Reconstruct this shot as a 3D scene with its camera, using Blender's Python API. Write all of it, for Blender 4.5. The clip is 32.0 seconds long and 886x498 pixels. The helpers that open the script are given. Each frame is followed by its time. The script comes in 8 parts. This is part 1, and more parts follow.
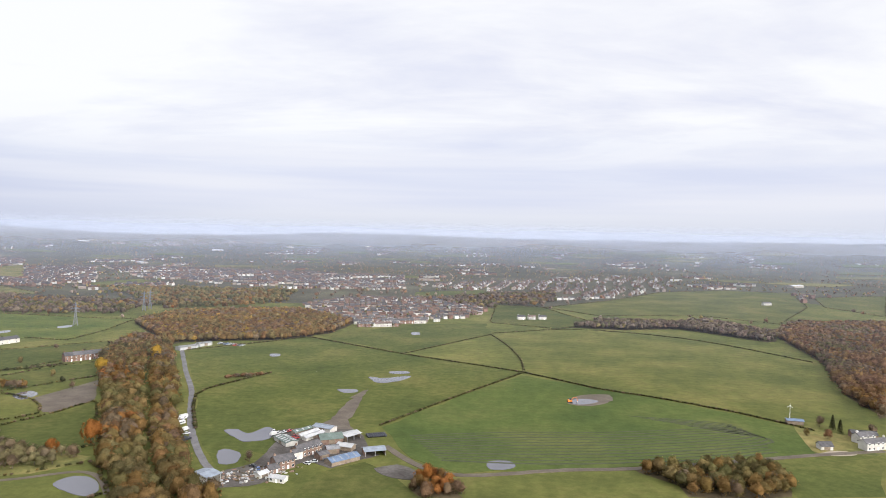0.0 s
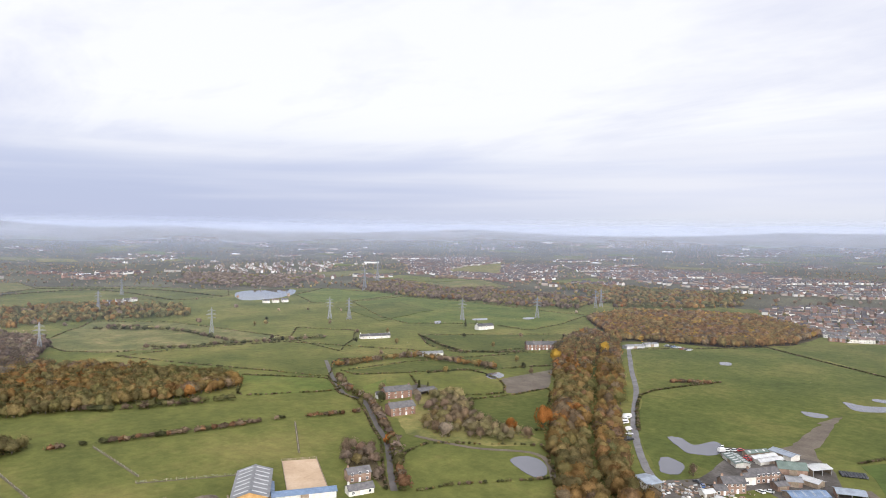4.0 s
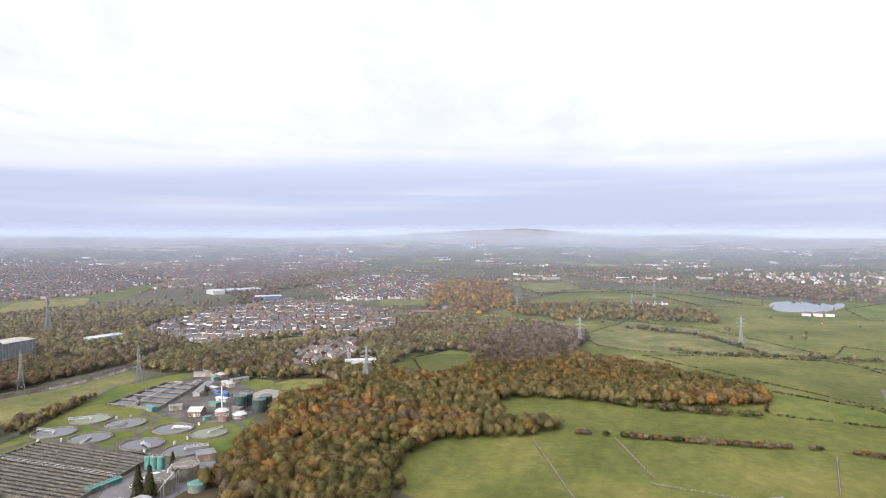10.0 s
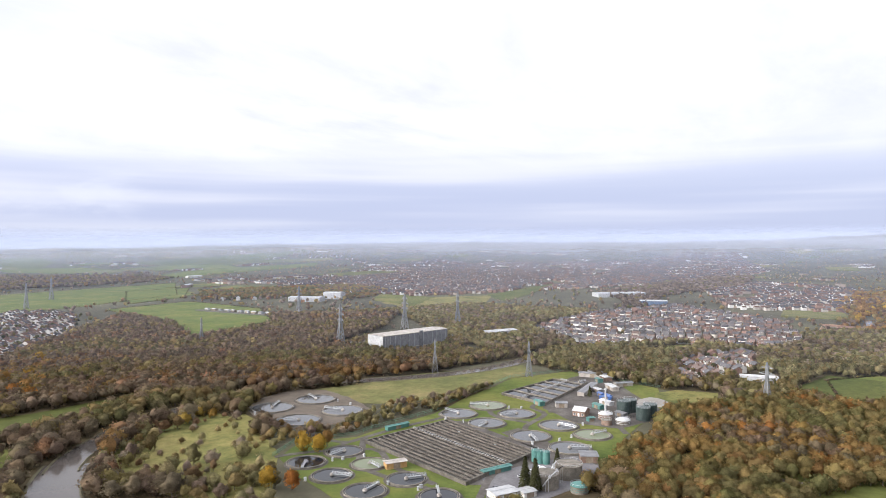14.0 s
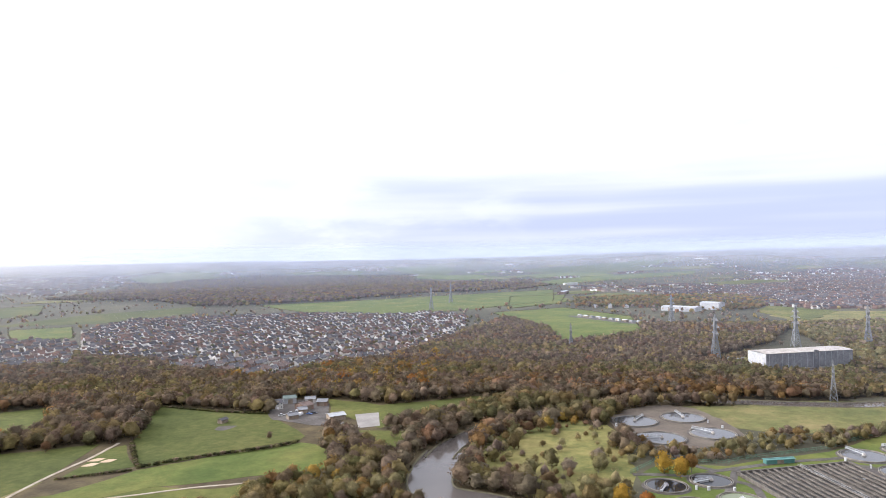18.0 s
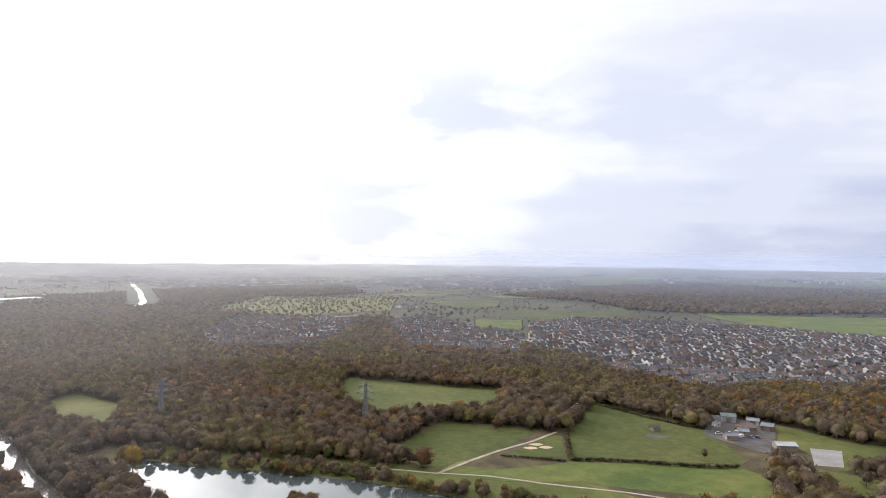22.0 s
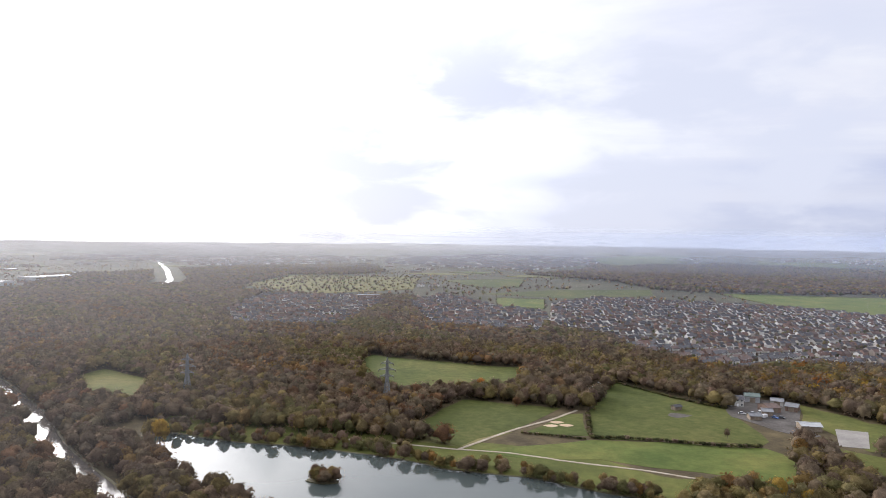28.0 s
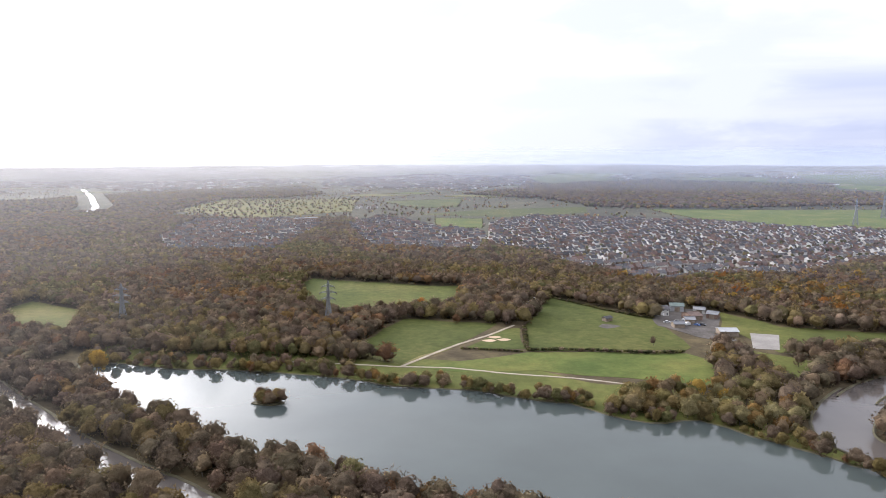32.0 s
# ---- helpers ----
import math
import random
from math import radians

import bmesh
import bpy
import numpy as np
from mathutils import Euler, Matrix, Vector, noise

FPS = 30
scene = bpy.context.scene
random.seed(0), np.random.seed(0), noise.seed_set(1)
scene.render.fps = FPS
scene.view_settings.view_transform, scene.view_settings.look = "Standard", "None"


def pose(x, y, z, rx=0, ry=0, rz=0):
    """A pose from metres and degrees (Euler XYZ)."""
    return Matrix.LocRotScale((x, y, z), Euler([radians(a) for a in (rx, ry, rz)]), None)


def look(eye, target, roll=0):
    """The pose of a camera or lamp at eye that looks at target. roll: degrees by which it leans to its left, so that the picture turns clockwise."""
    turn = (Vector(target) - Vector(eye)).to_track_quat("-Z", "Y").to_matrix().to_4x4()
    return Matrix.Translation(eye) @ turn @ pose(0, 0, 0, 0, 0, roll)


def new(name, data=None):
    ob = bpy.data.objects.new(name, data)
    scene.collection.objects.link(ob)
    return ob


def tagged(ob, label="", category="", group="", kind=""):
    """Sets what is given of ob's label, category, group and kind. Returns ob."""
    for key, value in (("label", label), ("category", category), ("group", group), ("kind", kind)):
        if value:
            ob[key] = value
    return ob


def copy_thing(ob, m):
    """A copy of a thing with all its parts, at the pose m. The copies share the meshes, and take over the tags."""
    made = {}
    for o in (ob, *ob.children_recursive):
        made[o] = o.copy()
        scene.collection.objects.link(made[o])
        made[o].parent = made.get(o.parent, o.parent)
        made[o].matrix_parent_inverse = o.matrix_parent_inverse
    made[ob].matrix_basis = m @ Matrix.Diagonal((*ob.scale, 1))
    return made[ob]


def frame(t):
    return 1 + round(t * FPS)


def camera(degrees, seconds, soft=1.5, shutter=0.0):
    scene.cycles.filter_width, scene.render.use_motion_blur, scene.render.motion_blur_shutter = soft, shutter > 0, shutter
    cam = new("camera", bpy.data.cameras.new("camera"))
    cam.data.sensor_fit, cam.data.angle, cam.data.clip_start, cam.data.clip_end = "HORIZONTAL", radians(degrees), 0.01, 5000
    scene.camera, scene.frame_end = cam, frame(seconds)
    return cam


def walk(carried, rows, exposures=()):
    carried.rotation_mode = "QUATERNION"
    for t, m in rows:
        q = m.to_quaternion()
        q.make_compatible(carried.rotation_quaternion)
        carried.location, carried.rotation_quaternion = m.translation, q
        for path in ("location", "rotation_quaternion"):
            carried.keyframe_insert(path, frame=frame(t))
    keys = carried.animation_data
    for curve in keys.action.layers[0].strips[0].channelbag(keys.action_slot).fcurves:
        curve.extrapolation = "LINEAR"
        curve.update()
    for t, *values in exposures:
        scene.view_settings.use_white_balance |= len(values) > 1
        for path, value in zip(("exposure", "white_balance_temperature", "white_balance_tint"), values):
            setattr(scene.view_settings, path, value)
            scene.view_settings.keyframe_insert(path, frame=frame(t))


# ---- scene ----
from mathutils.geometry import tessellate_polygon

cam = camera(67.2, 32.0, soft=0.55)
PATH = [
    (0, (-0.00, 0.14, 122.97), (-2.016, 100.103, 120.928), 1.18),
    (0.5, (0.08, 2.17, 122.87), (-5.463, 101.992, 120.721), 0.99),
    (1, (-0.47, 3.87, 122.68), (-13.785, 102.958, 120.414), 1.01),
    (1.5, (0.96, 5.33, 122.38), (-22.265, 102.567, 120.061), 0.86),
    (2, (0.91, 7.92, 122.02), (-32.096, 102.285, 119.556), 0.90),
    (2.5, (-0.31, 11.37, 121.62), (-42.375, 102.053, 119.019), 0.78),
    (3, (-1.12, 14.47, 121.21), (-51.475, 100.829, 118.546), 0.71),
    (3.5, (-1.64, 16.29, 120.91), (-58.455, 98.543, 118.189), 0.59),
    (5.5, (-4.43, 22.82, 118.01), (-79.627, 88.697, 115.683), 0.36),
    (6, (-4.74, 24.12, 117.78), (-83.512, 85.687, 115.529), 0.32),
    (6.5, (-6.78, 25.93, 117.58), (-88.283, 83.821, 115.367), 0.30),
    (7, (-6.98, 26.67, 117.37), (-89.214, 83.526, 115.204), 0.23),
    (7.5, (-7.27, 26.35, 117.13), (-89.951, 82.564, 115.027), 0.20),
    (8, (-7.80, 26.79, 116.75), (-90.919, 82.347, 114.731), 0.16),
    (8.5, (-9.81, 27.64, 116.22), (-96.687, 77.118, 114.236), 0.17),
    (9, (-12.77, 29.61, 115.63), (-104.818, 68.640, 113.684), 0.14),
    (9.5, (-15.03, 31.87, 115.13), (-111.607, 57.758, 113.316), 0.03),
    (10, (-17.42, 35.09, 114.71), (-116.490, 48.587, 112.975), -0.00),
    (10.5, (-19.54, 36.16, 114.27), (-119.415, 40.831, 112.619), -0.00),
    (11, (-22.48, 35.90, 113.81), (-122.458, 34.217, 112.216), -0.02),
    (11.5, (-25.16, 36.03, 113.41), (-124.778, 27.401, 111.816), -0.07),
    (12, (-27.22, 35.22, 113.02), (-126.087, 20.282, 111.521), -0.09),
    (12.5, (-28.78, 34.78, 112.64), (-126.458, 13.392, 111.291), -0.09),
    (13, (-30.21, 34.44, 112.31), (-126.212, 6.479, 111.095), -0.14),
    (13.5, (-31.28, 33.73, 112.06), (-125.230, -0.503, 111.024), -0.23),
    (14, (-33.65, 33.02, 111.89), (-124.679, -8.373, 110.991), -0.21),
    (14.5, (-36.46, 32.94, 111.81), (-123.885, -15.592, 111.006), -0.36),
    (16.5, (-47.11, 34.26, 111.57), (-117.585, -36.684, 111.810), -1.21),
    (17, (-49.35, 33.14, 111.46), (-115.166, -42.144, 111.910), -1.17),
    (17.5, (-50.40, 32.08, 111.19), (-111.677, -46.943, 111.840), -1.15),
    (18, (-52.09, 32.03, 110.83), (-107.967, -50.896, 111.724), -1.03),
    (18.5, (-53.93, 30.97, 110.46), (-103.915, -55.632, 111.580), -0.83),
    (19, (-54.59, 28.78, 110.00), (-98.633, -60.984, 111.345), -0.59),
    (19.5, (-54.71, 26.22, 109.56), (-93.222, -66.051, 111.103), -0.44),
    (20, (-54.57, 23.75, 109.04), (-86.321, -71.063, 110.742), -0.21),
    (20.5, (-54.90, 21.44, 108.52), (-78.769, -75.650, 110.401), -0.02),
    (21, (-55.45, 19.04, 108.07), (-70.788, -79.759, 110.083), 0.16),
    (21.5, (-56.09, 16.40, 107.70), (-62.050, -83.399, 109.766), 0.42),
    (22, (-56.54, 14.26, 107.39), (-52.793, -85.647, 109.412), 0.81),
    (22.5, (-57.13, 13.24, 107.12), (-44.913, -85.994, 109.190), 0.90),
    (23, (-57.09, 12.17, 106.92), (-36.738, -85.720, 108.949), 1.19),
    (23.5, (-57.21, 11.19, 106.78), (-28.741, -84.653, 108.786), 1.38),
    (24, (-57.95, 11.07, 106.70), (-25.750, -83.582, 108.809), 1.34),
    (24.5, (-58.00, 11.48, 106.66), (-27.060, -83.592, 108.768), 1.47),
    (25, (-58.28, 12.15, 106.66), (-31.997, -84.306, 108.992), 1.31),
    (25.5, (-58.11, 12.13, 106.66), (-36.717, -85.519, 109.157), 1.16),
    (27.5, (-57.56, 12.69, 106.56), (-48.537, -86.872, 108.900), 0.90),
    (28, (-57.69, 13.65, 106.64), (-50.562, -86.089, 105.512), 0.90),
    (28.5, (-57.36, 14.05, 106.84), (-52.156, -85.691, 101.897), 0.93),
    (29, (-57.55, 13.90, 107.05), (-53.885, -85.647, 98.279), 0.87),
    (29.5, (-57.41, 14.10, 107.26), (-55.132, -85.099, 94.824), 0.80),
    (30, (-57.55, 14.42, 107.42), (-56.509, -84.728, 94.460), 0.67),
    (30.5, (-57.55, 14.37, 107.53), (-57.630, -84.784, 94.533), 0.47),
    (31, (-57.51, 14.57, 107.64), (-58.536, -84.578, 94.638), 0.28),
    (31.5, (-57.89, 15.05, 107.65), (-59.515, -84.095, 94.687), 0.10),
    (32, (-57.79, 15.30, 107.59), (-59.939, -83.833, 94.646), 0.01),
]
walk(cam, [(t, look(eye, target, roll)) for t, eye, target, roll in PATH],
     [(0, -0.12, 6350, 11), (6, -0.12, 6300, 12), (9, 0.0, 6300, 12), (11, 0.1, 6350, 12), (13.5, 0.07, 6300, 12), (16, 0.2, 6200, 13), (19, 0.24, 6050, 14), (21, 0.03, 6100, 13), (24, -0.42, 6250, 12), (26, -0.42, 6250, 12), (28, -0.22, 6150, 13), (30, 0.05, 6100, 14), (32, 0.09, 6100, 14)])

# ---- world, sun ----
SUN_BEARING, SUN_HEIGHT = 226.0, 17.0   # degrees to the left of +y, degrees up
sun_way = Vector((-math.sin(radians(SUN_BEARING)) * math.cos(radians(SUN_HEIGHT)), math.cos(radians(SUN_BEARING)) * math.cos(radians(SUN_HEIGHT)), math.sin(radians(SUN_HEIGHT))))
sun = new("sun", bpy.data.lights.new("sun", "SUN"))
sun.data.energy, sun.data.angle, sun.data.color = 1.5, radians(24), (1.0, 0.93, 0.82)
sun.matrix_world = look(sun_way * 100, (0, 0, 0))

world = bpy.data.worlds.new("world")
scene.world = world
world.use_nodes = True
wt = world.node_tree
wt.nodes.clear()


class Nodes:
    """Brief calls for a node tree."""

    def __init__(self, tree):
        self.t = tree

    def add(self, kind, ins=(), operation=""):
        n = self.t.nodes.new("ShaderNode" + kind)
        if operation:
            n.operation = operation
        for k, v in dict(ins).items():
            if isinstance(v, bpy.types.NodeSocket):
                self.t.links.new(v, n.inputs[k])
            else:
                n.inputs[k].default_value = v
        return n

    def math(self, op, a, b=0.0, c=0.0):
        return self.add("Math", {0: a, 1: b, 2: c}, operation=op).outputs[0]

    def noise(self, vec, scale, detail=4.0, rough=0.55, distort=0.0):
        return self.add("TexNoise", {"Vector": vec, "Scale": scale, "Detail": detail, "Roughness": rough, "Distortion": distort}).outputs["Fac"]

    def ramp(self, fac, stops):
        n = self.add("ValToRGB", {"Fac": fac})
        e = n.color_ramp.elements
        while len(e) < len(stops):
            e.new(0.5)
        for el, (p, c) in zip(e, stops):
            el.position, el.color = p, (*c, 1) if len(c) == 3 else c
        return n.outputs["Color"]

    def mix(self, fac, a, b, blend="MIX"):
        n = self.add("Mix")
        n.data_type, n.blend_type = "RGBA", blend
        for k, v in ((0, fac), (6, a), (7, b)):
            if isinstance(v, bpy.types.NodeSocket):
                self.t.links.new(v, n.inputs[k])
            else:
                n.inputs[k].default_value = (*v, 1) if isinstance(v, tuple) and len(v) == 3 else v
        return n.outputs[2]

    def map(self, v, a, b, c=0.0, d=1.0):
        n = self.add("MapRange", {0: v, 1: a, 2: b, 3: c, 4: d})
        n.interpolation_type = "SMOOTHSTEP"
        return n.outputs[0]


w = Nodes(wt)
way = w.add("TexCoord").outputs["Generated"]
sky = w.add("TexSky")
sky.sky_type, sky.sun_disc, sky.sun_elevation, sky.sun_rotation, sky.air_density, sky.dust_density = "NISHITA", False, radians(SUN_HEIGHT), radians(-SUN_BEARING), 1.0, 2.0
blue = w.mix(1.0, sky.outputs[0], (0.10, 0.10, 0.105), "MULTIPLY")
sep = w.add("SeparateXYZ", {0: way})
up = w.math("MAXIMUM", sep.outputs[2], 0.0)
# the cloud sheet lies on a plane overhead: streaks draw together towards the horizon
flat = w.math("ADD", up, 0.10)
cx, cy = w.math("DIVIDE", sep.outputs[0], flat), w.math("DIVIDE", sep.outputs[1], flat)
plane = w.add("CombineXYZ", {0: cx, 1: cy, 2: 0.0}).outputs[0]
turn = w.add("Mapping", {0: plane, 2: (0, 0, radians(35)), 3: (0.7, 1.2, 1)}).outputs[0]
big = w.noise(turn, 0.55, 6.0, 0.58, 0.7)
small = w.noise(turn, 1.9, 5.0, 0.6, 0.4)
clump = w.math("ADD", w.math("MULTIPLY", big, 0.7), w.math("MULTIPLY", small, 0.3))
cloud = w.ramp(clump, [(0.34, (0.88, 0.90, 1.03)), (0.46, (1.03, 1.035, 1.09)), (0.55, (1.14, 1.14, 1.14))])
low = w.map(w.math("ADD", up, w.math("MULTIPLY", w.math("SUBTRACT", big, 0.5), 0.12)), 0.07, 0.19)
streak = w.noise(w.add("Mapping", {0: way, 3: (1.0, 1.0, 22.0)}).outputs[0], 1.3, 3.0, 0.45)
veil = w.mix(w.map(streak, 0.36, 0.70), (0.82, 0.86, 1.02), (0.98, 0.99, 1.06))
hazy = w.mix(low, veil, cloud)
hazy = w.mix(w.map(up, 0.06, 0.0), hazy, (0.84, 0.88, 0.98))
# lavender cloud low in the west
west = w.add("VectorMath", {0: way, 1: (-math.sin(radians(100)), math.cos(radians(100)), 0.0)}, operation="DOT_PRODUCT").outputs["Value"]
low_west = w.math("MULTIPLY", w.map(west, 0.05, 0.80), w.math("MULTIPLY", w.map(up, 0.145, 0.06), w.map(streak, 0.70, 0.40, 0.35, 0.9)))
hazy = w.mix(low_west, hazy, (0.58, 0.64, 0.85))
# broken grey cloud low in the south, thick enough to dim the glow of the sun behind it
bank_way = w.add("VectorMath", {0: way, 1: (-math.sin(radians(172)) * 0.985, math.cos(radians(172)) * 0.985, 0.17)}, operation="DOT_PRODUCT").outputs["Value"]
puff = w.noise(w.add("Mapping", {0: way, 3: (1.0, 1.0, 2.6)}).outputs[0], 5.5, 6.0, 0.52, 0.25)
reach = w.math("ADD", bank_way, w.math("MULTIPLY", w.math("SUBTRACT", puff, 0.5), 0.35))
bank_area = w.math("MULTIPLY", w.map(reach, 0.84, 0.985), w.map(up, 0.42, 0.22))
bank_dark = w.math("MULTIPLY", bank_area, w.map(puff, 0.36, 0.60, 0.25, 1.0))
tuft_way = w.add("VectorMath", {0: way, 1: (-math.sin(radians(193.5)) * 0.974, math.cos(radians(193.5)) * 0.974, 0.226)}, operation="DOT_PRODUCT").outputs["Value"]
tuft = w.math("MULTIPLY", w.map(w.math("ADD", tuft_way, w.math("MULTIPLY", w.math("SUBTRACT", puff, 0.5), 0.02)), 0.9945, 0.9985), w.map(puff, 0.40, 0.52))
bank_dark = w.math("MAXIMUM", bank_dark, w.math("MULTIPLY", tuft, 0.85))
hazy = w.mix(bank_dark, hazy, (0.93, 0.96, 1.07))
full = w.mix(0.92, blue, hazy)
# an overcast sky is brighter overhead than low down
full = w.add("VectorMath", {0: full, 3: w.map(up, 0.42, 0.85, 1.0, 1.85)}, operation="SCALE").outputs[0]
# glow of the veiled sun
near = w.math("MAXIMUM", w.add("VectorMath", {0: way, 1: tuple(sun_way)}, operation="DOT_PRODUCT").outputs["Value"], 0.0)
clear_air = w.math("SUBTRACT", 1.0, w.math("MULTIPLY", bank_dark, 0.88))
for power, tone in ((4.5, (2.0, 1.96, 1.88)), (13.0, (10.0, 9.5, 8.8)), (40.0, (6.0, 5.6, 5.0))):
    full = w.mix(1.0, full, w.mix(w.math("MULTIPLY", w.math("POWER", near, power), clear_air), (0, 0, 0), tone), "ADD")
back = w.add("Background", {"Color": full, "Strength": 1.0})
wt.links.new(back.outputs[0], w.add("OutputWorld").inputs[0])

# ---- materials ----


def material(name, cols, scale=0.05, fine=0.8, rough=0.9, bump=0.0, metal=0.0, tint=False, spec=0.3, vary=0.0, leaf=0.0, stops=(0.35, 0.65), stretch=None, bump_scale=None, mottled=False):
    """Noise at two scales between the given colours; tint: times the tint kept on the vertices; vary: lighter or darker from object to object."""
    m = bpy.data.materials.new(name)
    m.use_nodes = True
    t = m.node_tree
    t.nodes.clear()
    n = Nodes(t)
    pos = n.add("NewGeometry").outputs["Position"]
    if stretch:
        pos = n.add("Mapping", {0: pos, 3: stretch}).outputs[0]
    a, b = n.noise(pos, scale, 4.0), n.noise(pos, fine, 5.0, 0.65)
    share = 0.25 if mottled else 0.4
    fac = n.math("ADD", n.math("MULTIPLY", a, 1 - share), n.math("MULTIPLY", b, share))
    span = [(stops[0] + (stops[1] - stops[0]) * i / max(1, len(cols) - 1), c) for i, c in enumerate(cols)]
    col = n.ramp(fac, span)
    if mottled:
        spots_a = n.map(n.noise(pos, 0.11, 4.0, 0.7), 0.30, 0.70, 0.84, 1.14)
        spots_b = n.map(n.noise(pos, 1.1, 3.0, 0.7), 0.30, 0.62, 0.91, 1.03)
        col = n.add("VectorMath", {0: col, 3: n.math("MULTIPLY", spots_a, spots_b)}, operation="SCALE").outputs[0]
    if tint:
        kept = n.add("Attribute")
        kept.attribute_name = "tint"
        col = n.mix(1.0, col, kept.outputs["Color"], "MULTIPLY")
    if vary:
        r = n.add("ObjectInfo").outputs["Random"]
        k = n.math("ADD", 1 - vary, n.math("MULTIPLY", r, 2 * vary))
        col = n.add("VectorMath", {0: col, 3: k}, operation="SCALE").outputs[0]
    shader = n.add("BsdfPrincipled", {"Base Color": col, "Roughness": rough, "Metallic": metal, "Specular IOR Level": spec})
    if bump:
        shader_in = n.add("Bump", {"Height": n.noise(pos, bump_scale or fine, 5.0, 0.6), "Strength": 1.0, "Distance": bump})
        t.links.new(shader_in.outputs[0], shader.inputs["Normal"])
    end = shader.outputs[0]
    if leaf:
        # sprays are shaded as the rounded crown that they belong to
        kept = n.add("Attribute")
        kept.attribute_name = "soft"
        turn2 = n.add("VectorTransform", {0: kept.outputs["Vector"]})
        turn2.vector_type, turn2.convert_from, turn2.convert_to = "NORMAL", "OBJECT", "WORLD"
        leafy = n.add("Bump", {"Height": n.noise(pos, 1.5, 6.0, 0.75), "Strength": 1.0, "Distance": 0.9, "Normal": turn2.outputs[0]}).outputs[0]
        t.links.new(leafy, shader.inputs["Normal"])
        thin = n.add("BsdfTranslucent", {"Color": col, "Normal": leafy}).outputs[0]
        end = n.add("MixShader", {0: leaf, 1: end, 2: thin}).outputs[0]
    t.links.new(end, n.add("OutputMaterial").inputs[0])
    return m


GRASS = material("grass", [(0.042, 0.054, 0.013), (0.063, 0.073, 0.018), (0.097, 0.094, 0.028)], 0.012, 0.22, 0.95, 0.05, vary=0.10, spec=0.12, mottled=True)
GRASS_OLIVE = material("olive_grass", [(0.053, 0.062, 0.016), (0.083, 0.089, 0.023), (0.131, 0.117, 0.038)], 0.014, 0.2, 0.95, 0.06, vary=0.10, spec=0.12, mottled=True)
GRASS_BRIGHT = material("bright_grass", [(0.052, 0.075, 0.017), (0.081, 0.100, 0.024), (0.120, 0.119, 0.033)], 0.02, 0.4, 0.95, 0.08, vary=0.08, spec=0.12, mottled=True)
GRASS_ROUGH = material("rough_grass", [(0.075, 0.085, 0.028), (0.14, 0.13, 0.045), (0.19, 0.155, 0.062)], 0.03, 0.22, 0.95, 0.3, vary=0.06, spec=0.1, mottled=True)
GRASS_MEADOW = material("meadow_grass", [(0.070, 0.080, 0.030), (0.110, 0.108, 0.042), (0.165, 0.136, 0.062)], 0.03, 0.25, 0.95, 0.25, spec=0.1, mottled=True)
GROUND = material("ground_cover", [(0.051, 0.048, 0.032), (0.071, 0.066, 0.044), (0.099, 0.094, 0.057)], 0.006, 0.08, 0.95, 0.3, spec=0.1, mottled=True)
LITTER = material("leaf_litter", [(0.045, 0.036, 0.022), (0.068, 0.053, 0.030), (0.095, 0.075, 0.040)], 0.06, 0.5, 0.95, 0.2, spec=0.1, mottled=True)
MUD = material("mud", [(0.055, 0.042, 0.032), (0.085, 0.067, 0.050), (0.12, 0.098, 0.074)], 0.08, 0.6, 0.75, 0.15)
YARD = material("yard_concrete", [(0.050, 0.043, 0.038), (0.080, 0.072, 0.066), (0.125, 0.114, 0.106)], 0.07, 0.6, 0.9, 0.05, spec=0.1)
ASPHALT = material("asphalt", [(0.095, 0.09, 0.094), (0.13, 0.125, 0.13), (0.175, 0.168, 0.17)], 0.1, 1.0, 0.9, 0.02, spec=0.1)
WET_LANE = material("wet_lane", [(0.050, 0.043, 0.042), (0.075, 0.066, 0.064), (0.105, 0.094, 0.090)], 0.1, 1.0, 0.7, 0.02, spec=0.2)
GRAVEL = material("gravel_path", [(0.20, 0.165, 0.125), (0.27, 0.23, 0.18), (0.33, 0.29, 0.235)], 0.15, 1.2, 0.95, 0.03, spec=0.1)
SAND = material("riding_sand", [(0.30, 0.215, 0.14), (0.36, 0.265, 0.18), (0.42, 0.32, 0.23)], 0.08, 0.7, 0.9, 0.03)
GREY_SAND = material("pale_sand", [(0.15, 0.135, 0.125), (0.195, 0.18, 0.165), (0.24, 0.225, 0.205)], 0.08, 0.7, 0.9, 0.03)
LEAF = material("leaves", [(0.50, 0.455, 0.445), (0.76, 0.70, 0.68), (1.12, 1.01, 0.94)], 0.12, 1.9, 0.85, 0.0, tint=True, spec=0.0, leaf=0.45, stops=(0.40, 0.60))
BARK = material("bark", [(0.06, 0.048, 0.038), (0.10, 0.085, 0.07), (0.16, 0.14, 0.12)], 0.8, 4.0, 0.95, 0.02)


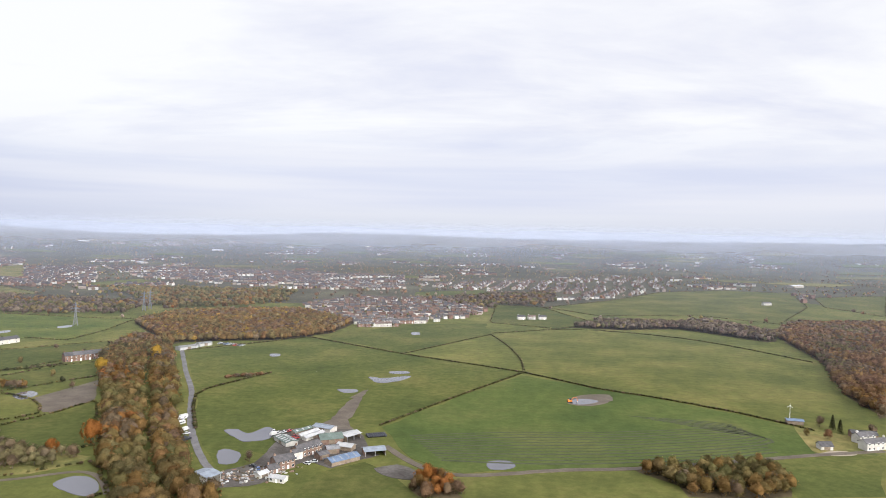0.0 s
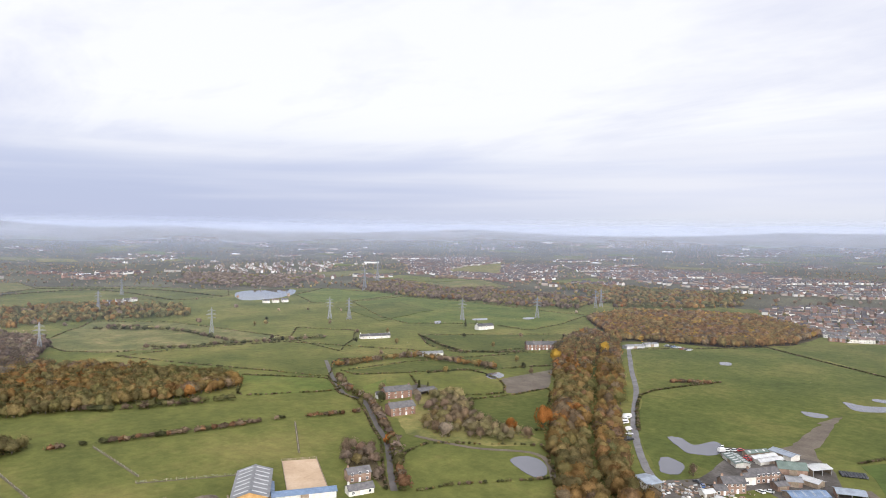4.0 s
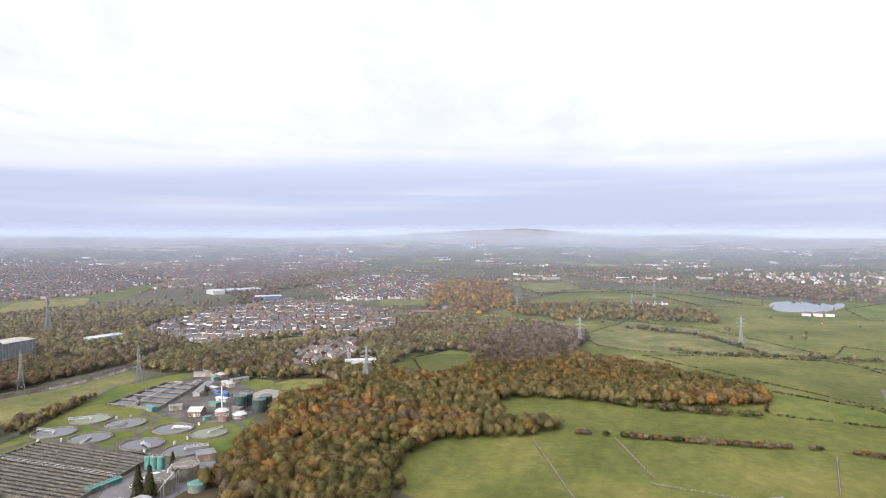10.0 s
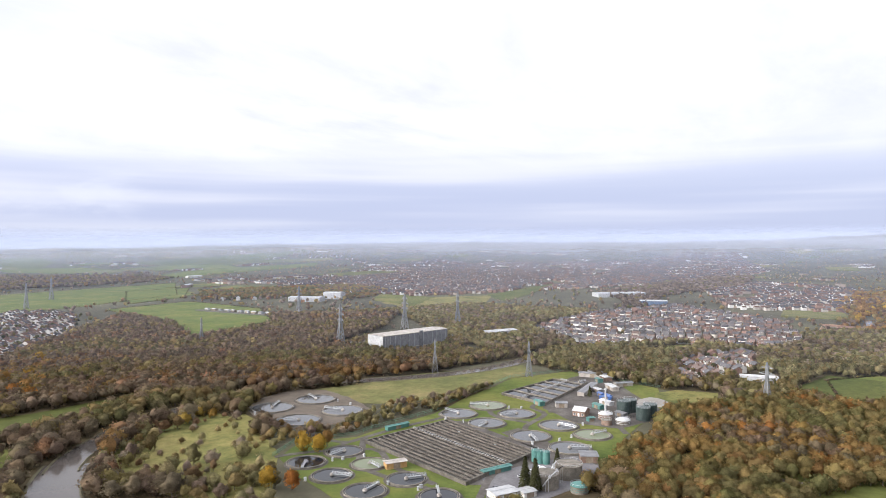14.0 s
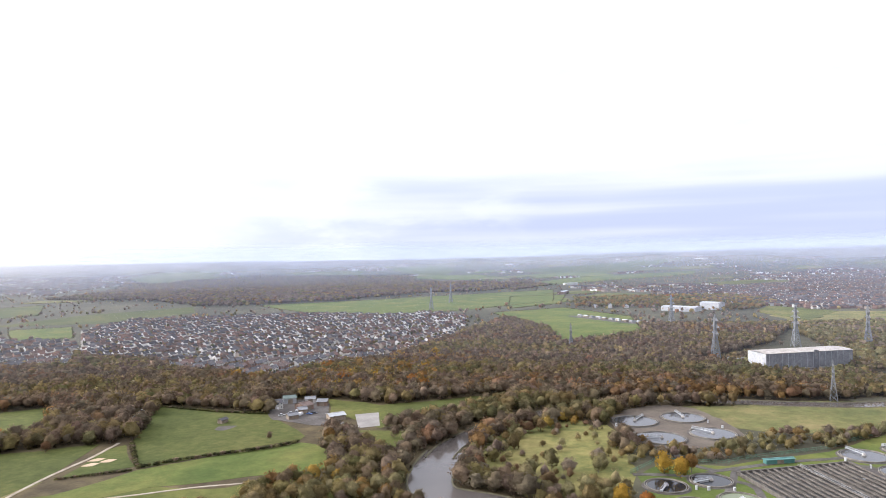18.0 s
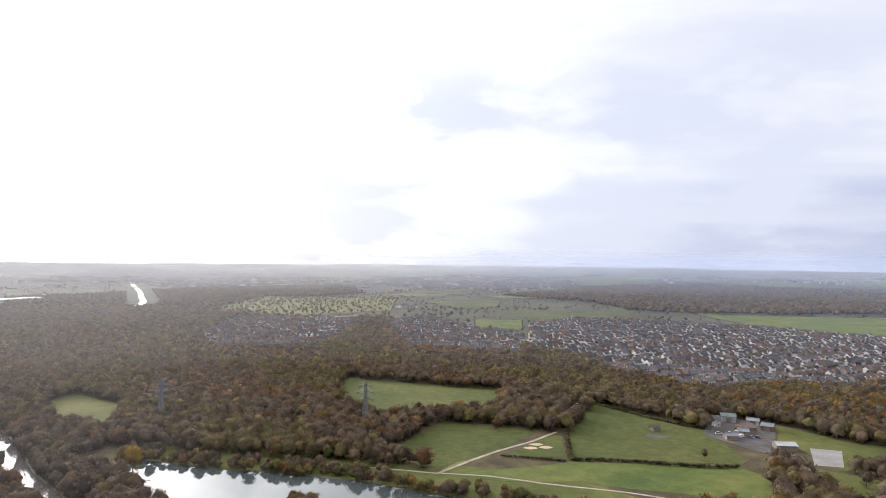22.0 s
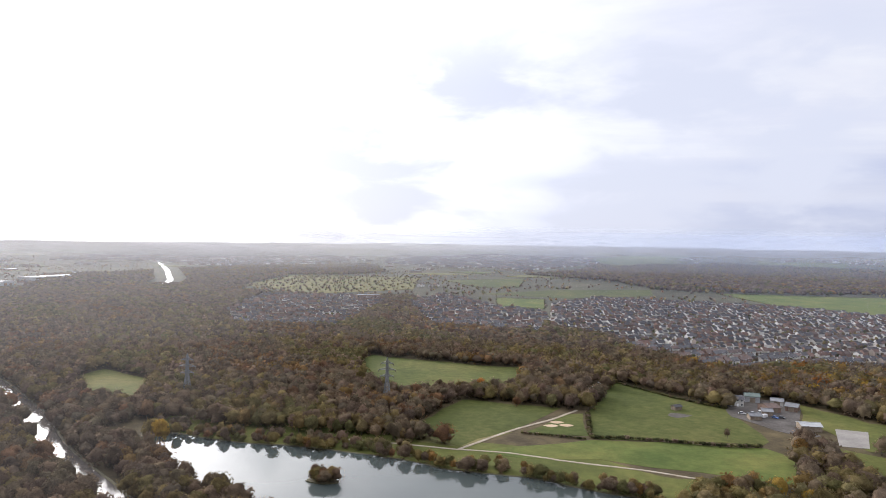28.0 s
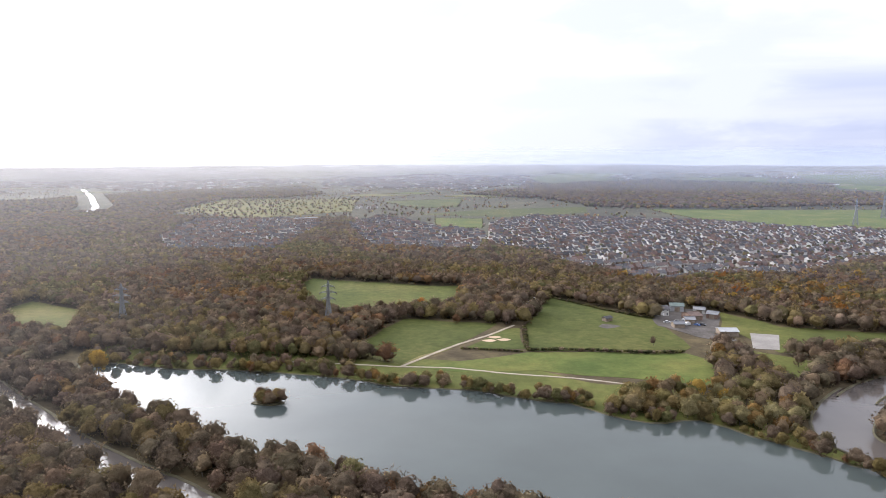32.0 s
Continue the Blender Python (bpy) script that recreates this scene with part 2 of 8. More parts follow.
def water_material(name, col, rough, ripple):
    m = bpy.data.materials.new(name)
    m.use_nodes = True
    n = Nodes(m.node_tree)
    b = m.node_tree.nodes["Principled BSDF"]
    pos = n.add("NewGeometry").outputs["Position"]
    c = n.ramp(n.noise(pos, 0.03, 4.0), [(0.35, col), (0.7, tuple(v * 1.15 for v in col))])
    m.node_tree.links.new(c, b.inputs["Base Color"])
    b.inputs["Roughness"].default_value = rough
    b.inputs["IOR"].default_value = 1.36
    m.node_tree.links.new(n.add("Bump", {"Height": n.noise(pos, 0.45, 3.0), "Strength": 1.0, "Distance": ripple}).outputs[0], b.inputs["Normal"])
    return m


LAKE_WATER = water_material("lake_water", (0.048, 0.058, 0.056), 0.02, 0.0008)
RIVER_WATER = water_material("river_water", (0.075, 0.066, 0.060), 0.12, 0.015)
POND_WATER = water_material("puddle_water", (0.085, 0.085, 0.10), 0.05, 0.004)

# ---- building helpers ----
HUB = np.array((-35.0, 25.0))


SKYLINE = [(-32, 0.12), (-15, -0.05), (0, 0.0), (6, 0.12), (12, 0.1), (19, -0.24), (26, -0.22), (31, -0.05), (36, 0.22), (46, -0.1), (54, 0.0), (61, 0.26), (66, 0.12), (70, 0.38), (75, 0.78), (81, 0.52), (86, 0.2),
           (95, 0.0), (104, 0.02), (115, 0.05), (125, -0.05), (140, -0.3), (150, -0.35), (163, -0.3), (172, -0.3), (198, -0.4), (212, -0.5), (225, -0.5), (250, -0.4), (290, -0.1), (328, 0.12)]
WAVER = np.random.default_rng(3).normal(0, 0.025, 181)


def ridge(x, y):
    """Height of the skyline in the direction of a place."""
    b = (np.degrees(np.arctan2(-x, y)) + 32) % 360 - 32
    up = np.interp(b, *np.array(SKYLINE).T) + np.interp(b, np.linspace(-32, 328, 181), WAVER)
    return 112.0 + 4690.0 * np.tan(np.radians(up))


def lift(x, y):
    """Height of the land: level round the valley, rising to the far moors."""
    s = np.clip((np.hypot(x, y) - 2300.0) / 2390.0, 0, 1)
    return ridge(x, y) * s * s


def mesh_np(name, verts, faces, mats, slots=None, tint=None, smooth=False, soft=None):
    """A mesh from arrays: verts n x 3, faces a list of arrays m x k."""
    me = bpy.data.meshes.new(name)
    me.vertices.add(len(verts))
    me.vertices.foreach_set("co", np.asarray(verts, np.float32).ravel())
    sizes = np.concatenate([np.full(len(f), f.shape[1]) for f in faces])
    loops = np.concatenate([f.ravel() for f in faces])
    me.loops.add(len(loops))
    me.loops.foreach_set("vertex_index", loops.astype(np.int32))
    me.polygons.add(len(sizes))
    me.polygons.foreach_set("loop_start", np.concatenate([[0], np.cumsum(sizes)[:-1]]).astype(np.int32))
    for m in mats:
        me.materials.append(m)
    if slots is not None:
        me.polygons.foreach_set("material_index", np.asarray(slots, np.int32))
    if tint is not None:
        at = me.attributes.new("tint", "FLOAT_COLOR", "POINT")
        at.data.foreach_set("color", np.c_[tint, np.ones(len(tint))].astype(np.float32).ravel())
    if soft is not None:
        at = me.attributes.new("soft", "FLOAT_VECTOR", "POINT")
        at.data.foreach_set("vector", np.asarray(soft, np.float32).ravel())
    me.update(calc_edges=True)
    me.validate()
    me.polygons.foreach_set("use_smooth", np.full(len(sizes), smooth))
    return me


def smooth_line(pts, step=8.0, closed=False, wobble=0.0, seed=1):
    """A Catmull-Rom line through the points, with a slight waver."""
    p = np.array(pts, float)
    n = len(p)
    out = []
    for i in range(n if closed else n - 1):
        if closed:
            a, b, c, d = p[i - 1], p[i], p[(i + 1) % n], p[(i + 2) % n]
        else:
            a, b, c, d = p[max(i - 1, 0)], p[i], p[i + 1], p[min(i + 2, n - 1)]
        k = max(2, int(np.linalg.norm(c - b) / step))
        for t in np.linspace(0, 1, k, endpoint=False):
            out.append(0.5 * ((2 * b) + (c - a) * t + (2 * a - 5 * b + 4 * c - d) * t * t + (3 * b - a - 3 * c + d) * t ** 3))
    if not closed:
        out.append(p[-1])
    out = np.array(out)
    if wobble:
        g = np.random.default_rng(seed)
        out += g.normal(0, wobble, out.shape)
    return out


def straight_line(pts, step=14.0, wobble=1.0, seed=1):
    p = np.array(pts, float)
    out = []
    for a, b in zip(p, np.roll(p, -1, 0)):
        k = max(1, int(np.linalg.norm(b - a) / step))
        out += [a + (b - a) * t for t in np.linspace(0, 1, k, endpoint=False)]
    g = np.random.default_rng(seed)
    return np.array(out) + g.normal(0, wobble, (len(out), 2))


def inside(x, y, poly):
    p = np.asarray(poly, float)
    hit = np.zeros(np.shape(x), bool)
    for (ax, ay), (bx, by) in zip(p, np.roll(p, -1, 0)):
        cross = ((ay > y) != (by > y)) & (x < (bx - ax) * (y - ay) / ((by - ay) or 1e-9) + ax)
        hit ^= cross
    return hit


def near_line(x, y, line, wide):
    hit = np.zeros(np.shape(x), bool)
    p = np.asarray(line, float)
    for a, b in zip(p[:-1], p[1:]):
        d = b - a
        t = np.clip(((x - a[0]) * d[0] + (y - a[1]) * d[1]) / (d @ d + 1e-9), 0, 1)
        hit |= np.hypot(x - a[0] - t * d[0], y - a[1] - t * d[1]) < wide
    return hit


def sheet(name, outline, mat, z=0.06, label="", category="", kind="structure", deep=0.0):
    """A level patch of ground, with a skirt that reaches into the soil."""
    p = np.asarray(outline, float)
    n = len(p)
    zs = lift(p[:, 0], p[:, 1]) + z
    tris = tessellate_polygon([[Vector((a, b, 0)) for a, b in p]])
    top = np.c_[p, zs]
    low = np.c_[p, zs - z - 0.4 - deep]
    i = np.arange(n)
    up = np.array([t if np.cross(p[t[1]] - p[t[0]], p[t[2]] - p[t[0]]) > 0 else t[::-1] for t in tris])
    side = np.c_[i, np.roll(i, -1), np.roll(i, -1) + n, i + n]
    ob = new(name, mesh_np(name, np.r_[top, low], [up, side], [mat]))
    return tagged(ob, label, category, kind=kind)


def ribbon(name, pts, wide, mat, z=0.12, label="", category="", step=6.0, crown=0.0, kind="structure", wobble=0.15):
    """A strip of even width along a line."""
    p = smooth_line(pts, step, wobble=wobble)
    d = np.gradient(p, axis=0)
    d /= np.linalg.norm(d, axis=1)[:, None] + 1e-9
    side = np.c_[-d[:, 1], d[:, 0]]
    n = len(p)
    h = lift(p[:, 0], p[:, 1])
    rows = [(-0.5, -0.5), (-0.5, z), (0, z + crown), (0.5, z), (0.5, -0.5)]
    v = np.concatenate([np.c_[p + side * wide * k, h + zz] for k, zz in rows])
    i = np.arange(n - 1)
    f = np.concatenate([np.c_[i + r * n, i + (r + 1) * n, i + 1 + (r + 1) * n, i + 1 + r * n][:, ::-1] for r in range(4)])
    ob = new(name, mesh_np(name, v, [f], [mat]))
    return tagged(ob, label, category, kind=kind)


def bank(name, outline, mat, wide=2.5, high=0.7, label="", closed=True):
    """A low earth bank round a water's edge."""
    p = np.asarray(outline, float)
    d = np.roll(p, -1, 0) - np.roll(p, 1, 0)
    d /= np.linalg.norm(d, axis=1)[:, None] + 1e-9
    out = np.c_[d[:, 1], -d[:, 0]]
    if np.sum(p[:, 0] * np.roll(p[:, 1], -1) - p[:, 1] * np.roll(p[:, 0], -1)) < 0:
        out = -out
    n = len(p)
    rows = [(-0.6, -0.2), (0.4, high), (wide * 0.6, high * 0.8), (wide, -0.1)]
    g = np.random.default_rng(5)
    v = np.concatenate([np.c_[p + out * k, np.full(n, zz) + g.normal(0, 0.08, n)] for k, zz in rows])
    i = np.arange(n)
    j = np.roll(i, -1)
    f = np.concatenate([np.c_[i + r * n, i + (r + 1) * n, j + (r + 1) * n, j + r * n] for r in range(3)])
    ob = new(name, mesh_np(name, v, [f], [mat]))
    return tagged(ob, label, "bank", kind="structure")


# ---- the ground: one sheet to the horizon ----
rings = np.concatenate([np.linspace(0, 2300, 24)[1:], np.linspace(2300, 4690, 31)[1:]])
seg = 360
ang = np.linspace(0, 2 * np.pi, seg, endpoint=False)
gx, gy = np.outer(rings, np.cos(ang)).ravel(), np.outer(rings, np.sin(ang)).ravel()
gv = np.r_[[[0, 0, 0]], np.c_[gx, gy, lift(gx, gy)]]
k = np.arange(seg)
k2 = np.roll(k, -1)
fan = np.c_[np.zeros(seg, int), 1 + k, 1 + k2]
quads = np.concatenate([np.c_[1 + r * seg + k, 1 + (r + 1) * seg + k, 1 + (r + 1) * seg + k2, 1 + r * seg + k2] for r in range(len(rings) - 1)])
tagged(new("ground", mesh_np("ground", gv, [fan, quads], [GROUND])), "mottled green and brown farmland reaching the horizon", "ground", kind="structure")

# far moors: the rim of the land, patched with heather, bracken and hill pasture
MOOR = material("moorland", [(0.075, 0.075, 0.055), (0.120, 0.105, 0.078), (0.090, 0.085, 0.065), (0.190, 0.150, 0.115)], 0.0035, 0.012, 1.0, 0.0, spec=0.0, stops=(0.36, 0.64), stretch=(1, 1, 6))
b = np.linspace(0, 2 * np.pi, 721)[:-1]
rim = np.linspace(3980, 4692, 12)
mx, my = np.outer(rim, np.cos(b)).ravel(), np.outer(rim, np.sin(b)).ravel()
i = np.arange(720)
rough_edge = np.random.default_rng(8).normal(0, 26, 720)
mx[:720] += np.cos(b) * rough_edge
my[:720] += np.sin(b) * rough_edge
mz = lift(mx, my) + np.repeat(np.r_[0.3, np.full(11, 2.0)], 720)
mf = np.concatenate([np.c_[i + r * 720, i + (r + 1) * 720, np.roll(i, -1) + (r + 1) * 720, np.roll(i, -1) + r * 720] for r in range(11)])
tagged(new("far_moor", mesh_np("far_moor", np.c_[mx, my, mz], [mf], [MOOR], smooth=True)), "hazy moorland ridge on the horizon", "hill", kind="structure")

# ---- fields ----
FIELDS = []


def field(pts, mat, label, z=0.06, seed=1, wob=1.2):
    FIELDS.append(np.array(pts, float))
    return sheet("field", straight_line(pts, 16.0, wob, seed + len(FIELDS)), mat, z + 0.0015 * len(FIELDS), label, "field")


ROUGH_LAND = [(-500, 60), (-700, 150), (-1000, 220), (-1250, 500), (-1100, 900), (-800, 1150), (-300, 1150), (300, 1150), (700, 1400), (900, 1000), (500, 500), (330, 300), (100, 250), (-100, 250), (-200, 200), (-230, 130), (-330, 40)]
sheet("rough_pasture", straight_line(ROUGH_LAND, 30, 4.0), GRASS_OLIVE, 0.03, "rough green grazing land between the fields", "grass")
PASTURE = "green pasture with darker wet patches, fenced by thin hedges"
field([(-272, 670), (-199, 742), (-176, 779), (-55, 683), (62, 604), (-1, 503), (-47, 424), (-71, 415), (-85, 356), (-110, 368), (-108, 341), (-125, 344), (-159, 407), (-192, 491)], GRASS, "broad green pasture with puddles beside the lane")
field([(-165, 794), (-106, 857), (-51, 916), (44, 939), (47, 847), (-54, 690)], GRASS, PASTURE)
field([(-50, 684), (44, 827), (58, 752), (65, 659), (63, 612)], GRASS_OLIVE, PASTURE)
field([(48, 842), (147, 889), (224, 870), (304, 809), (365, 682), (316, 555), (297, 462), (257, 399), (238, 442), (203, 482), (154, 524), (115, 549), (65, 607), (68, 674), (60, 761)], GRASS_OLIVE, "large open sheep pasture, pale green")
field([(213, 899), (308, 926), (380, 829), (378, 718), (332, 796), (227, 881)], GRASS_OLIVE, PASTURE)
field([(75, 1199), (153, 1168), (206, 955), (137, 898), (52, 946), (56, 1027)], GRASS, PASTURE)
field([(158, 1169), (306, 1325), (480, 1567), (663, 1664), (807, 1621), (669, 1277), (485, 1004), (400, 1092), (228, 1060)], GRASS_OLIVE, PASTURE)
field([(799, 1503), (1019, 1598), (727, 1139), (705, 1284)], GRASS_OLIVE, PASTURE)
field([(-73, 305), (-69, 338), (-48, 355), (-32, 341), (-16, 314), (-14, 309)], GRASS, PASTURE)
field([(6, 338), (96, 352), (113, 334), (114, 319), (8, 311)], GRASS_OLIVE, PASTURE)
field([(178, 371), (251, 388), (211, 326), (166, 322)], GRASS, PASTURE)
field([(-348, 60), (-382, 83), (-381, 136), (-388, 170), (-357, 237), (-311, 327), (-271, 299), (-260, 281), (-274, 261), (-282, 208), (-273, 183), (-271, 161)], GRASS_OLIVE, "olive-green pasture crossed by worn tracks, bounded by wood")
field([(-457, 140), (-473, 167), (-442, 232), (-408, 296), (-375, 355), (-343, 340), (-375, 247), (-394, 172), (-418, 150)], GRASS_OLIVE, "long olive-green pasture between wood and hedge")
field([(-767, 301), (-885, 408), (-803, 470), (-707, 480), (-601, 488), (-620, 402), (-653, 319), (-694, 293)], GRASS_MEADOW, PASTURE)
field([(-628, 314), (-618, 380), (-576, 468), (-434, 525), (-425, 498), (-462, 439), (-416, 386), (-487, 361)], GRASS_OLIVE, PASTURE)
field([(-476, 342), (-410, 380), (-374, 360), (-413, 302)], GRASS_BRIGHT, PASTURE)
field([(-650, 543), (-581, 574), (-535, 531), (-494, 469), (-591, 488)], GRASS_OLIVE, PASTURE)
field([(-499, 600), (-429, 669), (-377, 716), (-340, 643), (-393, 541), (-444, 554)], GRASS, PASTURE)
field([(-421, 409), (-403, 474), (-347, 585), (-321, 607), (-293, 552), (-327, 499), (-402, 404)], GRASS, PASTURE)
field([(-366, 432), (-344, 483), (-301, 467), (-273, 433), (-301, 388), (-328, 401)], GRASS_OLIVE, PASTURE)
field([(-280, 400), (-262, 436), (-255, 466), (-202, 374), (-218, 360), (-260, 370)], GRASS, PASTURE)
field([(-302, 472), (-289, 532), (-256, 470), (-263, 439), (-272, 435)], MUD, "muddy brown paddock with poached ground")
field([(-238, 277), (-242, 306), (-190, 343), (-174, 325), (-162, 304), (-208, 245)], GRASS_OLIVE, "green meadow with a round pond")
field([(-812, 795), (-815, 923), (-665, 931), (-475, 897), (-438, 901), (-420, 796), (-424, 717), (-499, 727), (-574, 666), (-641, 685)], GRASS_BRIGHT, "green water meadow with long puddles")
field([(-984, 812), (-1048, 939), (-844, 955), (-818, 787), (-850, 741)], GRASS_BRIGHT, PASTURE)
field([(-1146, 319), (-1485, 563), (-1330, 707), (-1154, 784), (-1050, 715), (-1045, 628), (-1110, 571), (-1106, 505), (-1122, 383)], GRASS_OLIVE, "sloping green fields split by hedges")
field([(-1685, 420), (-1629, 573), (-1439, 546), (-1358, 415)], GRASS_MEADOW, PASTURE)
field([(-367, 379), (-372, 410), (-343, 381), (-351, 365)], GRASS_BRIGHT, "garden lawn beside the brick house")
field([(-1460, 1235), (-1434, 1531), (-1300, 1483), (-1285, 1165)], GRASS_MEADOW, PASTURE)
field([(-1131, 1252), (-948, 1362), (-771, 1226), (-834, 1091), (-998, 1143)], GRASS_MEADOW, PASTURE)
field([(-444, -281), (-470, -256), (-541, -226), (-616, -152), (-585, -134), (-497, -161), (-451, -180), (-433, -210), (-444, -248)], GRASS_MEADOW, "tawny rough meadow beside the river")
field([(-289, -252), (-347, -282), (-378, -264), (-360, -237), (-326, -220), (-291, -216), (-273, -225)], GRASS_ROUGH, "tawny scrub grass on the river bend")
field([(-648, 92), (-687, 134), (-666, 158), (-573, 132), (-550, 94)], GRASS_BRIGHT, PASTURE)
field([(-1129, -594), (-1265, -569), (-1368, -461), (-1179, -402), (-1050, -485)], GRASS_ROUGH, PASTURE)
field([(-1152, -1295), (-1303, -1250), (-1075, -1033), (-911, -1010)], GRASS_BRIGHT, PASTURE)
field([(-750, -70), (-805, -26), (-789, -6), (-728, -37)], GRASS_OLIVE, PASTURE)
field([(-121, -411), (-154, -508), (-189, -462), (-214, -432), (-212, -359), (-205, -354), (-155, -357), (-115, -356)], GRASS, "sloping green field above the lake")
field([(-51, -326), (-113, -353), (-155, -351), (-203, -349), (-212, -331), (-195, -293), (-158, -306), (-115, -319), (-75, -319)], GRASS_BRIGHT, "green field between path and hedge")
field([(-78, -362), (-108, -408), (-116, -408), (-113, -358)], GRASS, "small play area with worn sandy patches")
field([(-11, -361), (-40, -437), (-104, -420), (-78, -375), (-43, -332)], GRASS, "green meadow beside the gravel path")
field([(-268, -453), (-289, -407), (-387, -380), (-381, -365), (-312, -346), (-274, -349), (-258, -350), (-250, -408)], GRASS_OLIVE, PASTURE)
field([(-228, -363), (-268, -332), (-249, -298), (-233, -292)], GRASS_OLIVE, PASTURE)
field([(30, -591), (-52, -562), (-89, -554), (-77, -468), (-33, -455), (6, -437)], GRASS, "flat green field inside the wood")
field([(55, -557), (51, -601), (-13, -562), (-87, -558), (-80, -481), (-58, -462), (-8, -443), (35, -478)], GRASS, "flat green field inside the wood", z=0.07)
field([(-830, -962), (-1007, -952), (-953, -734), (-772, -556), (-611, -545), (-707, -675)], GRASS_BRIGHT, PASTURE)
field([(-558, -1504), (-861, -1468), (-1196, -1465), (-1451, -1453), (-1125, -1107), (-852, -1051), (-659, -1049), (-570, -1187)], GRASS_BRIGHT, "long bright field behind the estate")
field([(73, -1821), (-159, -1963), (-128, -1585), (-28, -1544)], GRASS, PASTURE)
field([(-191, -1506), (-436, -1588), (-399, -1405), (-211, -1290), (-40, -1358)], GRASS, PASTURE)
field([(-70, -1266), (-161, -1256), (-146, -1074), (-70, -1084)], GRASS_BRIGHT, "bright green playing field among houses")
field([(-547, -3429), (-961, -4027), (-1306, -3998), (-673, -2962)], GRASS, PASTURE)
field([(-2321, -2656), (-3110, -2562), (-3520, -2451), (-2129, -2010)], GRASS, PASTURE)
field([(-1942, -3333), (-2402, -3567), (-2003, -2607), (-1928, -2191), (-1645, -2278)], GRASS, PASTURE)
field([(253, -461), (251, -502), (193, -464), (162, -394), (197, -398)], GRASS_OLIVE, "small clearing in the wood")
field([(284, -277), (344, -358), (254, -352), (205, -283), (206, -240)], GRASS_ROUGH, "rough clearing with young bushes")
field([(501, -1463), (533, -1934), (188, -1936), (239, -1684), (415, -1400)], GRASS_ROUGH, "tawny open ground beyond the houses")
field([(504, -427), (518, -496), (450, -455), (424, -379)], GRASS_ROUGH, "rough clearing with young bushes")
field([(-592, 61), (-672, 95), (-660, 147), (-582, 137), (-552, 92)], GRASS, "open green scrubland between woods", z=0.09)
field([(-546, -30), (-567, -15), (-564, 15), (-518, 16), (-502, -9), (-503, -25)], GRASS_ROUGH, "tawny rough ground behind the digesters")
MUCK = material("spread_muck", [(0.030, 0.036, 0.017), (0.045, 0.050, 0.024), (0.062, 0.062, 0.034)], 0.2, 1.5, 0.95, 0.03)
# harrowed field with curving lines of spread muck
HARROW = material("harrowed_grass", [(0.040, 0.061, 0.015), (0.062, 0.083, 0.020), (0.090, 0.098, 0.029)], 0.014, 0.4, 0.95, 0.1, spec=0.12, mottled=True)
field([(61, 594), (114, 543), (152, 519), (201, 477), (237, 437), (210, 390), (97, 359), (5, 343), (-22, 364), (-44, 421), (-1, 499)], HARROW, "green field with curved lines of spread manure")
sheet("dry_grass", straight_line([(-25, -362), (-64, -364), (-72, -362), (-43, -331), (-20, -338)], 10, 1.0), GRASS_MEADOW, 0.10, "strip of yellowed dry grass", "grass")
for k in range(12):
    d = k * 5.2
    row = [(-6 - d * 0.35, 362 + d * 0.75), (40 - d * 0.1, 360 + d), (97, 366 + d), (150, 378 + d * 0.98), (190 - d * 0.1, 392 + d * 0.9), (206 - d * 0.5, 404 + d * 0.85), (196 - d * 1.3, 418 + d * 0.80)]
    ribbon("muck_row", row[:7 if k > 2 else 5], 1.3 if k % 3 else 1.9, MUCK, 0.25, "dark line of spread manure on grass", "manure", wobble=0.3)

# ---- water ----
WATERS, LINES = [], []


def water(name, pts, mat, label, z=0.10, edge=True, step=6.0, wob=0.5):
    line = smooth_line(pts, step, True, wob, len(WATERS))
    WATERS.append(np.array(line))
    ob = sheet(name, line, mat, z, label, "water")
    if edge:
        bank("bank", line, BANK, 1.4, 0.4, "muddy bank at the water's edge")
    return ob


BANK = material("bank_soil", [(0.05, 0.045, 0.028), (0.08, 0.07, 0.042), (0.10, 0.095, 0.052)], 0.1, 0.6, 0.95, 0.1)
water("lake", [(129, -339), (81, -326), (42, -322), (-13, -309), (-42, -296), (-77, -289), (-102, -277), (-121, -270), (-135, -256), (-149, -248), (-171, -249), (-185, -234), (-198, -221), (-209, -207), (-214, -198)] + [(-189, -162), (-145, -163), (-98, -170), (-82, -180), (-58, -184), (-35, -197), (-10, -211), (11, -221), (40, -244), (70, -268), (99, -293)], LAKE_WATER, "wide calm lake mirroring pale sky and trees", step=7.0)
water("pond", [(-1109, 779), (-1088, 880), (-1011, 834), (-959, 752), (-976, 692)], LAKE_WATER, "pale distant reservoir", edge=False)
for pond in ([(-141, 406), (-134, 409), (-124, 401), (-117, 415), (-109, 406), (-109, 391), (-119, 385), (-125, 387)], [(-131, 369), (-124, 370), (-116, 362), (-115, 349), (-123, 347)], [(20, 362), (32, 363), (33, 352), (20, 350)], [(-73, 569), (-59, 566), (-41, 577), (-37, 573), (-48, 554), (-63, 548)], [(88, 503), (100, 510), (110, 504), (100, 494), (89, 493)], [(-57, 594), (-42, 596), (-40, 587), (-54, 585)], [(-91, 521), (-77, 522), (-75, 513), (-84, 510)], [(-185, 665), (-176, 667), (-173, 655), (-180, 651)], [(-54, 835), (-45, 837), (-43, 818), (-52, 817)], [(-191, 313), (-187, 324), (-177, 322), (-167, 311), (-165, 301), (-173, 301)]):
    water("pond", pond, POND_WATER, "shallow grey flood pond in pasture", 0.24, step=3.0, wob=0.25, edge=False)
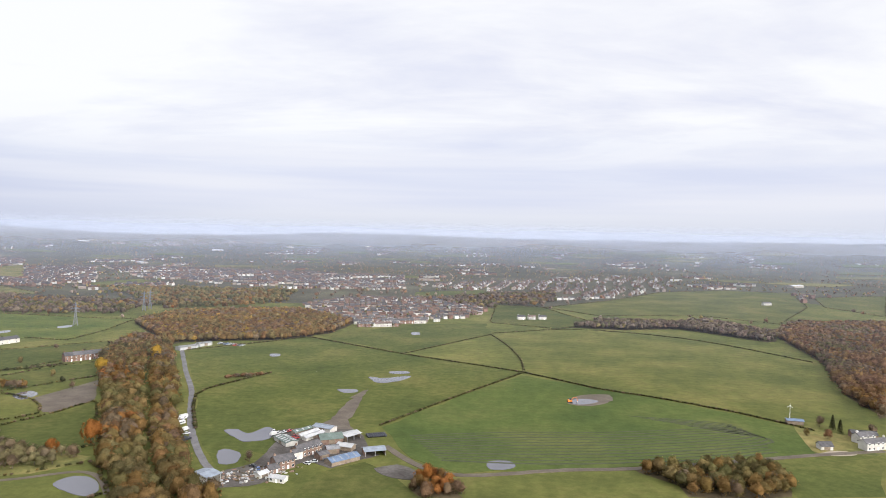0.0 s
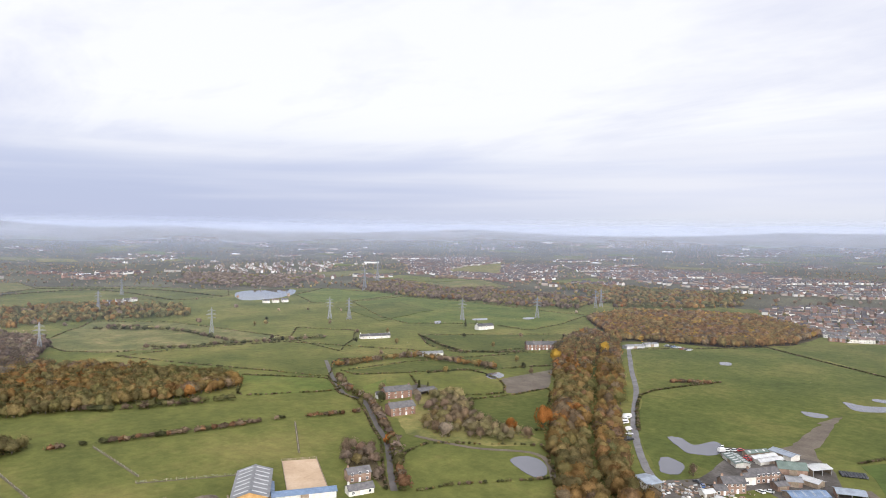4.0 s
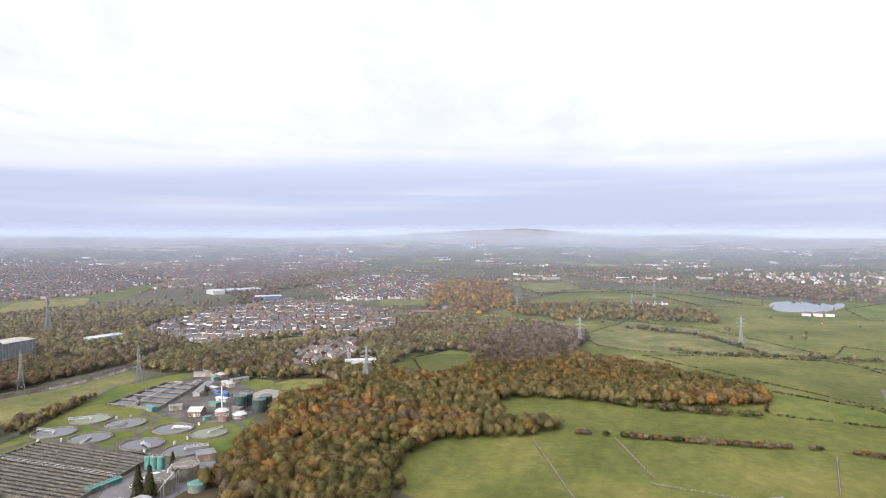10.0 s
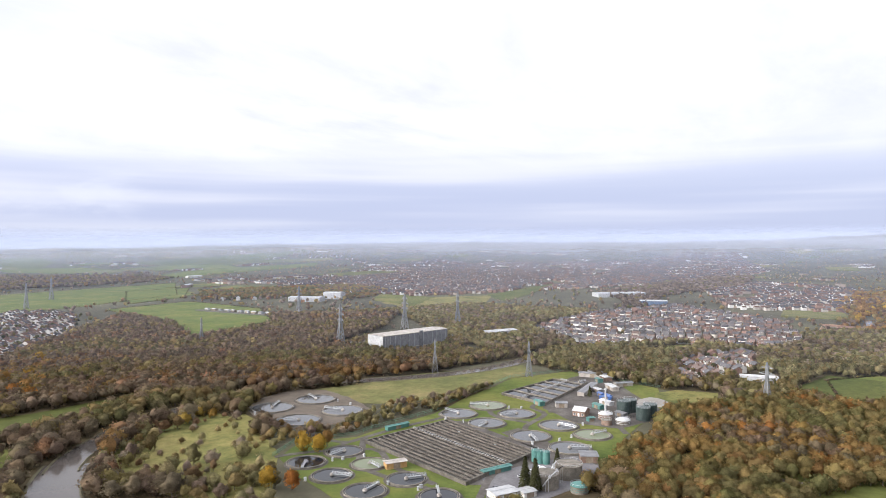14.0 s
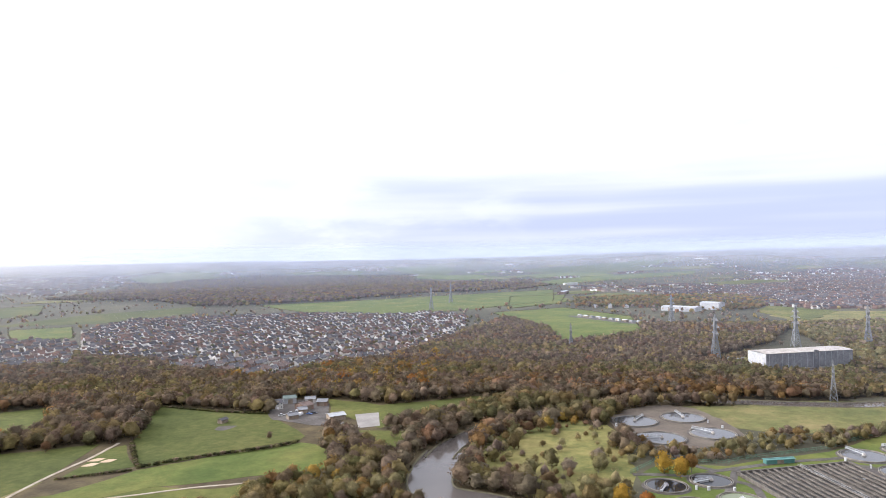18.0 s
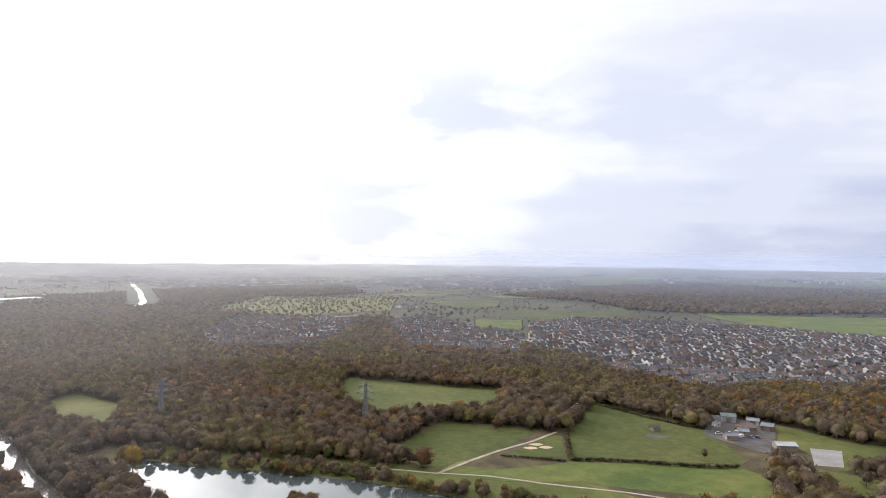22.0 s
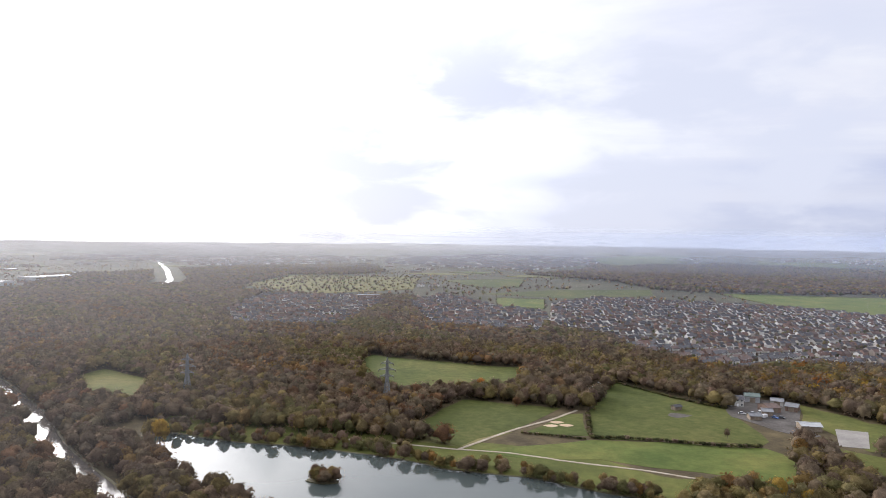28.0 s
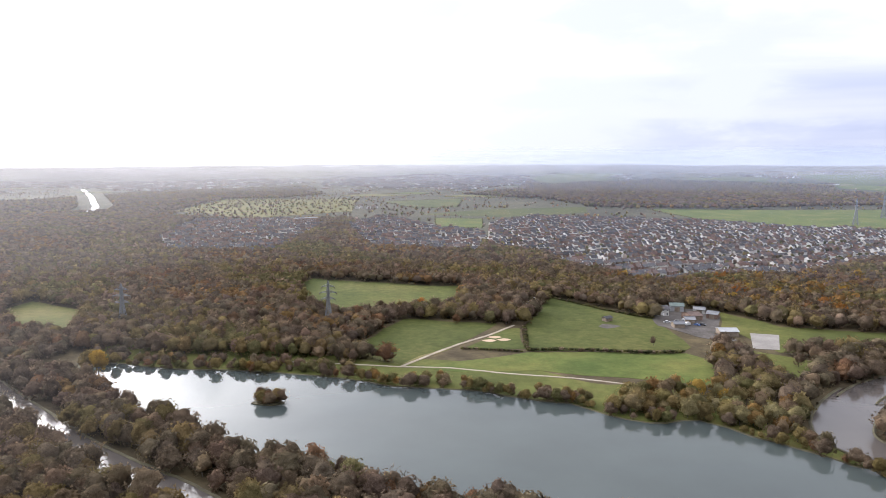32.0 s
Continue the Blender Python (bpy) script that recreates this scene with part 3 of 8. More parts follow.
for pond in ([(-701, 735), (-694, 757), (-665, 738), (-644, 745), (-643, 714), (-668, 712)], [(-539, 759), (-527, 776), (-518, 761), (-529, 747)], [(-560, 702), (-559, 714), (-543, 692), (-546, 687)], [(-321, 479), (-317, 491), (-305, 481), (-307, 465)], [(-492, 815), (-483, 829), (-475, 813), (-482, 802)]):
    water("pond", pond, POND_WATER, "shallow grey flood pond in pasture", 0.24, step=5.0, wob=0.4, edge=False)
sheet("dug_hole", smooth_line([(86, 503), (101, 522), (123, 525), (118, 503), (101, 489), (87, 491)], 4, True, 0.5), MUD, 0.20, "bare brown earth round a dug pond", "earth")


def river(line, wide, label, z, margin=-1.0):
    p = smooth_line(line, 10.0)
    LINES.append((p, wide * 0.5 + margin))
    ribbon("river", line, wide, RIVER_WATER, z, label, "river", step=8.0, wobble=0.3)
    for s in (-1, 1):
        d = np.gradient(p, axis=0)
        d /= np.linalg.norm(d, axis=1)[:, None]
        ribbon("bank", p + np.c_[-d[:, 1], d[:, 0]] * s * (wide / 2 + 0.3), 1.4, BANK, 0.2, "brown earth river bank", "bank", crown=0.4, wobble=0.2)


river([(770, -648), (713, -606), (590, -560), (470, -540), (347, -480), (226, -376), (161, -306), (113, -262), (71, -225), (30, -196), (10, -180), (-50, -130), (-140, -105)], 13.0, "narrow river shining between wooded banks", 0.10, 0.5)
river([(-130, -106), (-200, -118), (-230, -150), (-236, -195), (-222, -230), (-242, -262), (-262, -280)], 22.0, "broad brown river bend under wooded banks", 0.14, 3.0)
river([(-252, -272), (-269, -287), (-297, -301), (-333, -314), (-373, -312), (-428, -307), (-468, -294), (-495, -257), (-542, -206), (-593, -174), (-645, -159), (-720, -150), (-800, -60), (-900, 60), (-1000, 146), (-1065, 179), (-1150, 193)], 15.0, "brown river winding between wooded banks", 0.155, 0.5)

# ---- roads and paths ----


def way_along(name, pts, wide, mat, label, category, z=0.22, crown=0.06, gap=None):
    LINES.append((smooth_line(pts, 8.0), gap or wide * 0.5 + 3.0))
    return ribbon(name, pts, wide, mat, z, label, category, crown=crown)


way_along("lane", [(-291, 702), (-272, 660), (-231, 569), (-202, 508), (-172, 431), (-151, 385), (-135, 355), (-123, 336)], 4.0, ASPHALT, "wet grey farm lane beside the tree belt", "lane", gap=10.0)
way_along("lane", [(-468, 431), (-410, 387), (-362, 355), (-336, 349), (-283, 309), (-262, 294), (-225, 258), (-209, 243)], 3.2, WET_LANE, "narrow dark wet lane between hedges", "lane")
way_along("track", [(-256, 312), (-218, 316), (-184, 330), (-159, 303)], 3.0, MUD, "narrow earth track along a field edge", "track")
way_along("track", [(-39, 384), (-18, 353), (6, 340), (60, 352), (97, 357), (157, 373), (213, 389), (257, 399)], 4.5, MUD, "rutted brown farm track", "track")
way_along("footpath", [(31, -339), (-10, -333), (-42, -327), (-70, -324), (-99, -314), (-131, -306), (-159, -295), (-187, -288)], 1.7, GRAVEL, "pale gravel path along the lake", "path")
way_along("footpath", [(-43, -327), (-71, -365), (-97, -393), (-114, -416)], 2.0, GRAVEL, "pale gravel path crossing the meadow", "path")
way_along("footpath", [(272, -465), (248, -438), (222, -415)], 1.8, GRAVEL, "pale gravel path in the wood", "path")

# ---- trees ----
TINTS = {"green": (0.178, 0.183, 0.083), "olive": (0.264, 0.221, 0.095), "ochre": (0.306, 0.197, 0.076), "orange": (0.409, 0.182, 0.055), "rust": (0.272, 0.169, 0.100),
         "bare": (0.234, 0.190, 0.137), "purple": (0.198, 0.164, 0.127), "dark": (0.094, 0.106, 0.055), "willow": (0.300, 0.290, 0.150), "yellow": (0.490, 0.337, 0.066), "grey": (0.281, 0.237, 0.200)}


def ball(cuts):
    """A sphere of triangles, as corners and faces."""
    q = (1 + 5 ** 0.5) / 2
    v = [(-1, q, 0), (1, q, 0), (-1, -q, 0), (1, -q, 0), (0, -1, q), (0, 1, q), (0, -1, -q), (0, 1, -q), (q, 0, -1), (q, 0, 1), (-q, 0, -1), (-q, 0, 1)]
    f = [(0, 11, 5), (0, 5, 1), (0, 1, 7), (0, 7, 10), (0, 10, 11), (1, 5, 9), (5, 11, 4), (11, 10, 2), (10, 7, 6), (7, 1, 8), (3, 9, 4), (3, 4, 2), (3, 2, 6), (3, 6, 8), (3, 8, 9), (4, 9, 5), (2, 4, 11), (6, 2, 10), (8, 6, 7), (9, 8, 1)]
    if cuts < 0:
        v = [(1, 0, 0), (0, 1, 0), (-1, 0, 0), (0, -1, 0), (0, 0, 1), (0, 0, -1)]
        f = [(0, 1, 4), (1, 2, 4), (2, 3, 4), (3, 0, 4), (1, 0, 5), (2, 1, 5), (3, 2, 5), (0, 3, 5)]
    for _ in range(max(cuts, 0)):
        half, out = {}, []

        def middle(a, b2):
            k = (min(a, b2), max(a, b2))
            if k not in half:
                half[k] = len(v)
                v.append(tuple((np.array(v[a]) / np.linalg.norm(v[a]) + np.array(v[b2]) / np.linalg.norm(v[b2])) / 2))
            return half[k]

        for a, b2, c in f:
            ab, bc, ca = middle(a, b2), middle(b2, c), middle(c, a)
            out += [(a, ab, ca), (b2, bc, ab), (c, ca, bc), (ab, bc, ca)]
        f = out
    v = np.array(v, float)
    return v / np.linalg.norm(v, axis=1)[:, None], np.array(f)


def crown(g, cuts, sprays, size=0.12, twig=False, lobes=14):
    """A crown of radius 1: a lumpy leaf mass of many lobes, ragged with loose sprays. Corners, faces, shades, soft normals."""
    c = g.normal(0, 1, (lobes, 3))
    c /= np.linalg.norm(c, axis=1)[:, None]
    c *= g.uniform(0.45, 0.70, (lobes, 1))
    c[0] = (0, 0, 0.5)
    r = g.uniform(0.22, 0.40, lobes)
    r[0] = 0.45
    v, f = ball(cuts)
    along = v @ c.T
    hit = along ** 2 - (np.sum(c * c, 1) - r * r)
    far = np.where(hit > 0, along + np.sqrt(np.maximum(hit, 0)), 0)
    best = far.argmax(1)
    out = np.maximum(far.max(1), 0.62)
    p = v * (out * g.uniform(0.92, 1.08, len(v)) * (0.76 if twig else 0.90))[:, None]
    soft = (p - c[best]) / r[best][:, None] * 0.55 + v * 0.6 + (0, 0, 0.12)
    keep = p[f].mean(1)[:, 2] > -0.42
    f = f[keep]
    shade = g.uniform(0.93, 1.07, (len(v), 1)) * np.ones((1, 3))
    if sprays:
        pick = g.integers(0, lobes, sprays)
        d = g.normal(0, 1, (sprays, 3))
        d[:, 2] += 0.3
        d /= np.linalg.norm(d, axis=1)[:, None]
        q = c[pick] + d * (r[pick] * g.uniform(0.9, 1.12, sprays))[:, None]
        inner = np.linalg.norm(q, axis=1)
        deep = inner < 0.74
        q[deep] *= (g.uniform(0.78, 0.98, deep.sum()) / inner[deep])[:, None]
        u = np.cross(d, g.normal(0, 1, (sprays, 3))) * 0.8 + (d * 1.3 if twig else d * 0.35)
        u /= np.linalg.norm(u, axis=1)[:, None]
        w2 = np.cross(u, d + g.normal(0, 0.5, (sprays, 3)))
        w2 /= np.linalg.norm(w2, axis=1)[:, None] + 1e-9
        k = g.uniform(0.7, 1.35, sprays)[:, None] * size
        lu, lv = (1.4, 0.34) if twig else (1.15, 0.75)
        tri = np.stack([q + u * k * lu, q + (w2 * lv - u * 0.6) * k, q - (w2 * lv + u * 0.6) * k], 1).reshape(-1, 3)
        f = np.r_[f, np.arange(sprays * 3).reshape(-1, 3) + len(p)]
        p = np.r_[p, tri]
        n = 0.6 * d + 0.6 * q + (0, 0, 0.12) + g.normal(0, 0.15, (sprays, 3))
        soft = np.r_[soft, np.repeat(n, 3, 0)]
        shade = np.r_[shade, np.repeat(g.uniform(0.70, 1.32, (sprays, 1)) * np.ones((1, 3)), 3, 0)]
    return p, f, shade, soft / np.linalg.norm(soft, axis=1)[:, None]


# how fine a crown is built: cuts of the leaf mass, loose sprays, their size
FINE = ((2, 165, 0.095), (1, 60, 0.13), (0, 22, 0.20), (0, 5, 0.26), (0, 0, 0.0), (-1, 0, 0.0))


def trunk_mesh(g, high, r0, sides=5, limbs=4):
    """A tapered trunk with a few limbs that reach into the crown."""
    vs, fs = [], []

    def tube(a, b2, ra, rb):
        a, b2 = np.array(a, float), np.array(b2, float)
        d = b2 - a
        u = np.cross(d, (0.3, 0.9, 0.1))
        u /= np.linalg.norm(u)
        w2 = np.cross(d, u)
        w2 /= np.linalg.norm(w2)
        base = sum(len(x) for x in vs)
        th = np.linspace(0, 2 * np.pi, sides, endpoint=False)
        ring = np.cos(th)[:, None] * u + np.sin(th)[:, None] * w2
        vs.append(np.r_[a + ring * ra, b2 + ring * rb])
        q = np.arange(sides)
        fs.append(np.c_[q, np.roll(q, -1), np.roll(q, -1) + sides, q + sides] + base)

    tube((0, 0, -0.4), (0.1, 0, high * 0.45), r0, r0 * 0.7)
    tube((0.1, 0, high * 0.45), (0.2, 0.15, high * 0.9), r0 * 0.7, r0 * 0.15)
    for _ in range(limbs):
        a2 = g.uniform(0, 2 * np.pi)
        h0 = g.uniform(0.3, 0.5) * high
        tube((0.1, 0, h0), (math.cos(a2) * high * 0.28, math.sin(a2) * high * 0.28, h0 + high * 0.28), r0 * 0.4, r0 * 0.08)
    return np.concatenate(vs), np.concatenate(fs)


def many_trees(name, xy, size, tints, level, label, seed, twig=0.25, category="woodland", trunks=True, squat=1.0):
    """Trees at the given places, all in one mesh: crowns of sprays on short tapered trunks."""
    g = np.random.default_rng(seed)
    forms = [crown(g, *FINE[level], twig=t) for t in (False, False, False, False, True, True)]
    n = len(xy)
    if not n:
        return None
    kinds = np.where(g.random(n) < twig, g.integers(4, 6, n), g.integers(0, 4, n))
    z0 = lift(xy[:, 0], xy[:, 1])
    V, F, B, T, S, S2, N = [], [], [], [], [], [], []
    base = 0
    for k in range(6):
        m = np.flatnonzero(kinds == k)
        if not len(m):
            continue
        fv, ff, fs, fn = forms[k]
        th = g.uniform(0, 2 * np.pi, len(m))
        rad = size[m] * g.uniform(0.46, 0.64, len(m))
        hi = size[m] * g.uniform(0.46, 0.54, len(m)) * squat
        c, s = np.cos(th)[:, None], np.sin(th)[:, None]
        px = (fv[:, 0] * c - fv[:, 1] * s) * rad[:, None] + xy[m, 0][:, None]
        py = (fv[:, 0] * s + fv[:, 1] * c) * rad[:, None] + xy[m, 1][:, None]
        pz = fv[:, 2] * hi[:, None] + (z0[m] + size[m] * 0.47 * squat)[:, None]
        V.append(np.stack([px, py, pz], -1).reshape(-1, 3))
        N.append(np.stack([fn[:, 0] * c - fn[:, 1] * s, fn[:, 0] * s + fn[:, 1] * c, np.broadcast_to(fn[:, 2], px.shape)], -1).reshape(-1, 3))
        T.append((fs[None] * tints[m][:, None, :]).reshape(-1, 3))
        q = (ff[None] + (np.arange(len(m)) * len(fv))[:, None, None]).reshape(-1, 3) + base
        F.append(q)
        S.append(np.zeros(len(q), int))
        base += len(m) * len(fv)
        if trunks:
            tv, tf = trunk_mesh(g, 1.0, 0.035, 4, 0)
            rep = tv[None] * np.stack([size[m] * 0.8] * 3, -1)[:, None, :]
            rep = rep + np.c_[xy[m], z0[m]][:, None, :]
            V.append(rep.reshape(-1, 3))
            N.append(np.zeros((len(m) * len(tv), 3)))
            T.append(np.ones((len(m) * len(tv), 3)) * 0.1)
            B.append((tf[None] + (np.arange(len(m)) * len(tv))[:, None, None]).reshape(-1, 4) + base)
            S2.append(np.ones(len(m) * len(tf), int))
            base += len(m) * len(tv)
    me = mesh_np(name, np.concatenate(V), [np.concatenate(F)] + ([np.concatenate(B)] if B else []), [LEAF, BARK], np.concatenate(S + S2), np.concatenate(T), soft=np.concatenate(N))
    return tagged(new(name, me), label, category, kind="stuff")


def spots(poly, gap, seed, keep=1.0, free=True):
    """Jittered places inside a plot, clear of fields, water, roads and yards."""
    g = np.random.default_rng(seed)
    p = np.array(poly, float)
    lo, hi = p.min(0), p.max(0)
    X, Y = np.meshgrid(np.arange(lo[0], hi[0], gap), np.arange(lo[1], hi[1], gap * 0.9))
    X = X + (np.arange(X.shape[0]) % 2)[:, None] * gap * 0.5
    x, y = X.ravel() + g.uniform(-0.42, 0.42, X.size) * gap, Y.ravel() + g.uniform(-0.42, 0.42, X.size) * gap
    ok = inside(x, y, p) & (g.random(len(x)) < keep)
    if free:
        ok &= clear(x, y)
    return np.c_[x[ok], y[ok]]


CLEARED = []   # plots that no wood covers: yards, estates, works


def clear(x, y):
    ok = np.ones(len(x), bool)
    for p in FIELDS + WATERS + CLEARED:
        lo, hi = p.min(0) - 1, p.max(0) + 1
        box = (x > lo[0]) & (x < hi[0]) & (y > lo[1]) & (y < hi[1]) & ok
        if box.any():
            ok[box] &= ~inside(x[box], y[box], p)
    for line, wide in LINES:
        lo, hi = line.min(0) - wide, line.max(0) + wide
        box = (x > lo[0]) & (x < hi[0]) & (y > lo[1]) & (y < hi[1]) & ok
        if box.any():
            ok[box] &= ~near_line(x[box], y[box], line, wide)
    return ok


def mottle(x, y, scale, seed):
    """A soft random field over the plan, about -1 to 1."""
    g = np.random.default_rng(seed)
    s = 0
    for k in range(6):
        a, f = g.uniform(0, 2 * np.pi), g.uniform(0.6, 1.9) / scale
        s = s + np.sin((x * math.cos(a) + y * math.sin(a)) * f * 2 * np.pi + g.uniform(0, 6.28))
    return s / 3.0


def wood(poly, palette, label, seed, gap=7.6, size=(9.0, 13.5), twig=0.25, keep=1.0, name="woodland", squat=1.0, free=True):
    """A wood over a plot, finer where it stands nearer to the middle of the valley."""
    if name == "woodland":
        FLOORS.append(1)
        sheet("wood_floor", straight_line(poly, 20, 2.0, seed), LITTER, 0.014 + 0.003 * len(FLOORS), "brown leaf litter under the trees", "leaf litter")
    gap, size = (gap * 0.82, (size[0] * 0.85, size[1] * 0.85)) if name == "woodland" else (gap, size)
    xy = spots(poly, gap, seed, keep, free)
    g = np.random.default_rng(seed + 100)
    far = np.hypot(*(xy - HUB).T)
    names, weights = list(palette), np.array(list(palette.values()), float)
    cum = np.cumsum(weights / weights.sum())
    drift = np.clip(0.5 + 0.33 * mottle(xy[:, 0], xy[:, 1], 160.0, seed), 0, 1)
    r = np.clip(0.6 * drift + 0.4 * g.random(len(xy)), 0, 0.999)
    r = np.argsort(np.argsort(r)) / max(1, len(r))
    tint = np.array([TINTS[n] for n in names])[np.searchsorted(cum, r, side="right").clip(0, len(names) - 1)]
    tint = 0.7 * tint + 0.3 * tint.mean(0)
    tint = tint * g.uniform(0.84, 1.16, (len(xy), 1)) * g.uniform(0.95, 1.06, (len(xy), 3))
    s = g.uniform(*size, len(xy))
    for lo, hi, level in ((0, 330, 0), (330, 520, 1), (520, 700, 2), (700, 1000, 3), (1000, 9000, 4)):
        m = (far >= lo) & (far < hi)
        if m.any():
            many_trees(name, xy[m], s[m], tint[m], level, label, seed + lo, twig, squat=squat, trunks=hi < 600)


FLOORS = []
AUTUMN = {"green": 4.0, "olive": 4.5, "ochre": 3.0, "orange": 0.2, "bare": 0.9}
BROWN = {"green": 1.0, "olive": 2.4, "bare": 4, "purple": 3.6, "rust": 0.6, "ochre": 0.3}
BARE = {"bare": 4, "purple": 3, "grey": 3, "olive": 1, "green": 0.5}
WILLOW = {"willow": 4, "grey": 2, "olive": 2, "green": 1}
GOLD = {"olive": 3, "ochre": 4, "yellow": 0.6, "bare": 2, "rust": 1}
SUBYARD = np.array([(-666, -378), (-710, -376), (-782, -288), (-746, -244), (-646, -242), (-616, -264), (-616, -314)], float)
SUBYARD = SUBYARD.mean(0) + (SUBYARD - SUBYARD.mean(0)) * 0.5
CLEARED += [np.array(p, float) for p in ([(-314, -189), (-340, -195), (-362, -172), (-378, -169), (-428, -153), (-477, -151), (-556, -142), (-606, -106), (-581, -69), (-566, -29), (-522, -18), (-478, -22), (-425, -30), (-390, -27), (-368, -25), (-324, -47), (-298, -65), (-279, -131), (-297, -167)], [(-393, -278), (-431, -286), (-456, -272), (-452, -243), (-428, -205), (-413, -195), (-382, -197), (-362, -216), (-368, -243)], SUBYARD, [(-210, -420), (-228, -467), (-263, -448), (-245, -401), (-245, -374), (-227, -380), (-216, -403)], [(-120, -450), (-134, -488), (-150, -511), (-145, -490), (-127, -441), (-120, -438)], [(-167, -1139), (-264, -1298), (-402, -1238), (-590, -1177), (-729, -1223), (-754, -944), (-605, -737), (-463, -633), (-391, -584), (-340, -586), (-256, -554), (-205, -647), (-189, -747), (-129, -811)], [(328, -935), (376, -1225), (284, -1226), (178, -1240), (118, -1128), (123, -774), (208, -771), (259, -777)], [(-867, -220), (-1101, -185), (-1263, -82), (-1070, 76), (-858, 93), (-788, 48), (-815, -46), (-741, -124)], [(-657, -25), (-730, -3), (-781, 42), (-681, 43), (-605, 8), (-583, -9)], [(-261, -392), (-277, -387), (-260, -354), (-246, -357)], [(-115, 317), (-116, 338), (-105, 350), (-104, 386), (-110, 408), (-97, 413), (-78, 419), (-59, 412), (-47, 377), (-40, 368), (-51, 359), (-64, 345), (-77, 355), (-87, 340), (-93, 321), (-105, 316)], [(81, -1109), (39, -1322), (-74, -1082), (-145, -989), (-119, -762), (-52, -786), (13, -799)], [(-281, 235), (-270, 249), (-234, 225), (-245, 210)])]
LINES.append((np.array([(-226, 222), (-246, 181), (-262, 200), (-286, 240)], float), 16.0))
LINES.append((np.array([(-125, 332), (-108, 312)], float), 11.0))
CLEARED.append(np.array([(-11, -361), (-40, -437), (-104, -420), (-121, -411), (-154, -508), (-214, -432), (-228, -467), (-263, -455), (-290, -407), (-387, -380), (-381, -365), (-312, -346), (-250, -345), (-228, -363), (-213, -335), (-195, -293), (-158, -306), (-75, -319), (-43, -332)], float))
CLEARED.append(np.array([(-655, 24), (-662, 60), (-606, 60), (-592, 26)], float))
CLEARED.append(np.array([(-387, 46), (-383, 54), (-390, 71), (-370, 61), (-361, 45)], float))
CLEARED.append(np.array([(-342, -62), (-300, -62), (-278, -30), (-300, -16), (-330, -26)], float))
LAKE_SHORE = [(-15, -313), (-50, -297), (-104, -281), (-138, -260), (-172, -252), (-202, -224), (-220, -200), (-210, -290), (-190, -300), (-130, -300), (-60, -318)]
SHORE_A = np.array(LAKE_SHORE, float)
CLEARED.append(SHORE_A)
NEAR_SHORE = [(131, -345), (81, -332), (42, -328), (-13, -315), (-20, -326), (40, -337), (95, -345), (130, -356)]
SHORE_B = np.array(NEAR_SHORE, float)
CLEARED.append(SHORE_B)
CLEARED.append(np.array([(-40, -318), (-75, -316), (-130, -298), (-190, -283), (-200, -300), (-160, -332), (-75, -345), (-40, -338)], float))
SOUTH_WOOD = [(40, -80), (300, -110), (600, -250), (900, -480), (950, -1150), (600, -1350), (330, -1230), (100, -1230), (0, -1000), (-140, -840), (-290, -620), (-430, -640), (-560, -700), (-760, -840), (-860, -620), (-1000, -480), (-800, -400), (-640, -380), (-600, -250), (-560, -200), (-440, -270), (-330, -210), (-200, -165), (-120, -100)]
RIVER_MEADOW = [(-250, -152), (-300, -180), (-335, -212), (-372, -285), (-330, -296), (-285, -275), (-258, -245), (-252, -200)]
RIVER_CLEAR = np.array(RIVER_MEADOW, float)
CLEARED.append(RIVER_CLEAR)
SHORE_GAP = (smooth_line([(129, -339), (81, -326), (42, -322), (-13, -309), (-42, -296), (-77, -289), (-102, -277), (-121, -270), (-135, -256), (-149, -248), (-171, -249), (-185, -234), (-198, -221), (-209, -207), (-214, -198)], 8.0), 24.0)
LINES.append(SHORE_GAP)
wood(SOUTH_WOOD, BROWN, "dense autumn wood of bare and russet crowns", 11, 8.5, (9.5, 14.5), 0.15)
WEST_WOOD = [(-560, -20), (-590, -100), (-640, -170), (-800, -330), (-1000, -500), (-1150, -420), (-1100, -180), (-900, -230), (-810, -140), (-900, -50), (-860, 60), (-950, 110), (-1000, 160), (-900, 260), (-700, 170), (-610, 110), (-540, 45)]
wood(WEST_WOOD, {"willow": 4, "olive": 3, "green": 2, "grey": 1, "bare": 2}, "pale grey-green willow and poplar wood", 12, 7.8, (8, 12), 0.2)
wood([(-388, -35), (-426, -15), (-488, -15), (-514, 14), (-546, 47), (-610, 119), (-587, 174), (-640, 233), (-587, 283), (-476, 335), (-435, 318), (-438, 262), (-470, 186), (-482, 148), (-452, 127), (-414, 130), (-408, 172), (-388, 137), (-391, 83), (-349, 58), (-320, 51), (-355, -31)], AUTUMN, "dense oak wood in olive and ochre leaf", 13, 7.4, (8.5, 12.5), 0.12)
wood([(-610, 119), (-721, 171), (-885, 264), (-762, 315), (-636, 243), (-598, 219), (-575, 171)], BARE, "bare grey-brown plantation", 14, 6.6, twig=0.7)
CUTTING = smooth_line([(-120, 283), (-168, 362), (-214, 462), (-250, 535), (-296, 640)], 8.0)
LINES.append((CUTTING, 3.4))
wood([(-344, 644), (-363, 749), (-299, 706), (-202, 481), (-145, 368), (-103, 293), (-142, 278), (-195, 359), (-245, 462), (-289, 537)], {"green": 2, "olive": 3, "ochre": 2.6, "rust": 1, "bare": 2, "orange": 0.3}, "autumn tree belt along an old cutting", 15, 7.0, (9, 13))
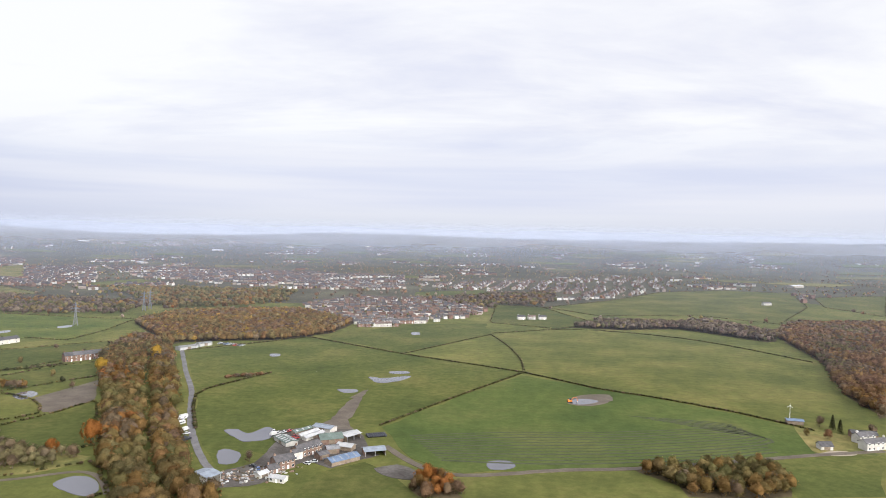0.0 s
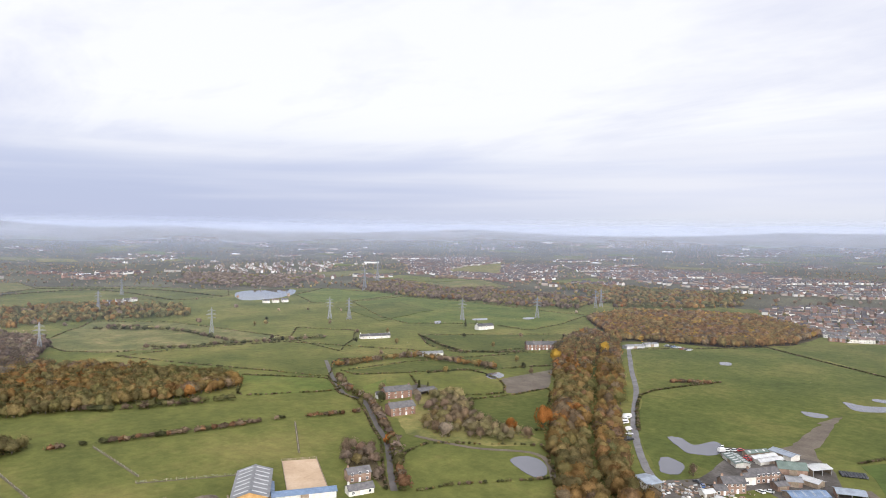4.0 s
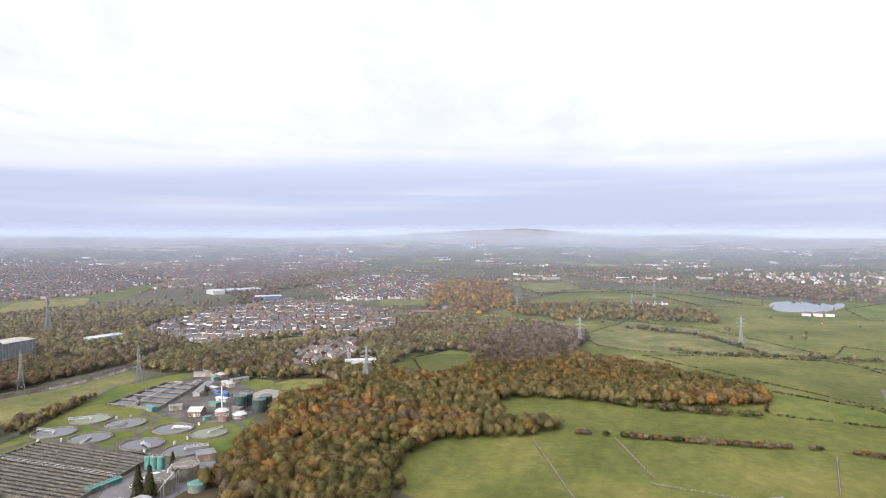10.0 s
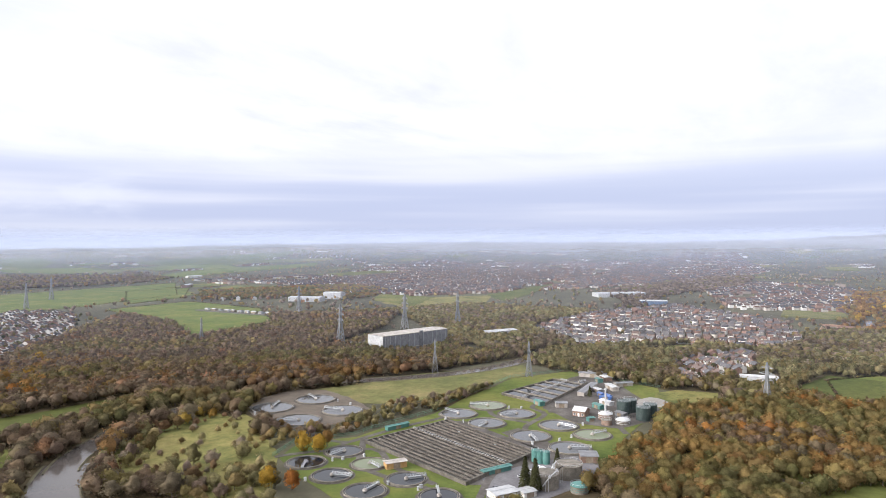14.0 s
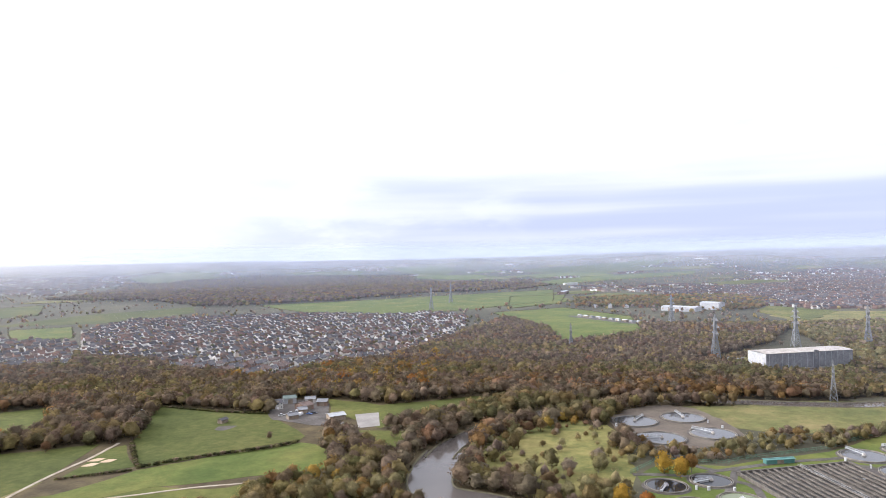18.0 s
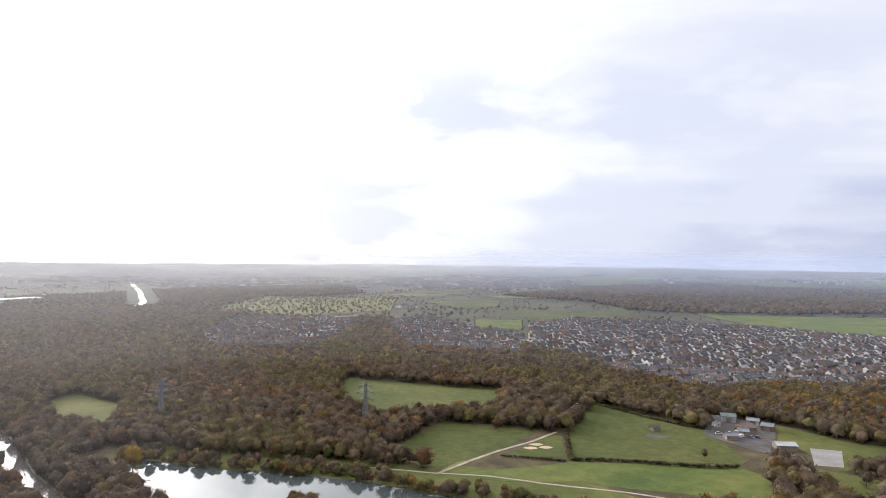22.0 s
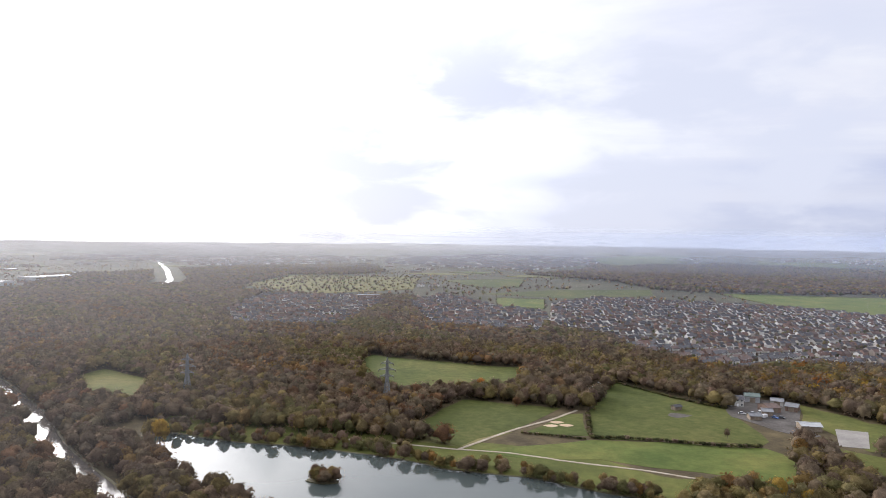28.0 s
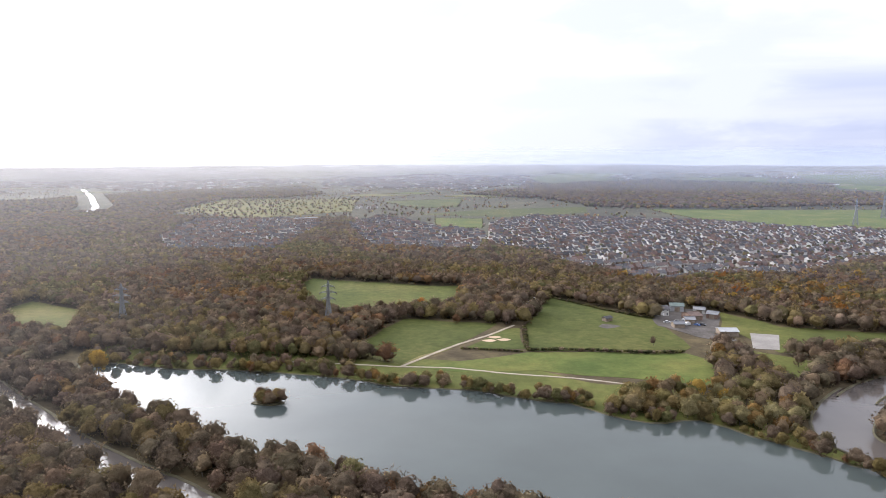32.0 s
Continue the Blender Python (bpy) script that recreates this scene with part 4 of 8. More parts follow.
wood([(-418, 861), (-401, 987), (-248, 1039), (-139, 912), (-151, 813), (-198, 753), (-249, 739), (-298, 725), (-305, 704)], GOLD, "golden-brown autumn wood", 16, 6.8)
wood([(151, 917), (201, 973), (325, 976), (381, 1018), (415, 906), (414, 857), (383, 821), (327, 892), (233, 903)], BARE, "copse of bare brown trees along the field edge", 17, 7)
wood([(419, 881), (503, 1007), (661, 1035), (302, 470), (321, 555), (380, 699)], {"rust": 3, "ochre": 2, "bare": 3, "green": 1}, "russet autumn wood beside the pasture", 18, 7)
wood([(97, 356), (123, 364), (170, 372), (176, 347), (166, 322), (108, 318)], AUTUMN, "copse of ochre and bare trees", 19, 7, (7, 11))
wood([(-22, 309), (-18, 328), (-7, 337), (8, 311)], {"orange": 3, "ochre": 1, "bare": 2}, "small clump of orange trees", 20, 7, (7, 10))
wood([(-285, 280), (-285, 297), (-238, 266), (-210, 242), (-219, 242), (-241, 262), (-251, 249)], BARE, "bare garden trees beside the lane", 21, 7, (5, 9), 0.6)
wood([(-303, 381), (-313, 421), (-250, 363), (-215, 356), (-200, 353), (-203, 337), (-242, 321), (-263, 327)], {"willow": 3, "bare": 3, "grey": 1, "olive": 1}, "pale willows and bare trees on waste ground", 22, 6.8, (6, 11.5), 0.6, 0.72)
wood([(-449, -171), (-521, -148), (-567, -134), (-556, -121), (-505, -133), (-433, -155)], WILLOW, "row of pale alders by the fence", 23, 6.0, (6, 9), 0.5)
wood([(-289, -252), (-347, -282), (-378, -264), (-360, -237), (-326, -220), (-291, -216), (-273, -225)], {"willow": 2, "olive": 2, "rust": 1, "grey": 2}, "scattered bushes in rough grass", 24, 8, (3, 7.5), 0.3, 0.3, "scrub", free=False)
wood([(284, -277), (344, -358), (254, -352), (205, -283), (206, -240)], {"green": 2, "olive": 3, "bare": 1}, "young bushes in a rough clearing", 25, 8, (3, 6), 0.3, 0.6, "scrub", free=False)
LINES[:] = [q for q in LINES if q is not SHORE_GAP]
shore = smooth_line([(129, -339), (81, -326), (42, -322), (-13, -309), (-42, -296), (-77, -289), (-102, -277), (-121, -270), (-135, -256), (-149, -248), (-171, -249), (-185, -234), (-198, -221), (-209, -207), (-214, -198)], 3.2)
g = np.random.default_rng(31)
keepers = g.random(len(shore)) < np.clip(0.72 + 0.5 * mottle(shore[:, 0], shore[:, 1], 60.0, 2), 0.15, 0.95)
edge_in = np.gradient(shore, axis=0)
edge_in /= np.linalg.norm(edge_in, axis=1)[:, None]
shrubs = (shore + np.c_[edge_in[:, 1], -edge_in[:, 0]] * -1.0 * g.uniform(-0.8, 2.6, (len(shore), 1)))[keepers]
inland = (shore + np.c_[edge_in[:, 1], -edge_in[:, 0]] * -1.0 * g.uniform(3.5, 9.0, (len(shore), 1)))[g.random(len(shore)) < 0.55]
inland = inland[clear(inland[:, 0], inland[:, 1])]
pal = np.array([TINTS[n] for n in ("olive", "ochre", "green", "rust", "bare")])
many_trees("shore_trees", inland, g.uniform(3.0, 6.0, len(inland)), pal[g.choice(5, len(inland), p=(0.35, 0.15, 0.15, 0.1, 0.25))], 0, "small autumn trees along the lake path", 35, 0.2, "trees")
pal = np.array([TINTS[n] for n in ("bare", "olive", "green", "rust", "ochre")])
many_trees("shore_shrubs", shrubs, g.uniform(3.0, 8.0, len(shrubs)), pal[g.choice(5, len(shrubs), p=(0.35, 0.3, 0.15, 0.1, 0.1))], 0, "low shrubs and small trees at the water's edge", 32, 0.2, "shrubs", False)
CLEARED[:] = [q for q in CLEARED if q is not SHORE_A and q is not SHORE_B]
wood([(-15, -313), (-50, -297), (-104, -281), (-134, -261), (-130, -280), (-104, -291), (-50, -308)], {"olive": 4, "green": 2, "bare": 3, "ochre": 1, "orange": 0.3}, "small trees and bushes between path and lake", 26, 5.4, (3.5, 6.5), 0.25, 0.75, "shore_trees")
wood([(-134, -261), (-172, -252), (-202, -224), (-220, -200), (-232, -215), (-205, -290), (-190, -298), (-150, -280)], {"olive": 4, "willow": 3, "green": 1.5, "ochre": 1.5, "bare": 2, "yellow": 0.3}, "olive willows and thorn at the lake corner", 37, 6.0, (5.5, 10), 0.25, 0.95, "shore_trees")
CLEARED[:] = [q for q in CLEARED if q is not RIVER_CLEAR]
sheet("river_meadow", smooth_line(RIVER_MEADOW, 6, True, 0.8), GRASS_ROUGH, 0.125, "tawny rough meadow with bushes inside the river bend", "grass")
WEST_BANK = [(-290, -216), (-330, -215), (-380, -290), (-330, -300), (-280, -275), (-230, -240), (-200, -165), (-270, -150), (-300, -185)]
wood(WEST_BANK, {"willow": 3, "grey": 2, "olive": 2, "rust": 1, "yellow": 0.5}, "willows and thorn on the river bank", 27, 7, (4, 10), 0.3, 0.6, "scrub")
wood([(-666, -378), (-710, -376), (-782, -288), (-746, -244), (-646, -242), (-616, -264), (-616, -314)], {"willow": 2, "olive": 3, "bare": 3, "green": 2}, "bushes and small trees round the substation", 36, 8.0, (6, 10), 0.3, 0.9)
wood(NEAR_SHORE, BROWN, "small bare trees along the lake shore", 29, 5.0, (3.5, 7), 0.3, 0.8, "shore_trees")
wood([(-388, -35), (-320, 51), (-345, 62), (-290, 50), (-262, 0), (-275, -60), (-300, -58), (-325, -45), (-345, -30), (-366, -24)], AUTUMN, "oak wood running down to the works", 33, 7.4, (8.5, 12.5), 0.15)
wood([(-300, -205), (-345, -200), (-360, -178), (-400, -170), (-430, -160), (-470, -160), (-440, -190), (-415, -192), (-380, -194), (-360, -212), (-365, -245), (-330, -220)], {"willow": 2, "olive": 2, "ochre": 1, "grey": 2}, "willow scrub between the tanks", 34, 6.5, (4, 8), 0.3, 0.75, "scrub")
wood([(-213, -659), (-350, -627), (-479, -597), (-356, -414), (-310, -446), (-241, -504)], {"ochre": 4, "yellow": 1, "olive": 3, "orange": 0.6, "rust": 1}, "golden and ochre trees standing in the wood", 41, 13.0, (10, 15), 0.1, 0.42)
wood([(-8, -224), (-43, -226), (-75, -208), (-102, -204), (-100, -186), (-63, -186), (-17, -198)], {"willow": 3, "yellow": 1.6, "olive": 3, "bare": 1}, "yellow-green willows and poplars along the near lake bank", 42, 6.5, (8, 12), 0.35, 0.8)
wood([(-660, -262), (-664, -186), (-640, -172), (-560, -214), (-585, -262)], {"olive": 3, "bare": 3, "green": 2, "willow": 1}, "dark alders along the river below the substation", 43, 7.5, (8, 12), 0.2)
wood([(434, -373), (386, -396), (300, -370), (215, -310), (185, -235), (217, -205), (320, -230)], {"green": 2, "olive": 3, "willow": 1, "bare": 2}, "round bushes over a grassy clearing", 44, 9.0, (5, 10), 0.2, 0.55, "scrub", free=False)
ISLE = smooth_line([(22, -274), (13, -271), (7, -274), (15, -279)], 2.0, True)
sheet("island", ISLE, BANK, 0.5, "small low earth island in the lake", "island")
wood([(22, -274), (13, -271), (7, -274), (15, -279)], {"bare": 2, "olive": 2, "rust": 1}, "bushes on the lake island", 28, 2.8, (6, 9.5), 0.5, free=False)

lakeside = smooth_line([(129, -339), (81, -326), (42, -322), (-13, -309), (-42, -296), (-77, -289), (-102, -277), (-121, -270), (-135, -256), (-149, -248), (-171, -249), (-185, -234), (-198, -221), (-209, -207), (-214, -198)], 8.0)
sheet("lakeside_grass", np.concatenate([lakeside, lakeside[::-1] + (4.0, -48.0)]), GRASS_OLIVE, 0.055, "olive grass bank between path and lake", "grass")
sheet("bracken", smooth_line([(-387, 46), (-383, 54), (-390, 71), (-370, 61), (-361, 45)], 4, True, 0.6), MUD, 0.1, "russet dead bracken in a clearing", "bracken")

sheet("bracken", smooth_line([(-306, 352), (-318, 418), (-292, 408), (-252, 364), (-204, 356), (-192, 346), (-205, 330), (-246, 312), (-270, 318)], 6, True, 1.2), GRASS_ROUGH, 0.13, "tawny dead bracken and rough grass under willows", "bracken")

# ---- hedges ----


def hedge(pts, high, wide, label, palette=None, seed=1, gap=None, broken=0.0):
    """A hedge of clipped or ragged bushes along a boundary."""
    line = smooth_line(pts, 30.0)
    g = np.random.default_rng(seed + len(pts) * 7 + int(abs(pts[0][0])))
    out = []
    step = gap or wide * 0.55
    for a, b2 in zip(line[:-1], line[1:]):
        n = max(1, int(np.linalg.norm(b2 - a) / step))
        for t in np.linspace(0, 1, n, endpoint=False):
            if g.random() >= broken:
                out.append(a + (b2 - a) * t + g.normal(0, wide * 0.10, 2))
    xy = np.array(out)
    pal = palette or {"dark": 4, "bare": 2, "green": 3}
    names, ws = list(pal), np.array(list(pal.values()), float)
    tint = np.array([TINTS[n] for n in names])[g.choice(len(names), len(xy), p=ws / ws.sum())] * g.uniform(0.75, 1.15, (len(xy), 1))
    far = np.hypot(*(xy.mean(0) - HUB))
    ob = many_trees("hedge", xy, g.uniform(0.85, 1.25, len(xy)) * wide * 1.15, tint, 1 if far < 360 else 2 if far < 620 else 3, label, seed, 0.2, "hedge", False, squat=high / wide / 1.1)
    return ob


for n, line in enumerate(([(-172, 780), (-53, 683), (62, 604), (115, 547), (153, 522), (202, 481), (237, 438)], [(62, 601), (-1, 501), (-47, 424)], [(-53, 683), (45, 832)], [(45, 832), (59, 757), (67, 665), (63, 604)], [(47, 842), (148, 894), (226, 876), (305, 813), (368, 689)], [(-274, 676), (-200, 746), (-172, 780)])):
    hedge(line, 1.4, 1.9, "low dark thorn hedge between pastures", {"dark": 4, "green": 3, "bare": 1.5}, seed=50 + n)
hedge([(-159, 407), (-192, 491), (-183, 530), (-159, 577)], 1.4, 2.4, "low dark thorn hedge along the lane", seed=60)
hedge([(-190, 551), (-162, 567)], 3.0, 5.0, "clump of brown thorn bushes in pasture", {"bare": 2, "rust": 2}, seed=61)
for n, line in enumerate(([(-391, 166), (-359, 238), (-352, 258), (-342, 287)], [(-333, 298), (-322, 318), (-317, 333)])):
    hedge(line, 3.2, 5.5, "ragged brown and russet field hedge", {"bare": 3, "rust": 3, "dark": 1}, seed=62 + n, broken=0.2)
for n, line in enumerate(([(-821, 396), (-740, 435), (-608, 431)], [(-650, 354), (-628, 372), (-616, 407), (-581, 480), (-568, 519)], [(-814, 377), (-766, 417)], [(-502, 168), (-444, 224), (-407, 295)])):
    hedge(line, 4.5, 7.0, "overgrown dark green hedge", {"dark": 2, "green": 2, "bare": 2}, seed=66 + n, broken=0.15)
hedge([(-438, 418), (-421, 494), (-385, 498), (-324, 502)], 6.0, 8.0, "tall yellowing hedge", {"olive": 3, "ochre": 2, "bare": 2}, seed=72)
for n, line in enumerate(([(-499, 600), (-399, 548), (-349, 592)], [(-1439, 546), (-1276, 679), (-1047, 701)], [(-1333, 408), (-1329, 602), (-1057, 611)], [(-280, 400), (-263, 376)])):
    hedge(line, 2.6, 4.5, "dark field hedge", seed=75 + n)
hedge([(-115, -355), (-134, -356), (-156, -353), (-185, -348), (-204, -350)], 2.0, 3.2, "low dark hedge across the slope", seed=80)
hedge([(-120, -409), (-114, -356)], 1.8, 2.6, "low dark hedge across the slope", seed=81)
hedge([(-77, -360), (-112, -353)], 1.4, 2.0, "low dark hedge across the slope", seed=82)
hedge([(-154, -508), (-188, -458), (-214, -432)], 1.6, 3.0, "low dark hedge along the wood", seed=83)
side = np.array([(-468, 431), (-410, 387), (-362, 355), (-336, 349), (-283, 309), (-262, 294), (-225, 258), (-209, 243)][1:], float)
hedge([tuple(p) for p in side + (3.6, 2.4)], 5.5, 5.6, "ragged bare hedge along the lane", {"bare": 3, "rust": 1, "green": 1, "grey": 2}, seed=91, broken=0.15)
hedge([tuple(p) for p in side - (3.0, 2.0)], 1.3, 2.0, "low clipped hedge along the lane", {"bare": 2, "dark": 2, "green": 1}, seed=90, broken=0.2)

# boundary hedges of the outlying fields
for n, plot in enumerate(([(75, 1199), (153, 1168), (206, 955), (137, 898), (52, 946), (56, 1027)], [(158, 1169), (306, 1325), (480, 1567), (663, 1664), (807, 1621), (669, 1277), (485, 1004), (400, 1092), (228, 1060)], [(799, 1503), (1019, 1598), (727, 1139), (705, 1284)], [(-767, 301), (-885, 408), (-803, 470), (-707, 480), (-601, 488), (-620, 402), (-653, 319), (-694, 293)], [(-628, 314), (-618, 380), (-576, 468), (-434, 525), (-425, 498), (-462, 439), (-416, 386), (-487, 361)], [(-476, 342), (-410, 380), (-374, 360), (-413, 302)], [(-650, 543), (-581, 574), (-535, 531), (-494, 469), (-591, 488)], [(-499, 600), (-429, 669), (-377, 716), (-340, 643), (-393, 541), (-444, 554)], [(-421, 409), (-403, 474), (-347, 585), (-321, 607), (-293, 552), (-327, 499), (-402, 404)], [(-366, 432), (-344, 483), (-301, 467), (-273, 433), (-301, 388), (-328, 401)], [(-280, 400), (-262, 436), (-255, 466), (-202, 374), (-218, 360), (-260, 370)], [(-238, 277), (-242, 306), (-190, 343), (-174, 325), (-162, 304), (-208, 245)], [(-812, 795), (-815, 923), (-665, 931), (-475, 897), (-438, 901), (-420, 796), (-424, 717), (-499, 727), (-574, 666), (-641, 685)], [(-984, 812), (-1048, 939), (-844, 955), (-818, 787), (-850, 741)], [(-1146, 319), (-1485, 563), (-1330, 707), (-1154, 784), (-1050, 715), (-1045, 628), (-1110, 571), (-1106, 505), (-1122, 383)], [(-1685, 420), (-1629, 573), (-1439, 546), (-1358, 415)], [(-1460, 1235), (-1434, 1531), (-1300, 1483), (-1285, 1165)], [(-1131, 1252), (-948, 1362), (-771, 1226), (-834, 1091), (-998, 1143)], [(-648, 92), (-687, 134), (-666, 158), (-573, 132), (-550, 94)], [(-1152, -1295), (-1303, -1250), (-1075, -1033), (-911, -1010)], [(-830, -962), (-1007, -952), (-953, -734), (-772, -556), (-611, -545), (-707, -675)], [(-558, -1504), (-861, -1468), (-1196, -1465), (-1451, -1453), (-1125, -1107), (-852, -1051), (-659, -1049), (-570, -1187)], [(73, -1821), (-159, -1963), (-128, -1585), (-28, -1544)], [(-70, -1266), (-161, -1256), (-146, -1074), (-70, -1084)])):
    ring = straight_line(plot + plot[:1], 24.0, 0.8, n)
    hedge([tuple(p) for p in ring], 1.6, 2.1, "dark broken hedge round a pasture", {"dark": 4, "bare": 2.5, "green": 2.5, "olive": 1}, seed=110 + n, gap=1.8, broken=0.25)

# ---- building materials ----
BRICK = material("red_brick", [(0.13, 0.078, 0.058), (0.18, 0.108, 0.080), (0.24, 0.155, 0.118)], 0.5, 6.0, 0.9, 0.004, vary=0.12)
OLD_BRICK = material("weathered_brick", [(0.12, 0.080, 0.062), (0.18, 0.12, 0.092), (0.25, 0.18, 0.14)], 0.4, 5.0, 0.9, 0.005, vary=0.1)
RENDER = material("white_render", [(0.36, 0.345, 0.315), (0.45, 0.435, 0.40), (0.54, 0.53, 0.50)], 0.4, 3.0, 0.85, 0.0, vary=0.06)
TIN_PALE = material("pale_grey_sheet", [(0.24, 0.245, 0.25), (0.31, 0.315, 0.32), (0.38, 0.38, 0.385)], 0.3, 2.0, 0.6)
SLATE = material("slate_roof", [(0.055, 0.053, 0.057), (0.085, 0.082, 0.086), (0.12, 0.115, 0.115)], 0.5, 3.0, 0.8, 0.01, spec=0.1, vary=0.2)
TILE = material("clay_tile_roof", [(0.082, 0.058, 0.050), (0.112, 0.078, 0.066), (0.15, 0.106, 0.09)], 0.5, 3.0, 0.75, 0.01, vary=0.2)
TIN_GREY = material("grey_sheet_roof", [(0.11, 0.112, 0.12), (0.155, 0.158, 0.166), (0.21, 0.21, 0.22)], 0.3, 2.0, 0.5, 0.01, metal=0.2, vary=0.1)
TIN_SKY = material("pale_blue_sheet", [(0.13, 0.15, 0.18), (0.18, 0.205, 0.245), (0.23, 0.26, 0.30)], 0.3, 2.0, 0.6, 0.01)
TIN_BLUE = material("blue_grey_sheet", [(0.075, 0.11, 0.17), (0.105, 0.15, 0.23), (0.15, 0.20, 0.29)], 0.3, 2.0, 0.5, 0.01, metal=0.1)
TIN_GREEN = material("green_sheet", [(0.065, 0.088, 0.078), (0.090, 0.118, 0.105), (0.125, 0.155, 0.14)], 0.3, 2.0, 0.55, 0.01)
TIN_WHITE = material("white_sheet", [(0.28, 0.285, 0.29), (0.36, 0.365, 0.37), (0.45, 0.45, 0.45)], 0.3, 2.0, 0.5, 0.0, vary=0.06)
TEAL = material("teal_paint", [(0.045, 0.12, 0.108), (0.062, 0.155, 0.14), (0.09, 0.195, 0.18)], 0.4, 3.0, 0.5)
DARK_TANK = material("dark_green_steel", [(0.022, 0.035, 0.034), (0.035, 0.05, 0.048), (0.06, 0.075, 0.07)], 0.3, 2.0, 0.5)
CONCRETE = material("concrete", [(0.20, 0.18, 0.16), (0.30, 0.275, 0.25), (0.40, 0.37, 0.34)], 0.2, 2.0, 0.85, 0.01)
STAINED = material("stained_concrete", [(0.085, 0.075, 0.062), (0.14, 0.125, 0.105), (0.22, 0.20, 0.17)], 0.3, 2.0, 0.9, 0.02)
STEEL = material("galvanised_steel", [(0.28, 0.29, 0.30), (0.36, 0.37, 0.38), (0.45, 0.46, 0.47)], 0.5, 3.0, 0.45, metal=0.5)
LATTICE = material("pylon_steel", [(0.14, 0.145, 0.15), (0.20, 0.205, 0.21)], 0.5, 3.0, 0.6, metal=0.2)
GLASS = material("dark_glass", [(0.025, 0.03, 0.035), (0.05, 0.058, 0.065)], 0.5, 3.0, 0.08, spec=0.5)
FRAME = material("white_frame", [(0.68, 0.68, 0.67), (0.78, 0.78, 0.77)], 0.5, 3.0, 0.5)
WRAP = material("black_wrap", [(0.012, 0.013, 0.016), (0.03, 0.032, 0.04)], 0.8, 3.0, 0.3)
TIMBER = material("yellow_timber", [(0.26, 0.15, 0.055), (0.34, 0.205, 0.08), (0.40, 0.26, 0.12)], 0.4, 3.0, 0.7)
WOOD = material("weathered_wood", [(0.13, 0.10, 0.075), (0.20, 0.16, 0.12), (0.27, 0.22, 0.17)], 0.5, 3.0, 0.85)
RUBBER = material("rubber", [(0.012, 0.012, 0.012), (0.025, 0.025, 0.025)], 1.0, 5.0, 0.8)
PAINTS = [material(n, [c, tuple(min(1, v * 1.15) for v in c)], 0.5, 3.0, 0.3, spec=0.5) for n, c in (("white_paint", (0.46, 0.46, 0.46)), ("silver_paint", (0.34, 0.35, 0.36)), ("red_paint", (0.36, 0.03, 0.03)), ("blue_paint", (0.04, 0.09, 0.24)), ("dark_paint", (0.03, 0.03, 0.035)))]


def obj(name, v, f, mat, parent=None, m=None, label="", smooth=False):
    """One mesh object from corners and faces, under its parent."""
    me = bpy.data.meshes.new(name)
    me.from_pydata([tuple(map(float, p)) for p in v], [], [tuple(map(int, q)) for q in f])
    for one in (mat if isinstance(mat, (list, tuple)) else [mat]):
        me.materials.append(one)
    if smooth:
        me.polygons.foreach_set("use_smooth", np.ones(len(f), bool))
    ob = new(name, me)
    if parent is not None:
        ob.parent = parent
    if m is not None:
        ob.matrix_basis = m
    if label:
        ob["label"] = label
    return ob


def same(name, like, parent, m):
    """Another object on the mesh of one that is there."""
    ob = new(name, like.data)
    ob.parent, ob.matrix_basis = parent, m
    return ob


def boxes(rows):
    v, f = [], []
    for x0, x1, y0, y1, z0, z1 in rows:
        n = len(v)
        v += [(x0, y0, z0), (x1, y0, z0), (x1, y1, z0), (x0, y1, z0), (x0, y0, z1), (x1, y0, z1), (x1, y1, z1), (x0, y1, z1)]
        f += [[n + i for i in q] for q in ((3, 2, 1, 0), (4, 5, 6, 7), (0, 1, 5, 4), (1, 2, 6, 5), (2, 3, 7, 6), (3, 0, 4, 7))]
    return v, f


def turned(rows):
    """Turned solids: rows of (radius, height) rings closed at both ends."""
    n = 24
    v = [(r * math.cos(2 * math.pi * i / n), r * math.sin(2 * math.pi * i / n), z) for r, z in rows for i in range(n)]
    f = [(r * n + i, r * n + (i + 1) % n, (r + 1) * n + (i + 1) % n, (r + 1) * n + i) for r in range(len(rows) - 1) for i in range(n)]
    return v, f + [tuple(range(n))[::-1], tuple(range((len(rows) - 1) * n, len(rows) * n))]


def beam(a, b2, r):
    """A square bar from a to b."""
    a, b2 = Vector(a), Vector(b2)
    d = (b2 - a).normalized()
    u = d.cross(Vector((0.13, 0.31, 0.94)) if abs(d.z) < 0.9 else Vector((1, 0, 0))).normalized() * r
    w2 = d.cross(u)
    v = [p + s * u + t * w2 for p in (a, b2) for s, t in ((-1, -1), (1, -1), (1, 1), (-1, 1))]
    return v, [(0, 1, 2, 3)[::-1], (4, 5, 6, 7), (0, 1, 5, 4), (1, 2, 6, 5), (2, 3, 7, 6), (3, 0, 4, 7)]


def lattice(name, rows, mat, parent, label=""):
    """Many thin bars that belong together, as one part."""
    ob = obj(name, *bars(rows), mat, parent, None, label)
    ob["kind"] = "stuff"
    return ob


def bent(points, r):
    """One square bar that bends from point to point."""
    v, f = [], []
    for k2, p in enumerate(points):
        v += [(p[0] - r, p[1] - r, p[2]), (p[0] + r, p[1] - r, p[2]), (p[0] + r, p[1] + r, p[2]), (p[0] - r, p[1] + r, p[2])]
        if k2:
            n = 4 * (k2 - 1)
            f += [(n + i, n + (i + 1) % 4, n + 4 + (i + 1) % 4, n + 4 + i) for i in range(4)]
    return v, f + [(3, 2, 1, 0), tuple(range(len(v) - 4, len(v)))]


